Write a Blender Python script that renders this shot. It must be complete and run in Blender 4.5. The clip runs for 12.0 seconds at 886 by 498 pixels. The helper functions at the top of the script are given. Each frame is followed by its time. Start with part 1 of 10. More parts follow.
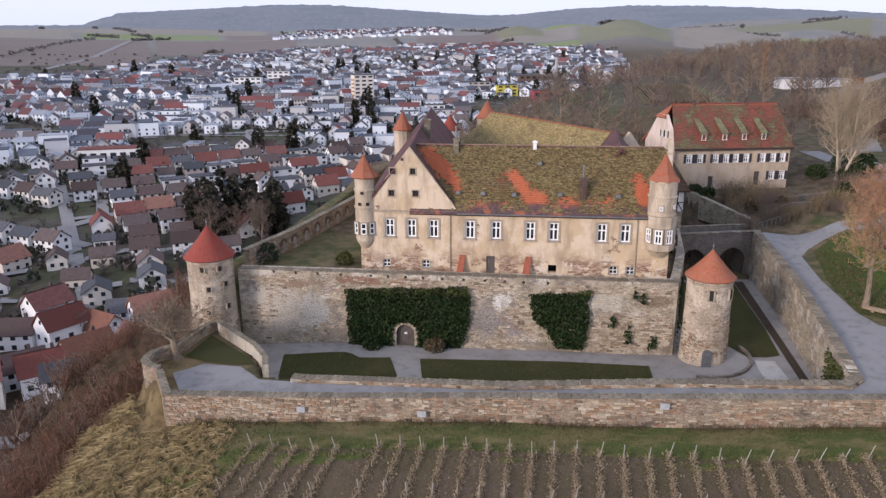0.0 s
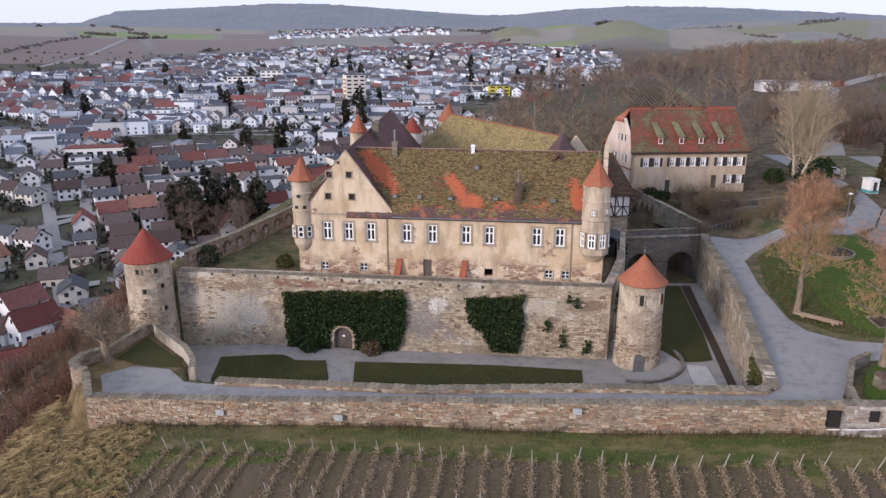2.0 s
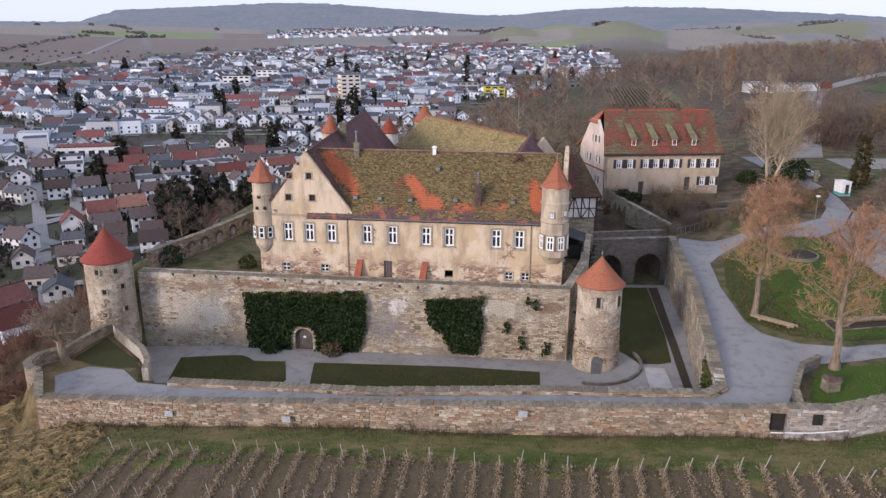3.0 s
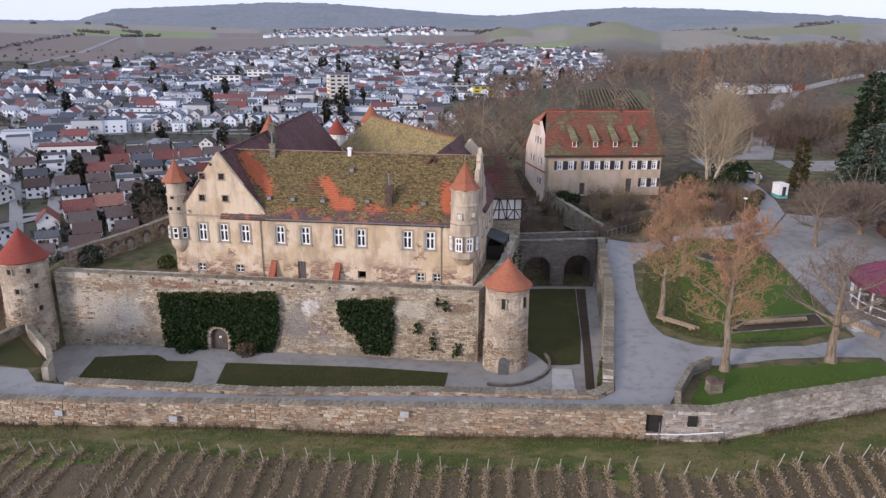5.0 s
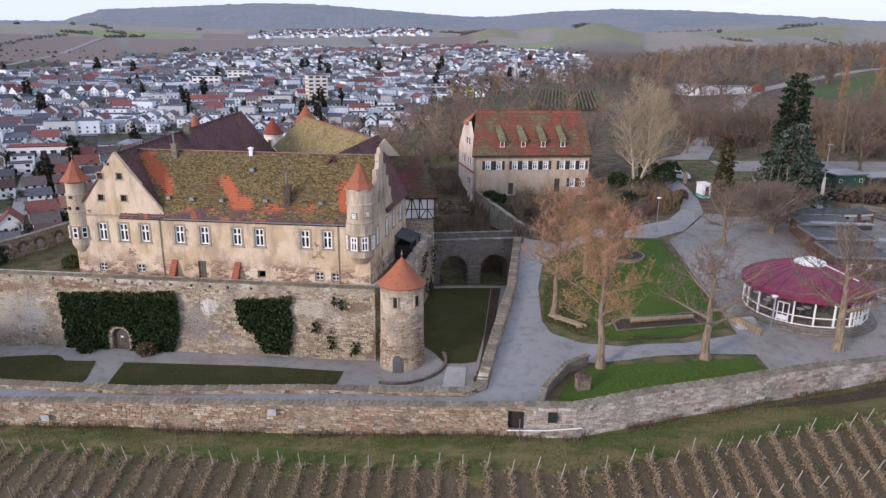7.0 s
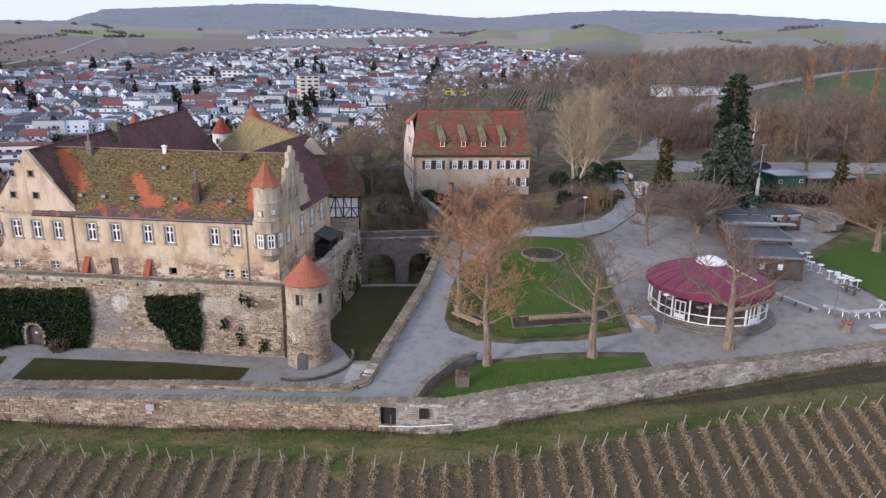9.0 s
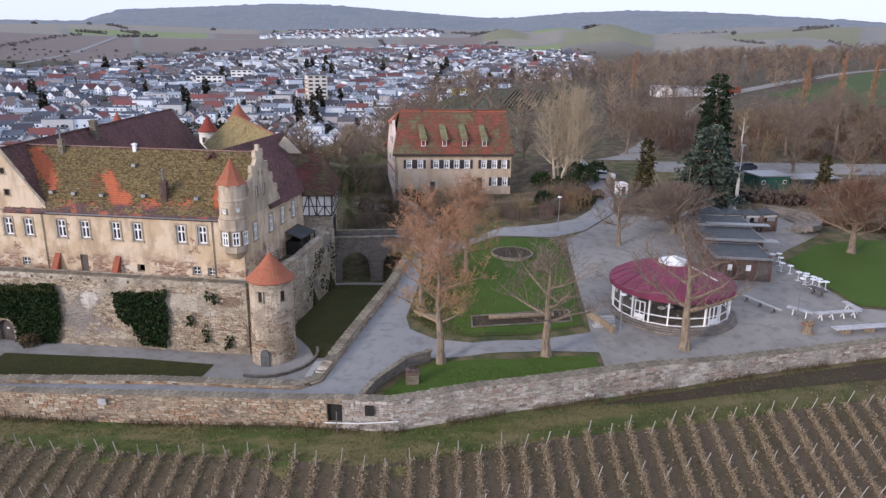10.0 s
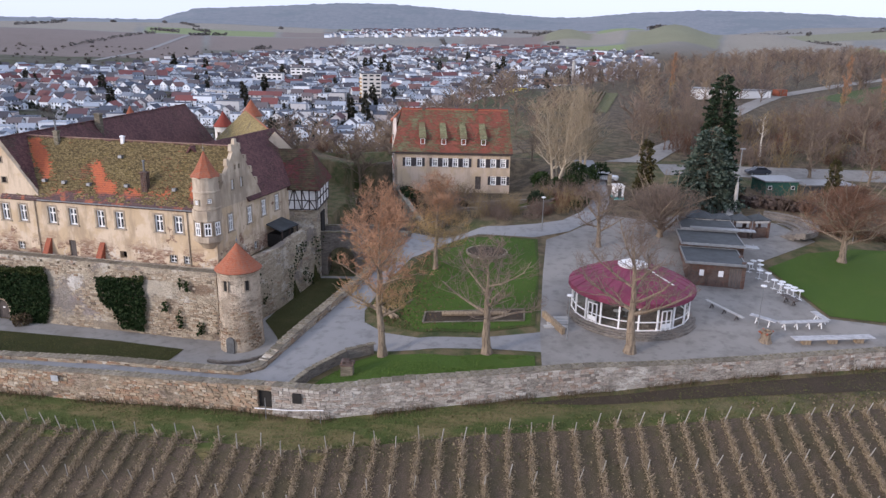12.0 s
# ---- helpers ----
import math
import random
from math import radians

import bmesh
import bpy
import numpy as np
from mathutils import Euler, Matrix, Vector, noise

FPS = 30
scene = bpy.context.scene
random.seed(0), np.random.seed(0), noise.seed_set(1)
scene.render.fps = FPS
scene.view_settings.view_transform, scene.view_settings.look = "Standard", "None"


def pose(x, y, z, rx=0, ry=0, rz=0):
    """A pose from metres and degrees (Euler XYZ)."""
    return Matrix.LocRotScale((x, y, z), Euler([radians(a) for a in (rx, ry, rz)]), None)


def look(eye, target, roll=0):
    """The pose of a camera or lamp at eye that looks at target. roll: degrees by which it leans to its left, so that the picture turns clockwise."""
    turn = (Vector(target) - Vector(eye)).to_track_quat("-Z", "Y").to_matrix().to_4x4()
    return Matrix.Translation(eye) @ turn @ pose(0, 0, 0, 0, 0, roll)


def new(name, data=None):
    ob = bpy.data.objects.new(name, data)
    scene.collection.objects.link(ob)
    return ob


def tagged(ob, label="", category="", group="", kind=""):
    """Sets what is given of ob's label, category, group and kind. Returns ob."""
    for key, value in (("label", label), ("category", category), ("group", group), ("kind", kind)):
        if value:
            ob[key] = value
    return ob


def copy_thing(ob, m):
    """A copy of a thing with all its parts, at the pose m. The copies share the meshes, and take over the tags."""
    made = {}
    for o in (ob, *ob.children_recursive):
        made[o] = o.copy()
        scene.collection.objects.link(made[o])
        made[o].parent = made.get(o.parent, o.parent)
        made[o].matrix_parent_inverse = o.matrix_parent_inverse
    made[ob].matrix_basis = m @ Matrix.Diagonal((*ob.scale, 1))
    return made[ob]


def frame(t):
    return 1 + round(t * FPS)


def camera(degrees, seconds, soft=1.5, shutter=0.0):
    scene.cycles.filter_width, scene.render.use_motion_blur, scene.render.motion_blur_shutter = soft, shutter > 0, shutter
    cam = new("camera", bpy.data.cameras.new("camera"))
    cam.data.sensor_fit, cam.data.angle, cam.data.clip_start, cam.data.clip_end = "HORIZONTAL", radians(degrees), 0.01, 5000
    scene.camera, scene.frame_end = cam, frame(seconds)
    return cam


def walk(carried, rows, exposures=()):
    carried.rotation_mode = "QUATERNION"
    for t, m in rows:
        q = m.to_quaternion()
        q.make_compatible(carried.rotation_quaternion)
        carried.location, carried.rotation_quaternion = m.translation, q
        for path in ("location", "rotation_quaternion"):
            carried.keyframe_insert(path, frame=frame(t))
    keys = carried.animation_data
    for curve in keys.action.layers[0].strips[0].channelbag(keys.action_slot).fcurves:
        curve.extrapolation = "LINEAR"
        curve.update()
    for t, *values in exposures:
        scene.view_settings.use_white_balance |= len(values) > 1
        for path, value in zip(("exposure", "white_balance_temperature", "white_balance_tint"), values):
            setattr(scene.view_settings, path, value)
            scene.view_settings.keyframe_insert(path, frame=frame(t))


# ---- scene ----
cam = camera(63.5, 12.0, soft=1.4)
PATH = [
    (0, (-0.488, 0.042, 29.908), (-0.493, 1.96, 29.34), -0.2),
    (0.5, (0.993, 0.028, 30.031), (0.988, 1.946, 29.462), -0.2),
    (1, (2.704, 0.019, 30.141), (2.7, 1.936, 29.573), -0.0),
    (1.5, (4.628, 0.005, 30.252), (4.624, 1.923, 29.684), 0.0),
    (2, (6.632, -0.01, 30.368), (6.629, 1.908, 29.799), 0.1),
    (2.5, (8.836, 0.008, 30.464), (8.833, 1.925, 29.895), 0.2),
    (3, (11.099, 0.033, 30.551), (11.097, 1.95, 29.982), 0.3),
    (5, (20.961, -0.213, 30.823), (20.96, 1.704, 30.254), 0.5),
    (5.5, (23.502, -0.336, 30.861), (23.509, 1.582, 30.293), 0.6),
    (6, (26.15, -0.444, 30.849), (26.165, 1.473, 30.281), 0.6),
    (6.5, (28.761, -0.587, 30.849), (28.782, 1.331, 30.282), 0.7),
    (7, (31.45, -0.746, 30.842), (31.474, 1.172, 30.276), 0.6),
    (7.5, (34.148, -0.891, 30.805), (34.171, 1.027, 30.24), 0.7),
    (9.5, (44.927, -1.489, 30.799), (44.931, 0.43, 30.235), 0.8),
    (10, (47.675, -1.594, 30.79), (47.654, 0.324, 30.226), 0.8),
    (10.5, (50.447, -1.707, 30.841), (50.388, 0.21, 30.275), 0.9),
    (11, (53.224, -1.812, 30.856), (53.123, 0.103, 30.29), 0.9),
    (11.5, (55.944, -1.813, 30.866), (55.801, 0.099, 30.299), 1.0),
    (12, (58.732, -1.858, 30.866), (58.542, 0.051, 30.298), 1.1),
]
walk(cam, [(t, look(eye, target, roll)) for t, eye, target, roll in PATH], [(0.0, 0.07, 6280, 19), (6.0, 0.09, 6150, 18), (12.0, 0.13, 6050, 17)])


# ---- daylight: low hazy sun from the west, bright thin overcast ----
SUN_ELEV, SUN_AZ = 15.0, 229.0
world = bpy.data.worlds.new("hazy_sky")
scene.world = world
world.use_nodes = True
wn = world.node_tree.nodes
sky = wn.new("ShaderNodeTexSky")
sky.sky_type = "NISHITA"
sky.sun_disc = False
sky.sun_elevation = radians(SUN_ELEV)
sky.sun_rotation = radians(SUN_AZ)
sky.air_density, sky.dust_density, sky.ozone_density = 1.0, 1.5, 1.5
hsv = wn.new("ShaderNodeHueSaturation")
hsv.inputs["Saturation"].default_value = 0.45
world.node_tree.links.new(sky.outputs[0], hsv.inputs["Color"])
veil = wn.new("ShaderNodeMix")
veil.data_type = "RGBA"
veil.inputs["Factor"].default_value = 0.75
veil.inputs[7].default_value = (8.8, 9.6, 11.4, 1.0)
world.node_tree.links.new(hsv.outputs[0], veil.inputs[6])
world.node_tree.links.new(veil.outputs[2], wn["Background"].inputs["Color"])
wn["Background"].inputs["Strength"].default_value = 0.11

sun = new("sun", bpy.data.lights.new("sun", "SUN"))
sun.data.energy, sun.data.angle = 2.55, radians(12.0)
sun.data.color = (1.0, 0.86, 0.72)
_a, _e = radians(SUN_AZ), radians(SUN_ELEV)
SUN_DIR = Vector((math.sin(_a) * math.cos(_e), math.cos(_a) * math.cos(_e), math.sin(_e)))
sun.matrix_world = look(SUN_DIR * 300, (0, 0, 0))


# ---- materials ----
class Nodes:
    """A small helper round a node tree."""

    def __init__(self, name, rough=0.85, metal=0.0):
        self.mat = bpy.data.materials.new(name)
        self.mat.use_nodes = True
        self.t = self.mat.node_tree
        self.bsdf = self.t.nodes["Principled BSDF"]
        self.bsdf.inputs["Roughness"].default_value = rough
        self.bsdf.inputs["Metallic"].default_value = metal
        self.bsdf.inputs["Specular IOR Level"].default_value = 0.25
        self.co = self.t.nodes.new("ShaderNodeTexCoord").outputs["Object"]
        self.geo = self.t.nodes.new("ShaderNodeNewGeometry")
        self.info = self.t.nodes.new("ShaderNodeObjectInfo")

    def put(self, socket, value):
        if isinstance(value, bpy.types.NodeSocket):
            self.t.links.new(value, socket)
        elif isinstance(value, tuple) and len(value) == 3 and socket.type == "RGBA":
            socket.default_value = (*value, 1.0)
        else:
            socket.default_value = value

    def scaled(self, scale, rot=(0, 0, 0), loc=(0, 0, 0)):
        n = self.t.nodes.new("ShaderNodeMapping")
        self.put(n.inputs["Vector"], self.co)
        n.inputs["Scale"].default_value = scale
        n.inputs["Rotation"].default_value = rot
        n.inputs["Location"].default_value = loc
        return n.outputs[0]

    def noise(self, scale, detail=4.0, rough=0.55, vec=None, dist=0.0):
        n = self.t.nodes.new("ShaderNodeTexNoise")
        self.put(n.inputs["Vector"], vec or self.co)
        n.inputs["Scale"].default_value = scale
        n.inputs["Detail"].default_value = detail
        n.inputs["Roughness"].default_value = rough
        n.inputs["Distortion"].default_value = dist
        return n.outputs["Fac"]

    def voro(self, scale, vec=None, feature="F1", out="Distance"):
        n = self.t.nodes.new("ShaderNodeTexVoronoi")
        n.feature = feature
        self.put(n.inputs["Vector"], vec or self.co)
        n.inputs["Scale"].default_value = scale
        return n.outputs[out]

    def math(self, op, a, b=0.0, c=0.0, clamp=False):
        n = self.t.nodes.new("ShaderNodeMath")
        n.operation, n.use_clamp = op, clamp
        for s, v in zip(n.inputs, (a, b, c)):
            self.put(s, v)
        return n.outputs[0]

    def step(self, v, lo, hi):
        if lo > hi:
            return self.math("SUBTRACT", 1.0, self.step(v, hi, lo))
        n = self.t.nodes.new("ShaderNodeMapRange")
        n.interpolation_type = "SMOOTHSTEP"
        self.put(n.inputs["Value"], v)
        n.inputs["From Min"].default_value, n.inputs["From Max"].default_value = lo, hi
        return n.outputs[0]

    def mix(self, f, a, b, kind="MIX"):
        n = self.t.nodes.new("ShaderNodeMix")
        n.data_type, n.blend_type = "RGBA", kind
        self.put(n.inputs["Factor"], f)
        self.put(n.inputs[6], a)
        self.put(n.inputs[7], b)
        return n.outputs[2]

    def ramp(self, f, stops):
        n = self.t.nodes.new("ShaderNodeValToRGB")
        self.put(n.inputs[0], f)
        e = n.color_ramp.elements
        while len(e) < len(stops):
            e.new(0.5)
        for k, (p, c) in zip(e, stops):
            k.position, k.color = p, (*c, 1.0)
        return n.outputs[0]

    def xyz(self):
        n = self.t.nodes.new("ShaderNodeSeparateXYZ")
        self.put(n.inputs[0], self.co)
        return n.outputs

    def bump(self, height, strength=0.5, dist=0.05):
        n = self.t.nodes.new("ShaderNodeBump")
        self.put(n.inputs["Height"], height)
        n.inputs["Strength"].default_value, n.inputs["Distance"].default_value = strength, dist
        self.put(self.bsdf.inputs["Normal"], n.outputs[0])

    def done(self, color, rough=None):
        self.put(self.bsdf.inputs["Base Color"], color)
        if rough is not None:
            self.put(self.bsdf.inputs["Roughness"], rough)
        return self.mat


def plain(name, c, rough=0.7, metal=0.0, vary=0.12, scale=3.0):
    """A painted or simple surface with a little grain."""
    m = Nodes(name, rough, metal)
    f = m.noise(scale, 5)
    dark = tuple(x * (1 - vary * 2) for x in c)
    return m.done(m.mix(m.step(f, 0.3, 0.7), dark, c))


def masonry(name, stones, mortar, size=0.45, joint=0.045, patches=(), damp=0.3, vary=False, set_patches=()):
    """Coursed rubble: flat stones in a light mortar, patchy at a large scale."""
    m = Nodes(name, 0.92)
    v = m.scaled((1 / size, 1 / size, 2.5 / size))
    wob = m.t.nodes.new("ShaderNodeVectorMath")
    wob.operation = "ADD"
    n = m.t.nodes.new("ShaderNodeTexNoise")
    m.put(n.inputs["Vector"], v)
    n.inputs["Scale"].default_value = 0.9
    m.put(wob.inputs[0], v)
    m.put(wob.inputs[1], n.outputs["Color"])
    cell = m.voro(1.0, wob.outputs[0], out="Color")
    edge = m.voro(1.0, wob.outputs[0], "DISTANCE_TO_EDGE")
    pick = m.t.nodes.new("ShaderNodeSeparateColor")
    m.put(pick.inputs[0], cell)
    k = len(stones) - 1
    col = m.ramp(pick.outputs[0], [(i / k, c) for i, c in enumerate(stones)])
    big = m.noise(0.3, 6, 0.7)
    col = m.mix(m.math("MULTIPLY", m.step(big, 0.40, 0.56), 0.6), col, mortar)
    course = m.noise(1.0, 7, 0.75, m.scaled((0.75, 0.75, 4.2), loc=(2, 4, 1)))
    col = m.mix(m.math("MULTIPLY", m.step(course, 0.51, 0.60), 0.65), col, tuple(x * 0.36 for x in mortar))
    col = m.mix(m.math("MULTIPLY", m.step(course, 0.45, 0.33), 0.5), col, tuple(min(0.8, x * 1.35) for x in mortar))
    j = m.step(edge, joint * 0.6, joint * 2.4)
    col = m.mix(j, m.mix(m.noise(1.3, 3), tuple(x * 0.6 for x in mortar), mortar), col)
    fine = m.noise(7.0, 5, 0.7)
    for c, scale, lo, hi in patches:
        pn = m.noise(scale, 6, 0.72, m.scaled((1, 1, 1.5), loc=(scale * 90, 3, 7)))
        pn = m.math("ADD", pn, m.math("MULTIPLY", m.math("SUBTRACT", fine, 0.5), 0.22))
        col = m.mix(m.math("MULTIPLY", m.step(pn, lo - 0.01, hi + 0.015), 0.82), col, c)
    if set_patches:
        X = m.xyz()
        rag = m.math("ADD", m.math("MULTIPLY", m.math("SUBTRACT", m.noise(0.55, 7, 0.75), 0.5), 2.6), m.math("MULTIPLY", m.math("SUBTRACT", m.noise(3.0, 5, 0.7), 0.5), 1.3))
        for px, pz, rx, rz, c, k in set_patches:
            dx = m.math("DIVIDE", m.math("SUBTRACT", X[0], px), rx)
            dz = m.math("DIVIDE", m.math("SUBTRACT", X[2], pz), rz)
            d = m.math("SQRT", m.math("ADD", m.math("MULTIPLY", dx, dx), m.math("MULTIPLY", dz, dz)))
            col = m.mix(m.math("MULTIPLY", m.step(m.math("ADD", d, rag), 1.1, 0.75), k), col, c)
    col = m.mix(m.math("MULTIPLY", m.step(fine, 0.45, 0.72), damp), col, tuple(x * 0.4 for x in mortar))
    streak = m.noise(1.0, 5, 0.65, m.scaled((0.9, 0.9, 0.14)))
    col = m.mix(m.math("MULTIPLY", m.step(streak, 0.52, 0.68), 0.55), col, tuple(x * 0.42 for x in mortar))
    if vary:
        col = m.mix(m.math("MULTIPLY", m.info.outputs["Random"], 0.65), col, tuple(x * 0.3 for x in mortar))
    m.bump(m.math("ADD", m.math("MULTIPLY", j, 0.7), m.math("MULTIPLY", fine, 0.6)), 1.0, 0.12)
    return m.done(col)


def plaster(name, base, light, stain, bare=None, lo=0.56):
    """Old lime plaster, stained and in places fallen off."""
    m = Nodes(name, 0.9)
    a = m.noise(0.35, 6, 0.6)
    col = m.mix(m.step(a, 0.42, 0.56), base, light)
    st = m.noise(0.8, 5, 0.65, m.scaled((1.0, 1.0, 0.25)))
    col = m.mix(m.math("MULTIPLY", m.step(st, 0.43, 0.66), 0.75), col, stain)
    g = m.noise(14, 4)
    col = m.mix(m.math("MULTIPLY", m.step(g, 0.4, 0.75), 0.18), col, tuple(x * 0.55 for x in base))
    h = m.math("MULTIPLY", g, 0.3)
    if bare:
        v = m.scaled((2.6, 2.6, 7.0))
        cc = m.voro(1.0, v, out="Color")
        p = m.t.nodes.new("ShaderNodeSeparateColor")
        m.put(p.inputs[0], cc)
        brick = m.ramp(p.outputs[0], [(0, tuple(x * 0.6 for x in bare)), (0.5, bare), (1, (0.42, 0.34, 0.26))])
        low = m.step(m.math("ADD", m.xyz()[2], m.math("MULTIPLY", m.noise(0.55, 4), 3.0)), 8.6, 6.2)
        f = m.math("MULTIPLY", m.step(m.noise(0.42, 6, 0.72, m.scaled((1, 1, 1.6), loc=(3, 9, 1))), 0.475, 0.52), low)
        wide = m.step(m.noise(0.4, 6, 0.68, m.scaled((1, 1, 1), loc=(11, 2, 5))), lo + 0.05, lo + 0.09)
        f = m.math("MAXIMUM", f, wide)
        rim = m.math("MULTIPLY", low, m.step(m.noise(0.5, 6, 0.7, m.scaled((1, 1, 1), loc=(31, 7, 2))), 0.52, 0.6))
        col = m.mix(m.math("MULTIPLY", rim, 0.7), col, (0.62, 0.58, 0.52))
        col = m.mix(f, col, brick)
        h = m.math("SUBTRACT", h, f)
    m.bump(h, 0.4, 0.04)
    return m.done(col)


def tiles(name, cols, moss=None, moss_lo=0.45, patch=None, row=0.3):
    """Clay plain tiles in rows down the slope, with moss cushions."""
    m = Nodes(name, 0.85)
    z = m.xyz()[2]
    saw = m.math("FRACT", m.math("DIVIDE", z, row * 0.75))
    cell = m.voro(1.0, m.scaled((4.0, 4.0, 4.4)), out="Color")
    p = m.t.nodes.new("ShaderNodeSeparateColor")
    m.put(p.inputs[0], cell)
    k = len(cols) - 1
    mixf = m.math("ADD", m.math("MULTIPLY", p.outputs[0], 0.45), m.math("MULTIPLY", m.noise(0.3, 5, 0.65), 0.75))
    col = m.ramp(mixf, [(0.12 + 0.8 * i / k, c) for i, c in enumerate(cols)])
    h = m.math("MULTIPLY", saw, 0.6)
    if moss:
        base, dry = moss
        clump = m.noise(2.2, 6, 0.75, m.scaled((0.6, 0.6, 2.0)))
        big = m.noise(0.16, 4, 0.6, m.scaled((1, 1, 1), loc=(5, 1, 2)))
        f = m.math("ADD", m.math("MULTIPLY", clump, 0.55), m.math("MULTIPLY", big, 0.6))
        if patch:
            X = m.xyz()
            rag = m.math("ADD", m.math("MULTIPLY", m.math("SUBTRACT", m.noise(0.7, 7, 0.8), 0.5), 2.4), m.math("MULTIPLY", m.math("SUBTRACT", m.noise(3.5, 5, 0.75, m.scaled((0.7, 0.7, 2.0))), 0.5), 3.2))
            bare = None
            for (px, pz, rx, rz, sh) in patch:
                dx = m.math("DIVIDE", m.math("ADD", m.math("SUBTRACT", X[0], px), m.math("MULTIPLY", m.math("SUBTRACT", X[2], pz), sh)), rx)
                dz = m.math("DIVIDE", m.math("SUBTRACT", X[2], pz), rz)
                d = m.math("SQRT", m.math("ADD", m.math("MULTIPLY", dx, dx), m.math("MULTIPLY", dz, dz)))
                e = m.step(m.math("ADD", d, rag), 1.25, 0.65)
                bare = e if bare is None else m.math("MAXIMUM", bare, e)
            f = m.math("SUBTRACT", f, m.math("MULTIPLY", bare, 0.42))
            fresh = m.mix(p.outputs[1], (0.46, 0.125, 0.05), (0.36, 0.10, 0.052))
            col = m.mix(m.math("MULTIPLY", bare, 0.8), col, fresh)
            old = m.step(m.math("ADD", X[2], m.math("MULTIPLY", rag, 0.45)), 12.3, 11.7)
            f = m.math("SUBTRACT", f, m.math("MULTIPLY", old, 0.35))
            col = m.mix(m.math("MULTIPLY", old, m.step(m.noise(0.5, 5, 0.7), 0.62, 0.5)), col, m.mix(p.outputs[1], (0.075, 0.05, 0.052), (0.12, 0.075, 0.072)))
        fm = m.step(f, moss_lo, moss_lo + 0.1)
        grain = m.noise(3.4, 6, 0.75, m.scaled((0.55, 0.55, 1.8)))
        mc = m.mix(m.step(grain, 0.42, 0.6), base, dry)
        mc = m.mix(m.math("MULTIPLY", m.step(grain, 0.45, 0.33), 0.75), mc, tuple(x * 0.35 for x in base))
        mc = m.mix(m.math("MULTIPLY", m.step(m.noise(0.5, 5, 0.7, m.scaled((1, 1, 1), loc=(8, 3, 3))), 0.46, 0.6), 0.6), mc, (0.15, 0.10, 0.06))
        # moss darkened along each tile row's edge
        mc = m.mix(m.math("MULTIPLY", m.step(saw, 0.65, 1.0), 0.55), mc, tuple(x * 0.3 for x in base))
        col = m.mix(fm, col, mc)
        h = m.math("ADD", h, m.math("MULTIPLY", fm, m.math("ADD", 0.4, clump)))
    # row edges are drawn dark in the colour, besides the bump
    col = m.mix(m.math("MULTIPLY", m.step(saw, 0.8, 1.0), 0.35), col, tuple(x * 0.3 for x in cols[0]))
    m.bump(h, 0.9, 0.12)
    return m.done(col)


def turf(name, green, dry, soil, lo=0.42, scale=0.35):
    m = Nodes(name, 0.95)
    a = m.noise(scale, 6, 0.62)
    b = m.noise(2.6, 5, 0.7, m.scaled((1, 1, 0.3)))
    fine = m.noise(16, 3, 0.7)
    col = m.mix(m.step(a, lo, lo + 0.2), green, dry)
    col = m.mix(m.step(b, 0.52, 0.7), col, soil)
    col = m.mix(m.step(fine, 0.42, 0.7), tuple(x * 0.55 for x in green), col)
    m.bump(m.math("ADD", fine, b), 0.8, 0.12)
    return m.done(col)


def gravel(name, c, dark, lo=0.45):
    m = Nodes(name, 0.92)
    a = m.noise(0.25, 6, 0.65)
    b = m.noise(30, 3, 0.7)
    tr = m.noise(0.9, 5, 0.6)
    col = m.mix(m.step(a, lo, lo + 0.25), c, dark)
    col = m.mix(m.math("MULTIPLY", m.step(tr, 0.48, 0.7), 0.55), col, tuple(x * 0.6 for x in dark))
    col = m.mix(m.math("MULTIPLY", b, 0.3), col, tuple(x * 1.25 for x in c))
    m.bump(b, 0.4, 0.02)
    return m.done(col)


def wood(name, c, dark):
    m = Nodes(name, 0.8)
    a = m.noise(2.0, 5, 0.6, m.scaled((3, 3, 0.6)))
    b = m.noise(22, 3)
    col = m.mix(m.step(a, 0.35, 0.7), c, dark)
    col = m.mix(m.math("MULTIPLY", b, 0.25), col, tuple(x * 0.5 for x in dark))
    m.bump(b, 0.3, 0.02)
    return m.done(col)


def twig_mix(name, c, dark, low):
    """Fine twigs, more olive and golden where they hang low in the crown."""
    m = Nodes(name, 0.8)
    a = m.noise(1.1, 5, 0.65)
    col = m.mix(m.step(a, 0.38, 0.66), c, dark)
    z = m.math("ADD", m.xyz()[2], m.math("MULTIPLY", m.math("SUBTRACT", m.noise(0.45, 4, 0.7), 0.5), 7.0))
    return m.done(m.mix(m.math("MULTIPLY", m.step(z, 9.0, 5.0), 0.75), col, low))


def foliage(name, c1, c2, c3):
    m = Nodes(name, 0.75)
    r = m.geo.outputs["Random Per Island"]
    col = m.ramp(r, [(0, c1), (0.5, c2), (1, c3)])
    col = m.mix(m.math("MULTIPLY", m.noise(0.6, 3), 0.5), col, tuple(x * 0.6 for x in c1))
    return m.done(col)


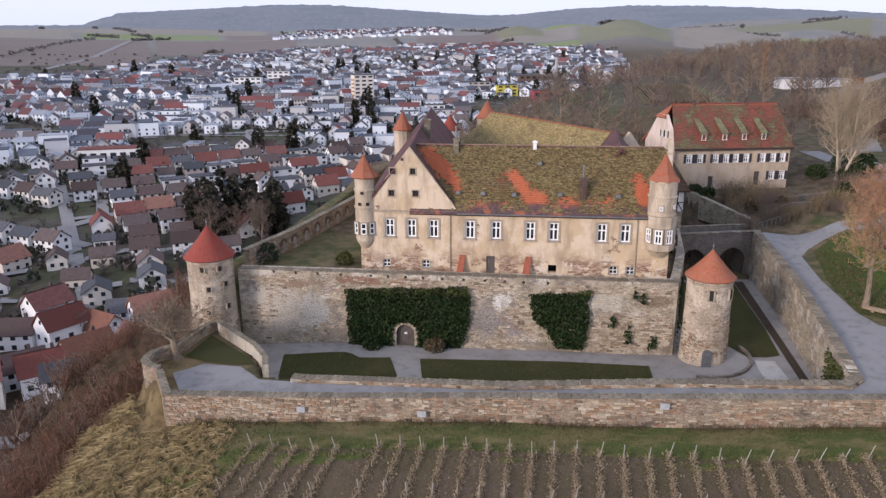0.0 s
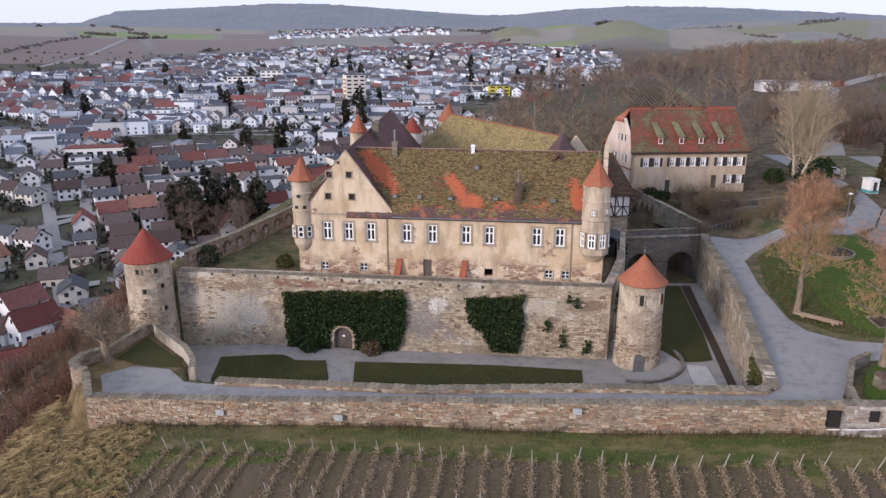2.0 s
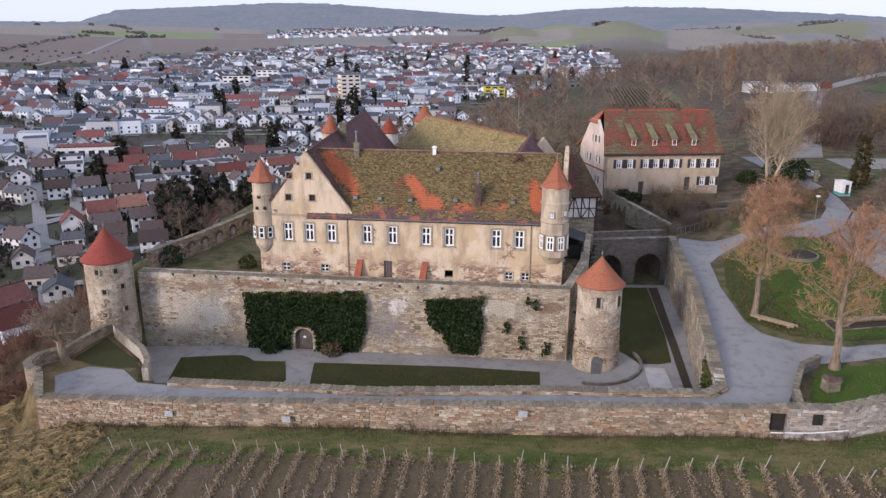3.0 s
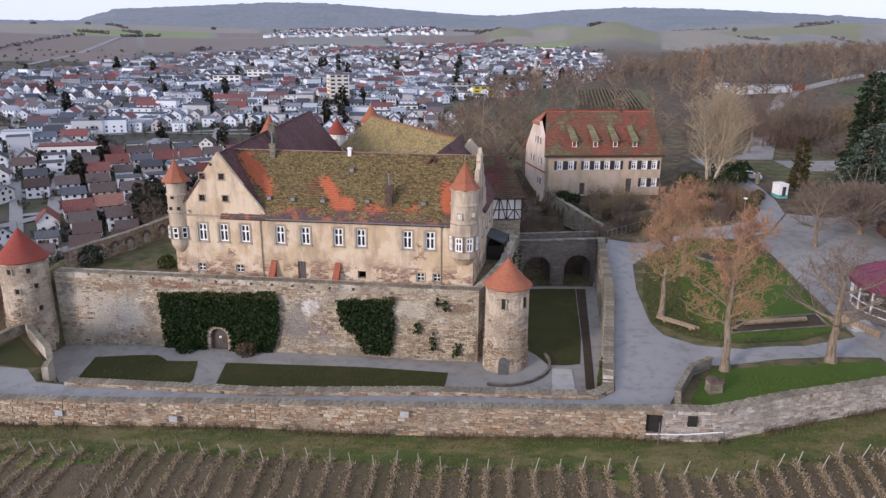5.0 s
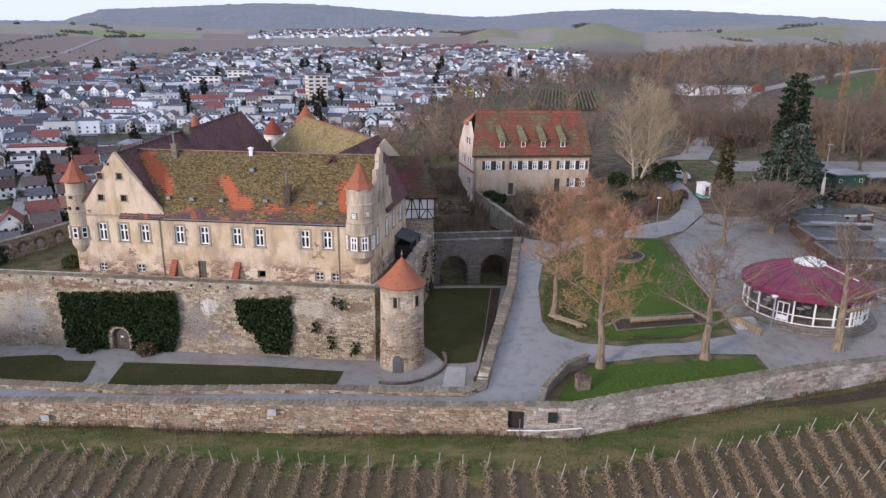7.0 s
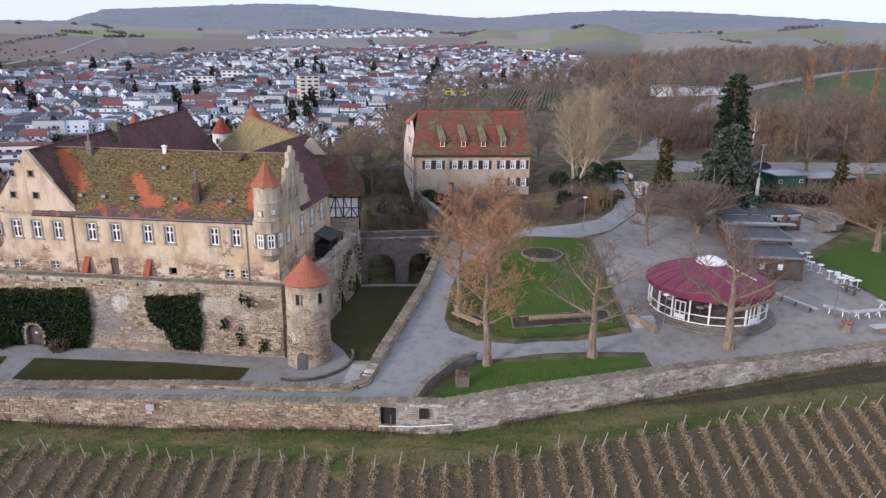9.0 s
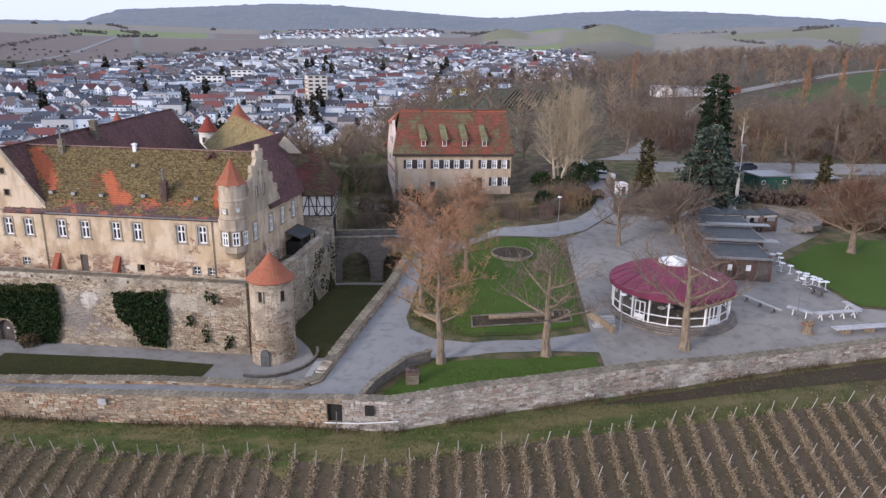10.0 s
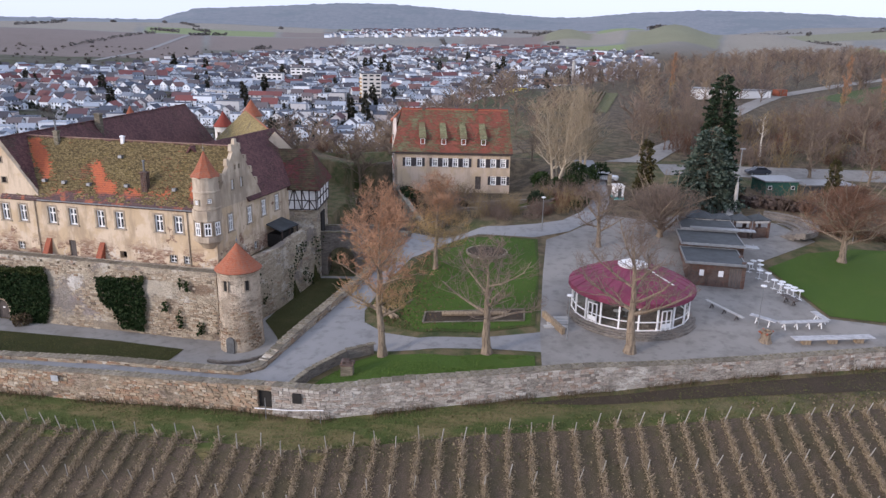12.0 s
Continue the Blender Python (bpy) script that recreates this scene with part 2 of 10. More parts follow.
M = {}
# placed patches: plaster repairs, bare brick, last two darker bands along the foot
M["stone"] = masonry("moat_wall_stone", [(0.13, 0.11, 0.09), (0.33, 0.27, 0.20), (0.44, 0.37, 0.28), (0.24, 0.17, 0.125)],
                     (0.62, 0.535, 0.405), 0.55, patches=[((0.33, 0.25, 0.17), 0.42, 0.56, 0.62), ((0.68, 0.64, 0.56), 0.36, 0.55, 0.575), ((0.24, 0.21, 0.195), 0.3, 0.545, 0.60), ((0.34, 0.19, 0.12), 0.55, 0.60, 0.66)],
                     set_patches=[(-20.5, -0.6, 3.6, 3.2, (0.60, 0.55, 0.47), 0.75), (-15.6, -1.2, 1.7, 2.8, (0.50, 0.485, 0.45), 0.8), (-9.5, 0.5, 2.5, 3.0, (0.58, 0.50, 0.39), 0.6), (-10.0, 3.2, 3.4, 0.55, (0.26, 0.135, 0.085), 0.85), (-4.6, 3.2, 2.6, 0.5, (0.30, 0.17, 0.11), 0.8), (-18.0, 2.7, 3.0, 0.7, (0.24, 0.15, 0.10), 0.7),
                              (5.9, 1.2, 1.0, 1.1, (0.74, 0.71, 0.66), 0.95), (4.2, -1.0, 1.3, 2.2, (0.27, 0.25, 0.235), 0.75), (7.3, -1.3, 2.2, 1.9, (0.31, 0.27, 0.26), 0.8), (13.6, 1.0, 1.8, 2.6, (0.58, 0.51, 0.41), 0.7), (19.2, -1.9, 1.3, 2.2, (0.25, 0.15, 0.095), 0.75), (17.4, 1.8, 2.6, 1.4, (0.60, 0.54, 0.44), 0.7), (23.2, 2.1, 1.6, 0.9, (0.20, 0.13, 0.085), 0.75), (24.2, -2.4, 1.4, 1.8, (0.17, 0.13, 0.10), 0.75), (1.0, 2.2, 3.0, 0.8, (0.55, 0.49, 0.40), 0.6), (-12.5, -3.4, 6.0, 0.8, (0.30, 0.26, 0.21), 0.6), (12.0, -4.0, 9.0, 0.6, (0.24, 0.20, 0.16), 0.6)])
M["outer_stone"] = masonry("outer_wall_stone", [(0.12, 0.09, 0.075), (0.33, 0.25, 0.19), (0.42, 0.35, 0.285), (0.25, 0.13, 0.09)],
                           (0.42, 0.345, 0.245), 0.62, patches=[((0.31, 0.165, 0.105), 0.45, 0.55, 0.62), ((0.13, 0.105, 0.085), 0.6, 0.55, 0.62), ((0.60, 0.55, 0.46), 0.5, 0.58, 0.63)])
M["outer_ash"] = masonry("outer_wall_ash_stone", [(0.15, 0.125, 0.11), (0.34, 0.30, 0.26), (0.43, 0.395, 0.35), (0.26, 0.18, 0.135)],
                         (0.47, 0.43, 0.375), 0.62, patches=[((0.31, 0.20, 0.145), 0.4, 0.6, 0.66), ((0.15, 0.13, 0.115), 0.6, 0.56, 0.63), ((0.60, 0.57, 0.52), 0.45, 0.55, 0.6)])
M["tower_stone"] = masonry("tower_stone", [(0.15, 0.12, 0.10), (0.38, 0.30, 0.225), (0.47, 0.39, 0.30), (0.33, 0.19, 0.13)],
                           (0.66, 0.55, 0.42), 0.45, patches=[((0.72, 0.62, 0.49), 0.3, 0.48, 0.56), ((0.27, 0.21, 0.15), 0.5, 0.60, 0.66)])
M["bridge_stone"] = masonry("bridge_stone", [(0.13, 0.115, 0.10), (0.23, 0.20, 0.17), (0.28, 0.24, 0.20)], (0.29, 0.26, 0.23), 0.5)
M["coping"] = masonry("coping_stone", [(0.14, 0.125, 0.09), (0.30, 0.26, 0.195), (0.44, 0.395, 0.31)], (0.34, 0.295, 0.225), 0.7, 0.01, patches=[((0.14, 0.135, 0.06), 0.9, 0.54, 0.62), ((0.58, 0.55, 0.48), 0.7, 0.57, 0.64)], vary=True)
M["plaster"] = plaster("ochre_plaster", (0.54, 0.415, 0.27), (0.64, 0.525, 0.39), (0.35, 0.27, 0.19), bare=(0.27, 0.165, 0.115))
M["plaster_plain"] = plaster("pale_plaster", (0.45, 0.37, 0.27), (0.54, 0.455, 0.35), (0.27, 0.22, 0.17))
M["house_plaster"] = plaster("house_plaster", (0.52, 0.41, 0.28), (0.58, 0.47, 0.37), (0.40, 0.32, 0.25))
M["gable_plaster"] = plaster("gable_plaster", (0.64, 0.53, 0.45), (0.68, 0.58, 0.51), (0.46, 0.38, 0.33))
M["white_plaster"] = plaster("white_plaster", (0.72, 0.71, 0.69), (0.80, 0.79, 0.77), (0.58, 0.56, 0.54))
M["surround"] = plain("window_stone", (0.40, 0.335, 0.255), 0.9, vary=0.15)
M["frame"] = plain("white_paint", (0.86, 0.86, 0.85), 0.5, vary=0.04)
M["frame_thin"] = plain("white_paint_thin", (0.80, 0.80, 0.78), 0.5, vary=0.06)
M["dark_trim"] = plain("dark_wood", (0.06, 0.045, 0.04), 0.7)
M["shutter"] = plain("dark_shutter", (0.055, 0.05, 0.055), 0.6)
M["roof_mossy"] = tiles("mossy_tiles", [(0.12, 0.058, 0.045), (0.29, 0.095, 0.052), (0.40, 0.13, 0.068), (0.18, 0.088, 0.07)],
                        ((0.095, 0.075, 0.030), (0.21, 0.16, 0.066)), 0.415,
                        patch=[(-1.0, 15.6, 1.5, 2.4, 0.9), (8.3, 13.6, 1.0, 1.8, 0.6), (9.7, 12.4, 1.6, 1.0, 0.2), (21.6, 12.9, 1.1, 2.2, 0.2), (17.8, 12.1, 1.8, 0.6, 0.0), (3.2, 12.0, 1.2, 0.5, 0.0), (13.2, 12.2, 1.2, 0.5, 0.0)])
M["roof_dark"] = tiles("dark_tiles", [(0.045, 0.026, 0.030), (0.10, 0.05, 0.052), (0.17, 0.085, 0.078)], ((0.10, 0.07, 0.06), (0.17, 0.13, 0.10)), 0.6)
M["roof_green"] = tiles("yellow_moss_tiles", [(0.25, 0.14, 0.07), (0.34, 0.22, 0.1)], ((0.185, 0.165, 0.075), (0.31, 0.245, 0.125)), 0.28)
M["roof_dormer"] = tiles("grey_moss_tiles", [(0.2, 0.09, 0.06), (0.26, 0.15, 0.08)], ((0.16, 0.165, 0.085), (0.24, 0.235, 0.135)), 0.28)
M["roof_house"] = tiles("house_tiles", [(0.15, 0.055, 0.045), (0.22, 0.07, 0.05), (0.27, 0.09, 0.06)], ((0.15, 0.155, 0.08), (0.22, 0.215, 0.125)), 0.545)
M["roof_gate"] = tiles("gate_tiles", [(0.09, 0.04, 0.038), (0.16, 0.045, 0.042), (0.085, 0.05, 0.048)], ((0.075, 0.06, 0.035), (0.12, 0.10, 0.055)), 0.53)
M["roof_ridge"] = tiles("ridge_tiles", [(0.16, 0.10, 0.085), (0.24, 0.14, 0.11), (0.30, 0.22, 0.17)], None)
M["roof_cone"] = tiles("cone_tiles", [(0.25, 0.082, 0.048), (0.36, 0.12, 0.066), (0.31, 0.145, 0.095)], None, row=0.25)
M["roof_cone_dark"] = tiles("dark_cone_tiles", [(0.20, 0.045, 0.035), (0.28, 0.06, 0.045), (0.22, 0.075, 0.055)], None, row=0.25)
M["zinc"] = plain("zinc", (0.24, 0.25, 0.26), 0.4, 0.6)
M["ground"] = None
M["lawn"] = turf("lawn", (0.085, 0.155, 0.02), (0.135, 0.175, 0.035), (0.095, 0.115, 0.03), 0.5, 0.4)
M["moat_lawn"] = turf("moat_lawn", (0.068, 0.074, 0.022), (0.13, 0.11, 0.045), (0.085, 0.068, 0.033), 0.45, 0.3)
M["rough_lawn"] = turf("rough_lawn", (0.08, 0.12, 0.025), (0.135, 0.12, 0.05), (0.095, 0.078, 0.036), 0.46, 0.25)
M["dead_bank"] = turf("dead_bank", (0.07, 0.085, 0.028), (0.29, 0.22, 0.125), (0.16, 0.11, 0.065), 0.36, 0.2)
M["gravel"] = gravel("gravel_path", (0.245, 0.232, 0.215), (0.178, 0.167, 0.152))
M["asphalt"] = gravel("grey_asphalt", (0.235, 0.235, 0.237), (0.185, 0.184, 0.185), 0.48)
M["moat_gravel"] = gravel("moat_gravel", (0.275, 0.265, 0.25), (0.21, 0.20, 0.185))
M["soil"] = turf("soil", (0.085, 0.065, 0.045), (0.12, 0.09, 0.065), (0.07, 0.05, 0.038), 0.4, 0.6)
M["bark"] = wood("bark", (0.29, 0.23, 0.165), (0.13, 0.10, 0.075))
M["twig_red"] = twig_mix("russet_twigs", (0.40, 0.225, 0.13), (0.25, 0.145, 0.09), (0.36, 0.27, 0.115))
M["twig_brown"] = wood("brown_twigs", (0.22, 0.165, 0.13), (0.13, 0.098, 0.08))
M["twig_russet"] = wood("dark_russet_twigs", (0.20, 0.105, 0.065), (0.11, 0.065, 0.045))
M["twig_pale"] = wood("pale_twigs", (0.40, 0.325, 0.215), (0.27, 0.21, 0.14))
M["twig_yellow"] = wood("yellow_twigs", (0.30, 0.23, 0.12), (0.17, 0.12, 0.07))
M["pale_bark"] = wood("pale_bark", (0.52, 0.45, 0.34), (0.32, 0.27, 0.2))
M["white_bark"] = wood("white_bark", (0.66, 0.62, 0.55), (0.42, 0.38, 0.33))
M["timber"] = wood("weathered_timber", (0.36, 0.28, 0.19), (0.2, 0.15, 0.1))
M["old_door"] = wood("old_door", (0.14, 0.12, 0.11), (0.08, 0.07, 0.065))
M["red_board"] = wood("red_board", (0.36, 0.11, 0.06), (0.25, 0.08, 0.05))
M["ivy"] = foliage("ivy_leaves", (0.012, 0.03, 0.008), (0.025, 0.05, 0.013), (0.045, 0.07, 0.02))
M["ivy_light"] = foliage("ivy_top_leaves", (0.06, 0.075, 0.02), (0.09, 0.095, 0.03), (0.05, 0.07, 0.02))
M["needles"] = foliage("blue_needles", (0.03, 0.05, 0.036), (0.065, 0.092, 0.07), (0.15, 0.18, 0.14))
M["needles_dark"] = foliage("dark_needles", (0.012, 0.025, 0.012), (0.022, 0.04, 0.018), (0.035, 0.055, 0.025))
M["needles_far"] = foliage("far_needles", (0.025, 0.03, 0.02), (0.045, 0.045, 0.03), (0.07, 0.06, 0.042))
M["needles_brown"] = foliage("bronze_needles", (0.05, 0.045, 0.015), (0.075, 0.06, 0.02), (0.04, 0.045, 0.018))
M["straw"] = foliage("vine_straw", (0.28, 0.215, 0.145), (0.43, 0.345, 0.24), (0.56, 0.46, 0.33))
M["dry_leaf"] = foliage("dry_undergrowth", (0.10, 0.07, 0.045), (0.16, 0.11, 0.065), (0.07, 0.075, 0.03))
M["post"] = plain("grey_post", (0.42, 0.40, 0.36), 0.6)
M["maroon"] = plain("maroon_roofing", (0.215, 0.045, 0.085), 0.6, vary=0.10, scale=0.8)
M["white"] = plain("white_coat", (0.80, 0.80, 0.80), 0.5, vary=0.05)
M["dark_roofing"] = plain("dark_roofing", (0.06, 0.068, 0.075), 0.55, vary=0.2, scale=1.0)
M["brick"] = masonry("kiosk_brick", [(0.15, 0.07, 0.05), (0.2, 0.09, 0.06), (0.12, 0.07, 0.055)], (0.2, 0.16, 0.14), 0.28)
M["green_paint"] = plain("green_paint", (0.035, 0.115, 0.085), 0.6)
M["pale_board"] = plain("weathered_pale_board", (0.46, 0.46, 0.47), 0.7, vary=0.18, scale=2.0)
M["concrete"] = gravel("pale_concrete", (0.42, 0.41, 0.39), (0.33, 0.32, 0.30))
M["metal"] = plain("grey_metal", (0.35, 0.36, 0.37), 0.4, 0.7)
M["black"] = plain("black_rubber", (0.02, 0.02, 0.022), 0.6)
# near-black for openings: the shade inside them is in this colour
M["dark"] = plain("opening_shade", (0.03, 0.028, 0.026), 0.9)
M["car_white"] = plain("white_car_paint", (0.75, 0.76, 0.78), 0.25, vary=0.02)
M["car_dark"] = plain("dark_car_paint", (0.06, 0.065, 0.08), 0.25, vary=0.02)


def glass(name, tint=(0.022, 0.026, 0.032)):
    m = Nodes(name, 0.12)
    m.bsdf.inputs["Specular IOR Level"].default_value = 0.28
    return m.done(m.mix(m.noise(0.7, 2), tint, tuple(x * 1.6 for x in tint)))


M["glass"] = glass("window_glass")


def clear_glass():
    m = Nodes("clear_glass", 0.04)
    m.bsdf.inputs["Transmission Weight"].default_value = 1.0
    m.bsdf.inputs["IOR"].default_value = 1.15
    return m.done((0.9, 0.93, 0.93))


M["clear"] = clear_glass()


# ---- mesh helpers ----
class Geo:
    """Collects corners and faces of one mesh."""

    def __init__(self):
        self.v, self.f = [], []

    def add(self, pts, faces):
        k = len(self.v)
        self.v.extend(tuple(p) for p in pts)
        self.f.extend(tuple(i + k for i in q) for q in faces)
        return self

    def box(self, c, size, rz=0.0, top=1.0):
        """A box; top scales its upper face."""
        x, y, z = (s / 2 for s in size)
        ca, sa = math.cos(rz), math.sin(rz)
        pts = []
        for dz in (-z, z):
            k = top if dz > 0 else 1.0
            for dx, dy in ((-x, -y), (x, -y), (x, y), (-x, y)):
                dx, dy = dx * k, dy * k
                pts.append((c[0] + dx * ca - dy * sa, c[1] + dx * sa + dy * ca, c[2] + dz))
        return self.add(pts, [(3, 2, 1, 0), (4, 5, 6, 7), (0, 1, 5, 4), (1, 2, 6, 5), (2, 3, 7, 6), (3, 0, 4, 7)])

    def prism(self, poly, z0, z1):
        """A prism over a polygon; z0 and z1 are numbers or functions of x, y."""
        n = len(poly)
        a = z0 if callable(z0) else (lambda x, y: z0)
        b = z1 if callable(z1) else (lambda x, y: z1)
        pts = [(x, y, a(x, y)) for x, y in poly] + [(x, y, b(x, y)) for x, y in poly]
        return self.add(pts, [tuple(range(n - 1, -1, -1)), tuple(range(n, 2 * n))] + [(i, (i + 1) % n, n + (i + 1) % n, n + i) for i in range(n)])

    def lathe(self, cx, cy, prof, n=24, a0=0.0, a1=2 * math.pi):
        """A turned body from (radius, height) pairs, bottom to top."""
        full = abs(a1 - a0 - 2 * math.pi) < 1e-6
        m = n if full else n + 1
        pts, faces = [], []
        for r, z in prof:
            for i in range(m):
                a = a0 + (a1 - a0) * i / n
                pts.append((cx + r * math.cos(a), cy + r * math.sin(a), z))
        for j in range(len(prof) - 1):
            for i in range(n):
                k = (i + 1) % m
                faces.append((j * m + i, j * m + k, (j + 1) * m + k, (j + 1) * m + i))
        faces.append(tuple(range(m - 1, -1, -1)))
        faces.append(tuple((len(prof) - 1) * m + i for i in range(m)))
        return self.add(pts, faces)

    def beam(self, p, q, w, h=None, n=4, taper=1.0):
        """A bar between two points."""
        p, q = Vector(p), Vector(q)
        d = q - p
        if d.length < 1e-6:
            return self
        d.normalize()
        side = d.cross(Vector((0, 0, 1)))
        if side.length < 1e-4:
            side = Vector((1, 0, 0))
        side.normalize()
        up = side.cross(d)
        h = h or w
        pts = []
        for e, k in ((p, 1.0), (q, taper)):
            if n == 4:
                offs = ((-1, -1), (1, -1), (1, 1), (-1, 1))
            else:
                offs = [(1.3 * math.cos(2 * math.pi * i / n), 1.3 * math.sin(2 * math.pi * i / n)) for i in range(n)]
            for a, b in offs:
                pts.append(e + side * (a * w / 2 * k) + up * (b * h / 2 * k))
        return self.add(pts, [tuple(range(n - 1, -1, -1)), tuple(range(n, 2 * n))] + [(i, (i + 1) % n, n + (i + 1) % n, n + i) for i in range(n)])

    def twig(self, p, q, w, taper):
        """A thin three-sided stick without end faces."""
        d = q - p
        side = d.cross(Vector((0.3, 0.5, 0.81)))
        side = side.normalized() if side.length > 1e-5 else Vector((1, 0, 0))
        up = side.cross(d).normalized()
        k = len(self.v)
        a, b, c = side * (w * 0.58), side * (w * -0.29) + up * (w * 0.5), side * (w * -0.29) - up * (w * 0.5)
        self.v.extend((tuple(p + a), tuple(p + b), tuple(p + c), tuple(q + a * taper), tuple(q + b * taper), tuple(q + c * taper)))
        self.f.extend(((k, k + 1, k + 4, k + 3), (k + 1, k + 2, k + 5, k + 4), (k + 2, k, k + 3, k + 5)))

    def mesh(self, name, mats, smooth=False):
        me = bpy.data.meshes.new(name)
        me.from_pydata(self.v, [], self.f)
        for mt in mats if isinstance(mats, (list, tuple)) else [mats]:
            me.materials.append(mt)
        if smooth:
            me.shade_smooth()
        me.update()
        return me


def quad_mesh(name, verts, quads):
    """A mesh from arrays of corners and of four-sided faces."""
    me = bpy.data.meshes.new(name)
    me.vertices.add(len(verts))
    me.vertices.foreach_set("co", np.ascontiguousarray(verts, dtype=np.float32).ravel())
    me.loops.add(quads.size)
    me.loops.foreach_set("vertex_index", np.ascontiguousarray(quads, dtype=np.int32).ravel())
    me.polygons.add(len(quads))
    me.polygons.foreach_set("loop_start", np.arange(0, quads.size, 4, dtype=np.int32))
    me.update(calc_edges=True)
    return me


def with_mat(me, mat):
    me.materials.append(mat)
    return me


def part(name, geo, mat, parent=None, label="", smooth=False):
    """Links a Geo, bmesh or mesh as one object under its thing."""
    if isinstance(geo, Geo):
        me = geo.mesh(name, mat, smooth)
    elif isinstance(geo, bmesh.types.BMesh):
        me = bpy.data.meshes.new(name)
        geo.normal_update()
        geo.to_mesh(me)
        geo.free()
        for mt in mat if isinstance(mat, (list, tuple)) else [mat]:
            me.materials.append(mt)
    else:
        me = geo
    ob = new(name, me)
    if parent is not None:
        ob.parent = parent
    if label:
        tagged(ob, label)
    return ob


def thing(name, label, category, at=(0, 0, 0), group="", kind=""):
    ob = new(name)
    ob.empty_display_size = 0.3
    ob.location = at
    return tagged(ob, label, category, group, kind)


def holed(frame3, s0, s1, z0, z1, holes, th, clips=()):
    """A wall in the plane of frame3 = (origin, along, inward): openings go right through."""
    o, u, n = (Vector(k) for k in frame3)
    ss = sorted({s0, s1, *[h[0] for h in holes], *[h[1] for h in holes]})
    zs = sorted({z0, z1, *[h[2] for h in holes], *[h[3] for h in holes]})
    ss, zs = [s for s in ss if s0 <= s <= s1], [z for z in zs if z0 <= z <= z1]
    bm = bmesh.new()
    vs = {(i, j): bm.verts.new(o + u * s + Vector((0, 0, z))) for i, s in enumerate(ss) for j, z in enumerate(zs)}
    for i in range(len(ss) - 1):
        for j in range(len(zs) - 1):
            cs, cz = (ss[i] + ss[i + 1]) / 2, (zs[j] + zs[j + 1]) / 2
            if any(h[0] < cs < h[1] and h[2] < cz < h[3] for h in holes):
                continue
            bm.faces.new((vs[i, j], vs[i + 1, j], vs[i + 1, j + 1], vs[i, j + 1]))
    for (cs, cz), (ns, nz) in clips:
        bmesh.ops.bisect_plane(bm, geom=bm.verts[:] + bm.edges[:] + bm.faces[:], plane_co=o + u * cs + Vector((0, 0, cz)),
                               plane_no=u * ns + Vector((0, 0, nz)), clear_outer=True)
    bmesh.ops.delete(bm, geom=[v for v in bm.verts if not v.link_faces], context="VERTS")
    r = bmesh.ops.extrude_face_region(bm, geom=bm.faces[:])
    for e in r["geom"]:
        if isinstance(e, bmesh.types.BMVert):
            e.co += n * th
    bmesh.ops.recalc_face_normals(bm, faces=bm.faces[:])
    return bm


def strip_wall(line, th, z0, z1, step=2.0):
    """A wall of constant thickness along a polyline; line is its face, thickness to the left of the way. z0, z1 functions of x, y."""
    pts = []
    for (ax, ay), (bx, by) in zip(line, line[1:]):
        k = max(1, int(math.hypot(bx - ax, by - ay) / step))
        pts += [(ax + (bx - ax) * i / k, ay + (by - ay) * i / k) for i in range(k)]
    pts.append(line[-1])
    a = z0 if callable(z0) else (lambda x, y: z0)
    b = z1 if callable(z1) else (lambda x, y: z1)
    g = Geo()
    V = []
    for i, (x, y) in enumerate(pts):
        x0, y0 = pts[max(i - 1, 0)]
        x1, y1 = pts[min(i + 1, len(pts) - 1)]
        L = math.hypot(x1 - x0, y1 - y0)
        nx, ny = -(y1 - y0) / L, (x1 - x0) / L
        jit = 0.05 * noise.noise(Vector((x * 0.8, y * 0.8, 1.7)))
        V += [(x, y, a(x, y)), (x, y, b(x, y) + jit), (x + nx * th, y + ny * th, b(x, y) + jit), (x + nx * th, y + ny * th, a(x, y))]
    F = []
    for i in range(len(pts) - 1):
        p, q = 4 * i, 4 * i + 4
        F += [(p, q, q + 1, p + 1), (p + 1, q + 1, q + 2, p + 2), (p + 2, q + 2, q + 3, p + 3), (p + 3, q + 3, q, p)]
    e = 4 * (len(pts) - 1)
    F += [(0, 1, 2, 3), (e + 3, e + 2, e + 1, e)]
    return g.add(V, F), pts


# ---- the lie of the land ----
def inside(poly, x, y):
    x, y = np.asarray(x, float), np.asarray(y, float)
    r = np.zeros(np.broadcast(x, y).shape, bool)
    for (ax, ay), (bx, by) in zip(poly, poly[1:] + poly[:1]):
        if ay == by:
            continue
        r ^= ((ay > y) != (by > y)) & (x < (bx - ax) * (y - ay) / (by - ay) + ax)
    return r


def away(line, x, y):
    """Distance to a polyline."""
    best = np.full(np.broadcast(x, y).shape, 1e9)
    for (ax, ay), (bx, by) in zip(line, line[1:]):
        dx, dy = bx - ax, by - ay
        t = np.clip(((x - ax) * dx + (y - ay) * dy) / (dx * dx + dy * dy), 0, 1)
        best = np.minimum(best, np.hypot(x - ax - t * dx, y - ay - t * dy))
    return best


def smooth(lo, hi, v):
    t = np.clip((v - lo) / (hi - lo), 0, 1)
    return t * t * (3 - 2 * t)


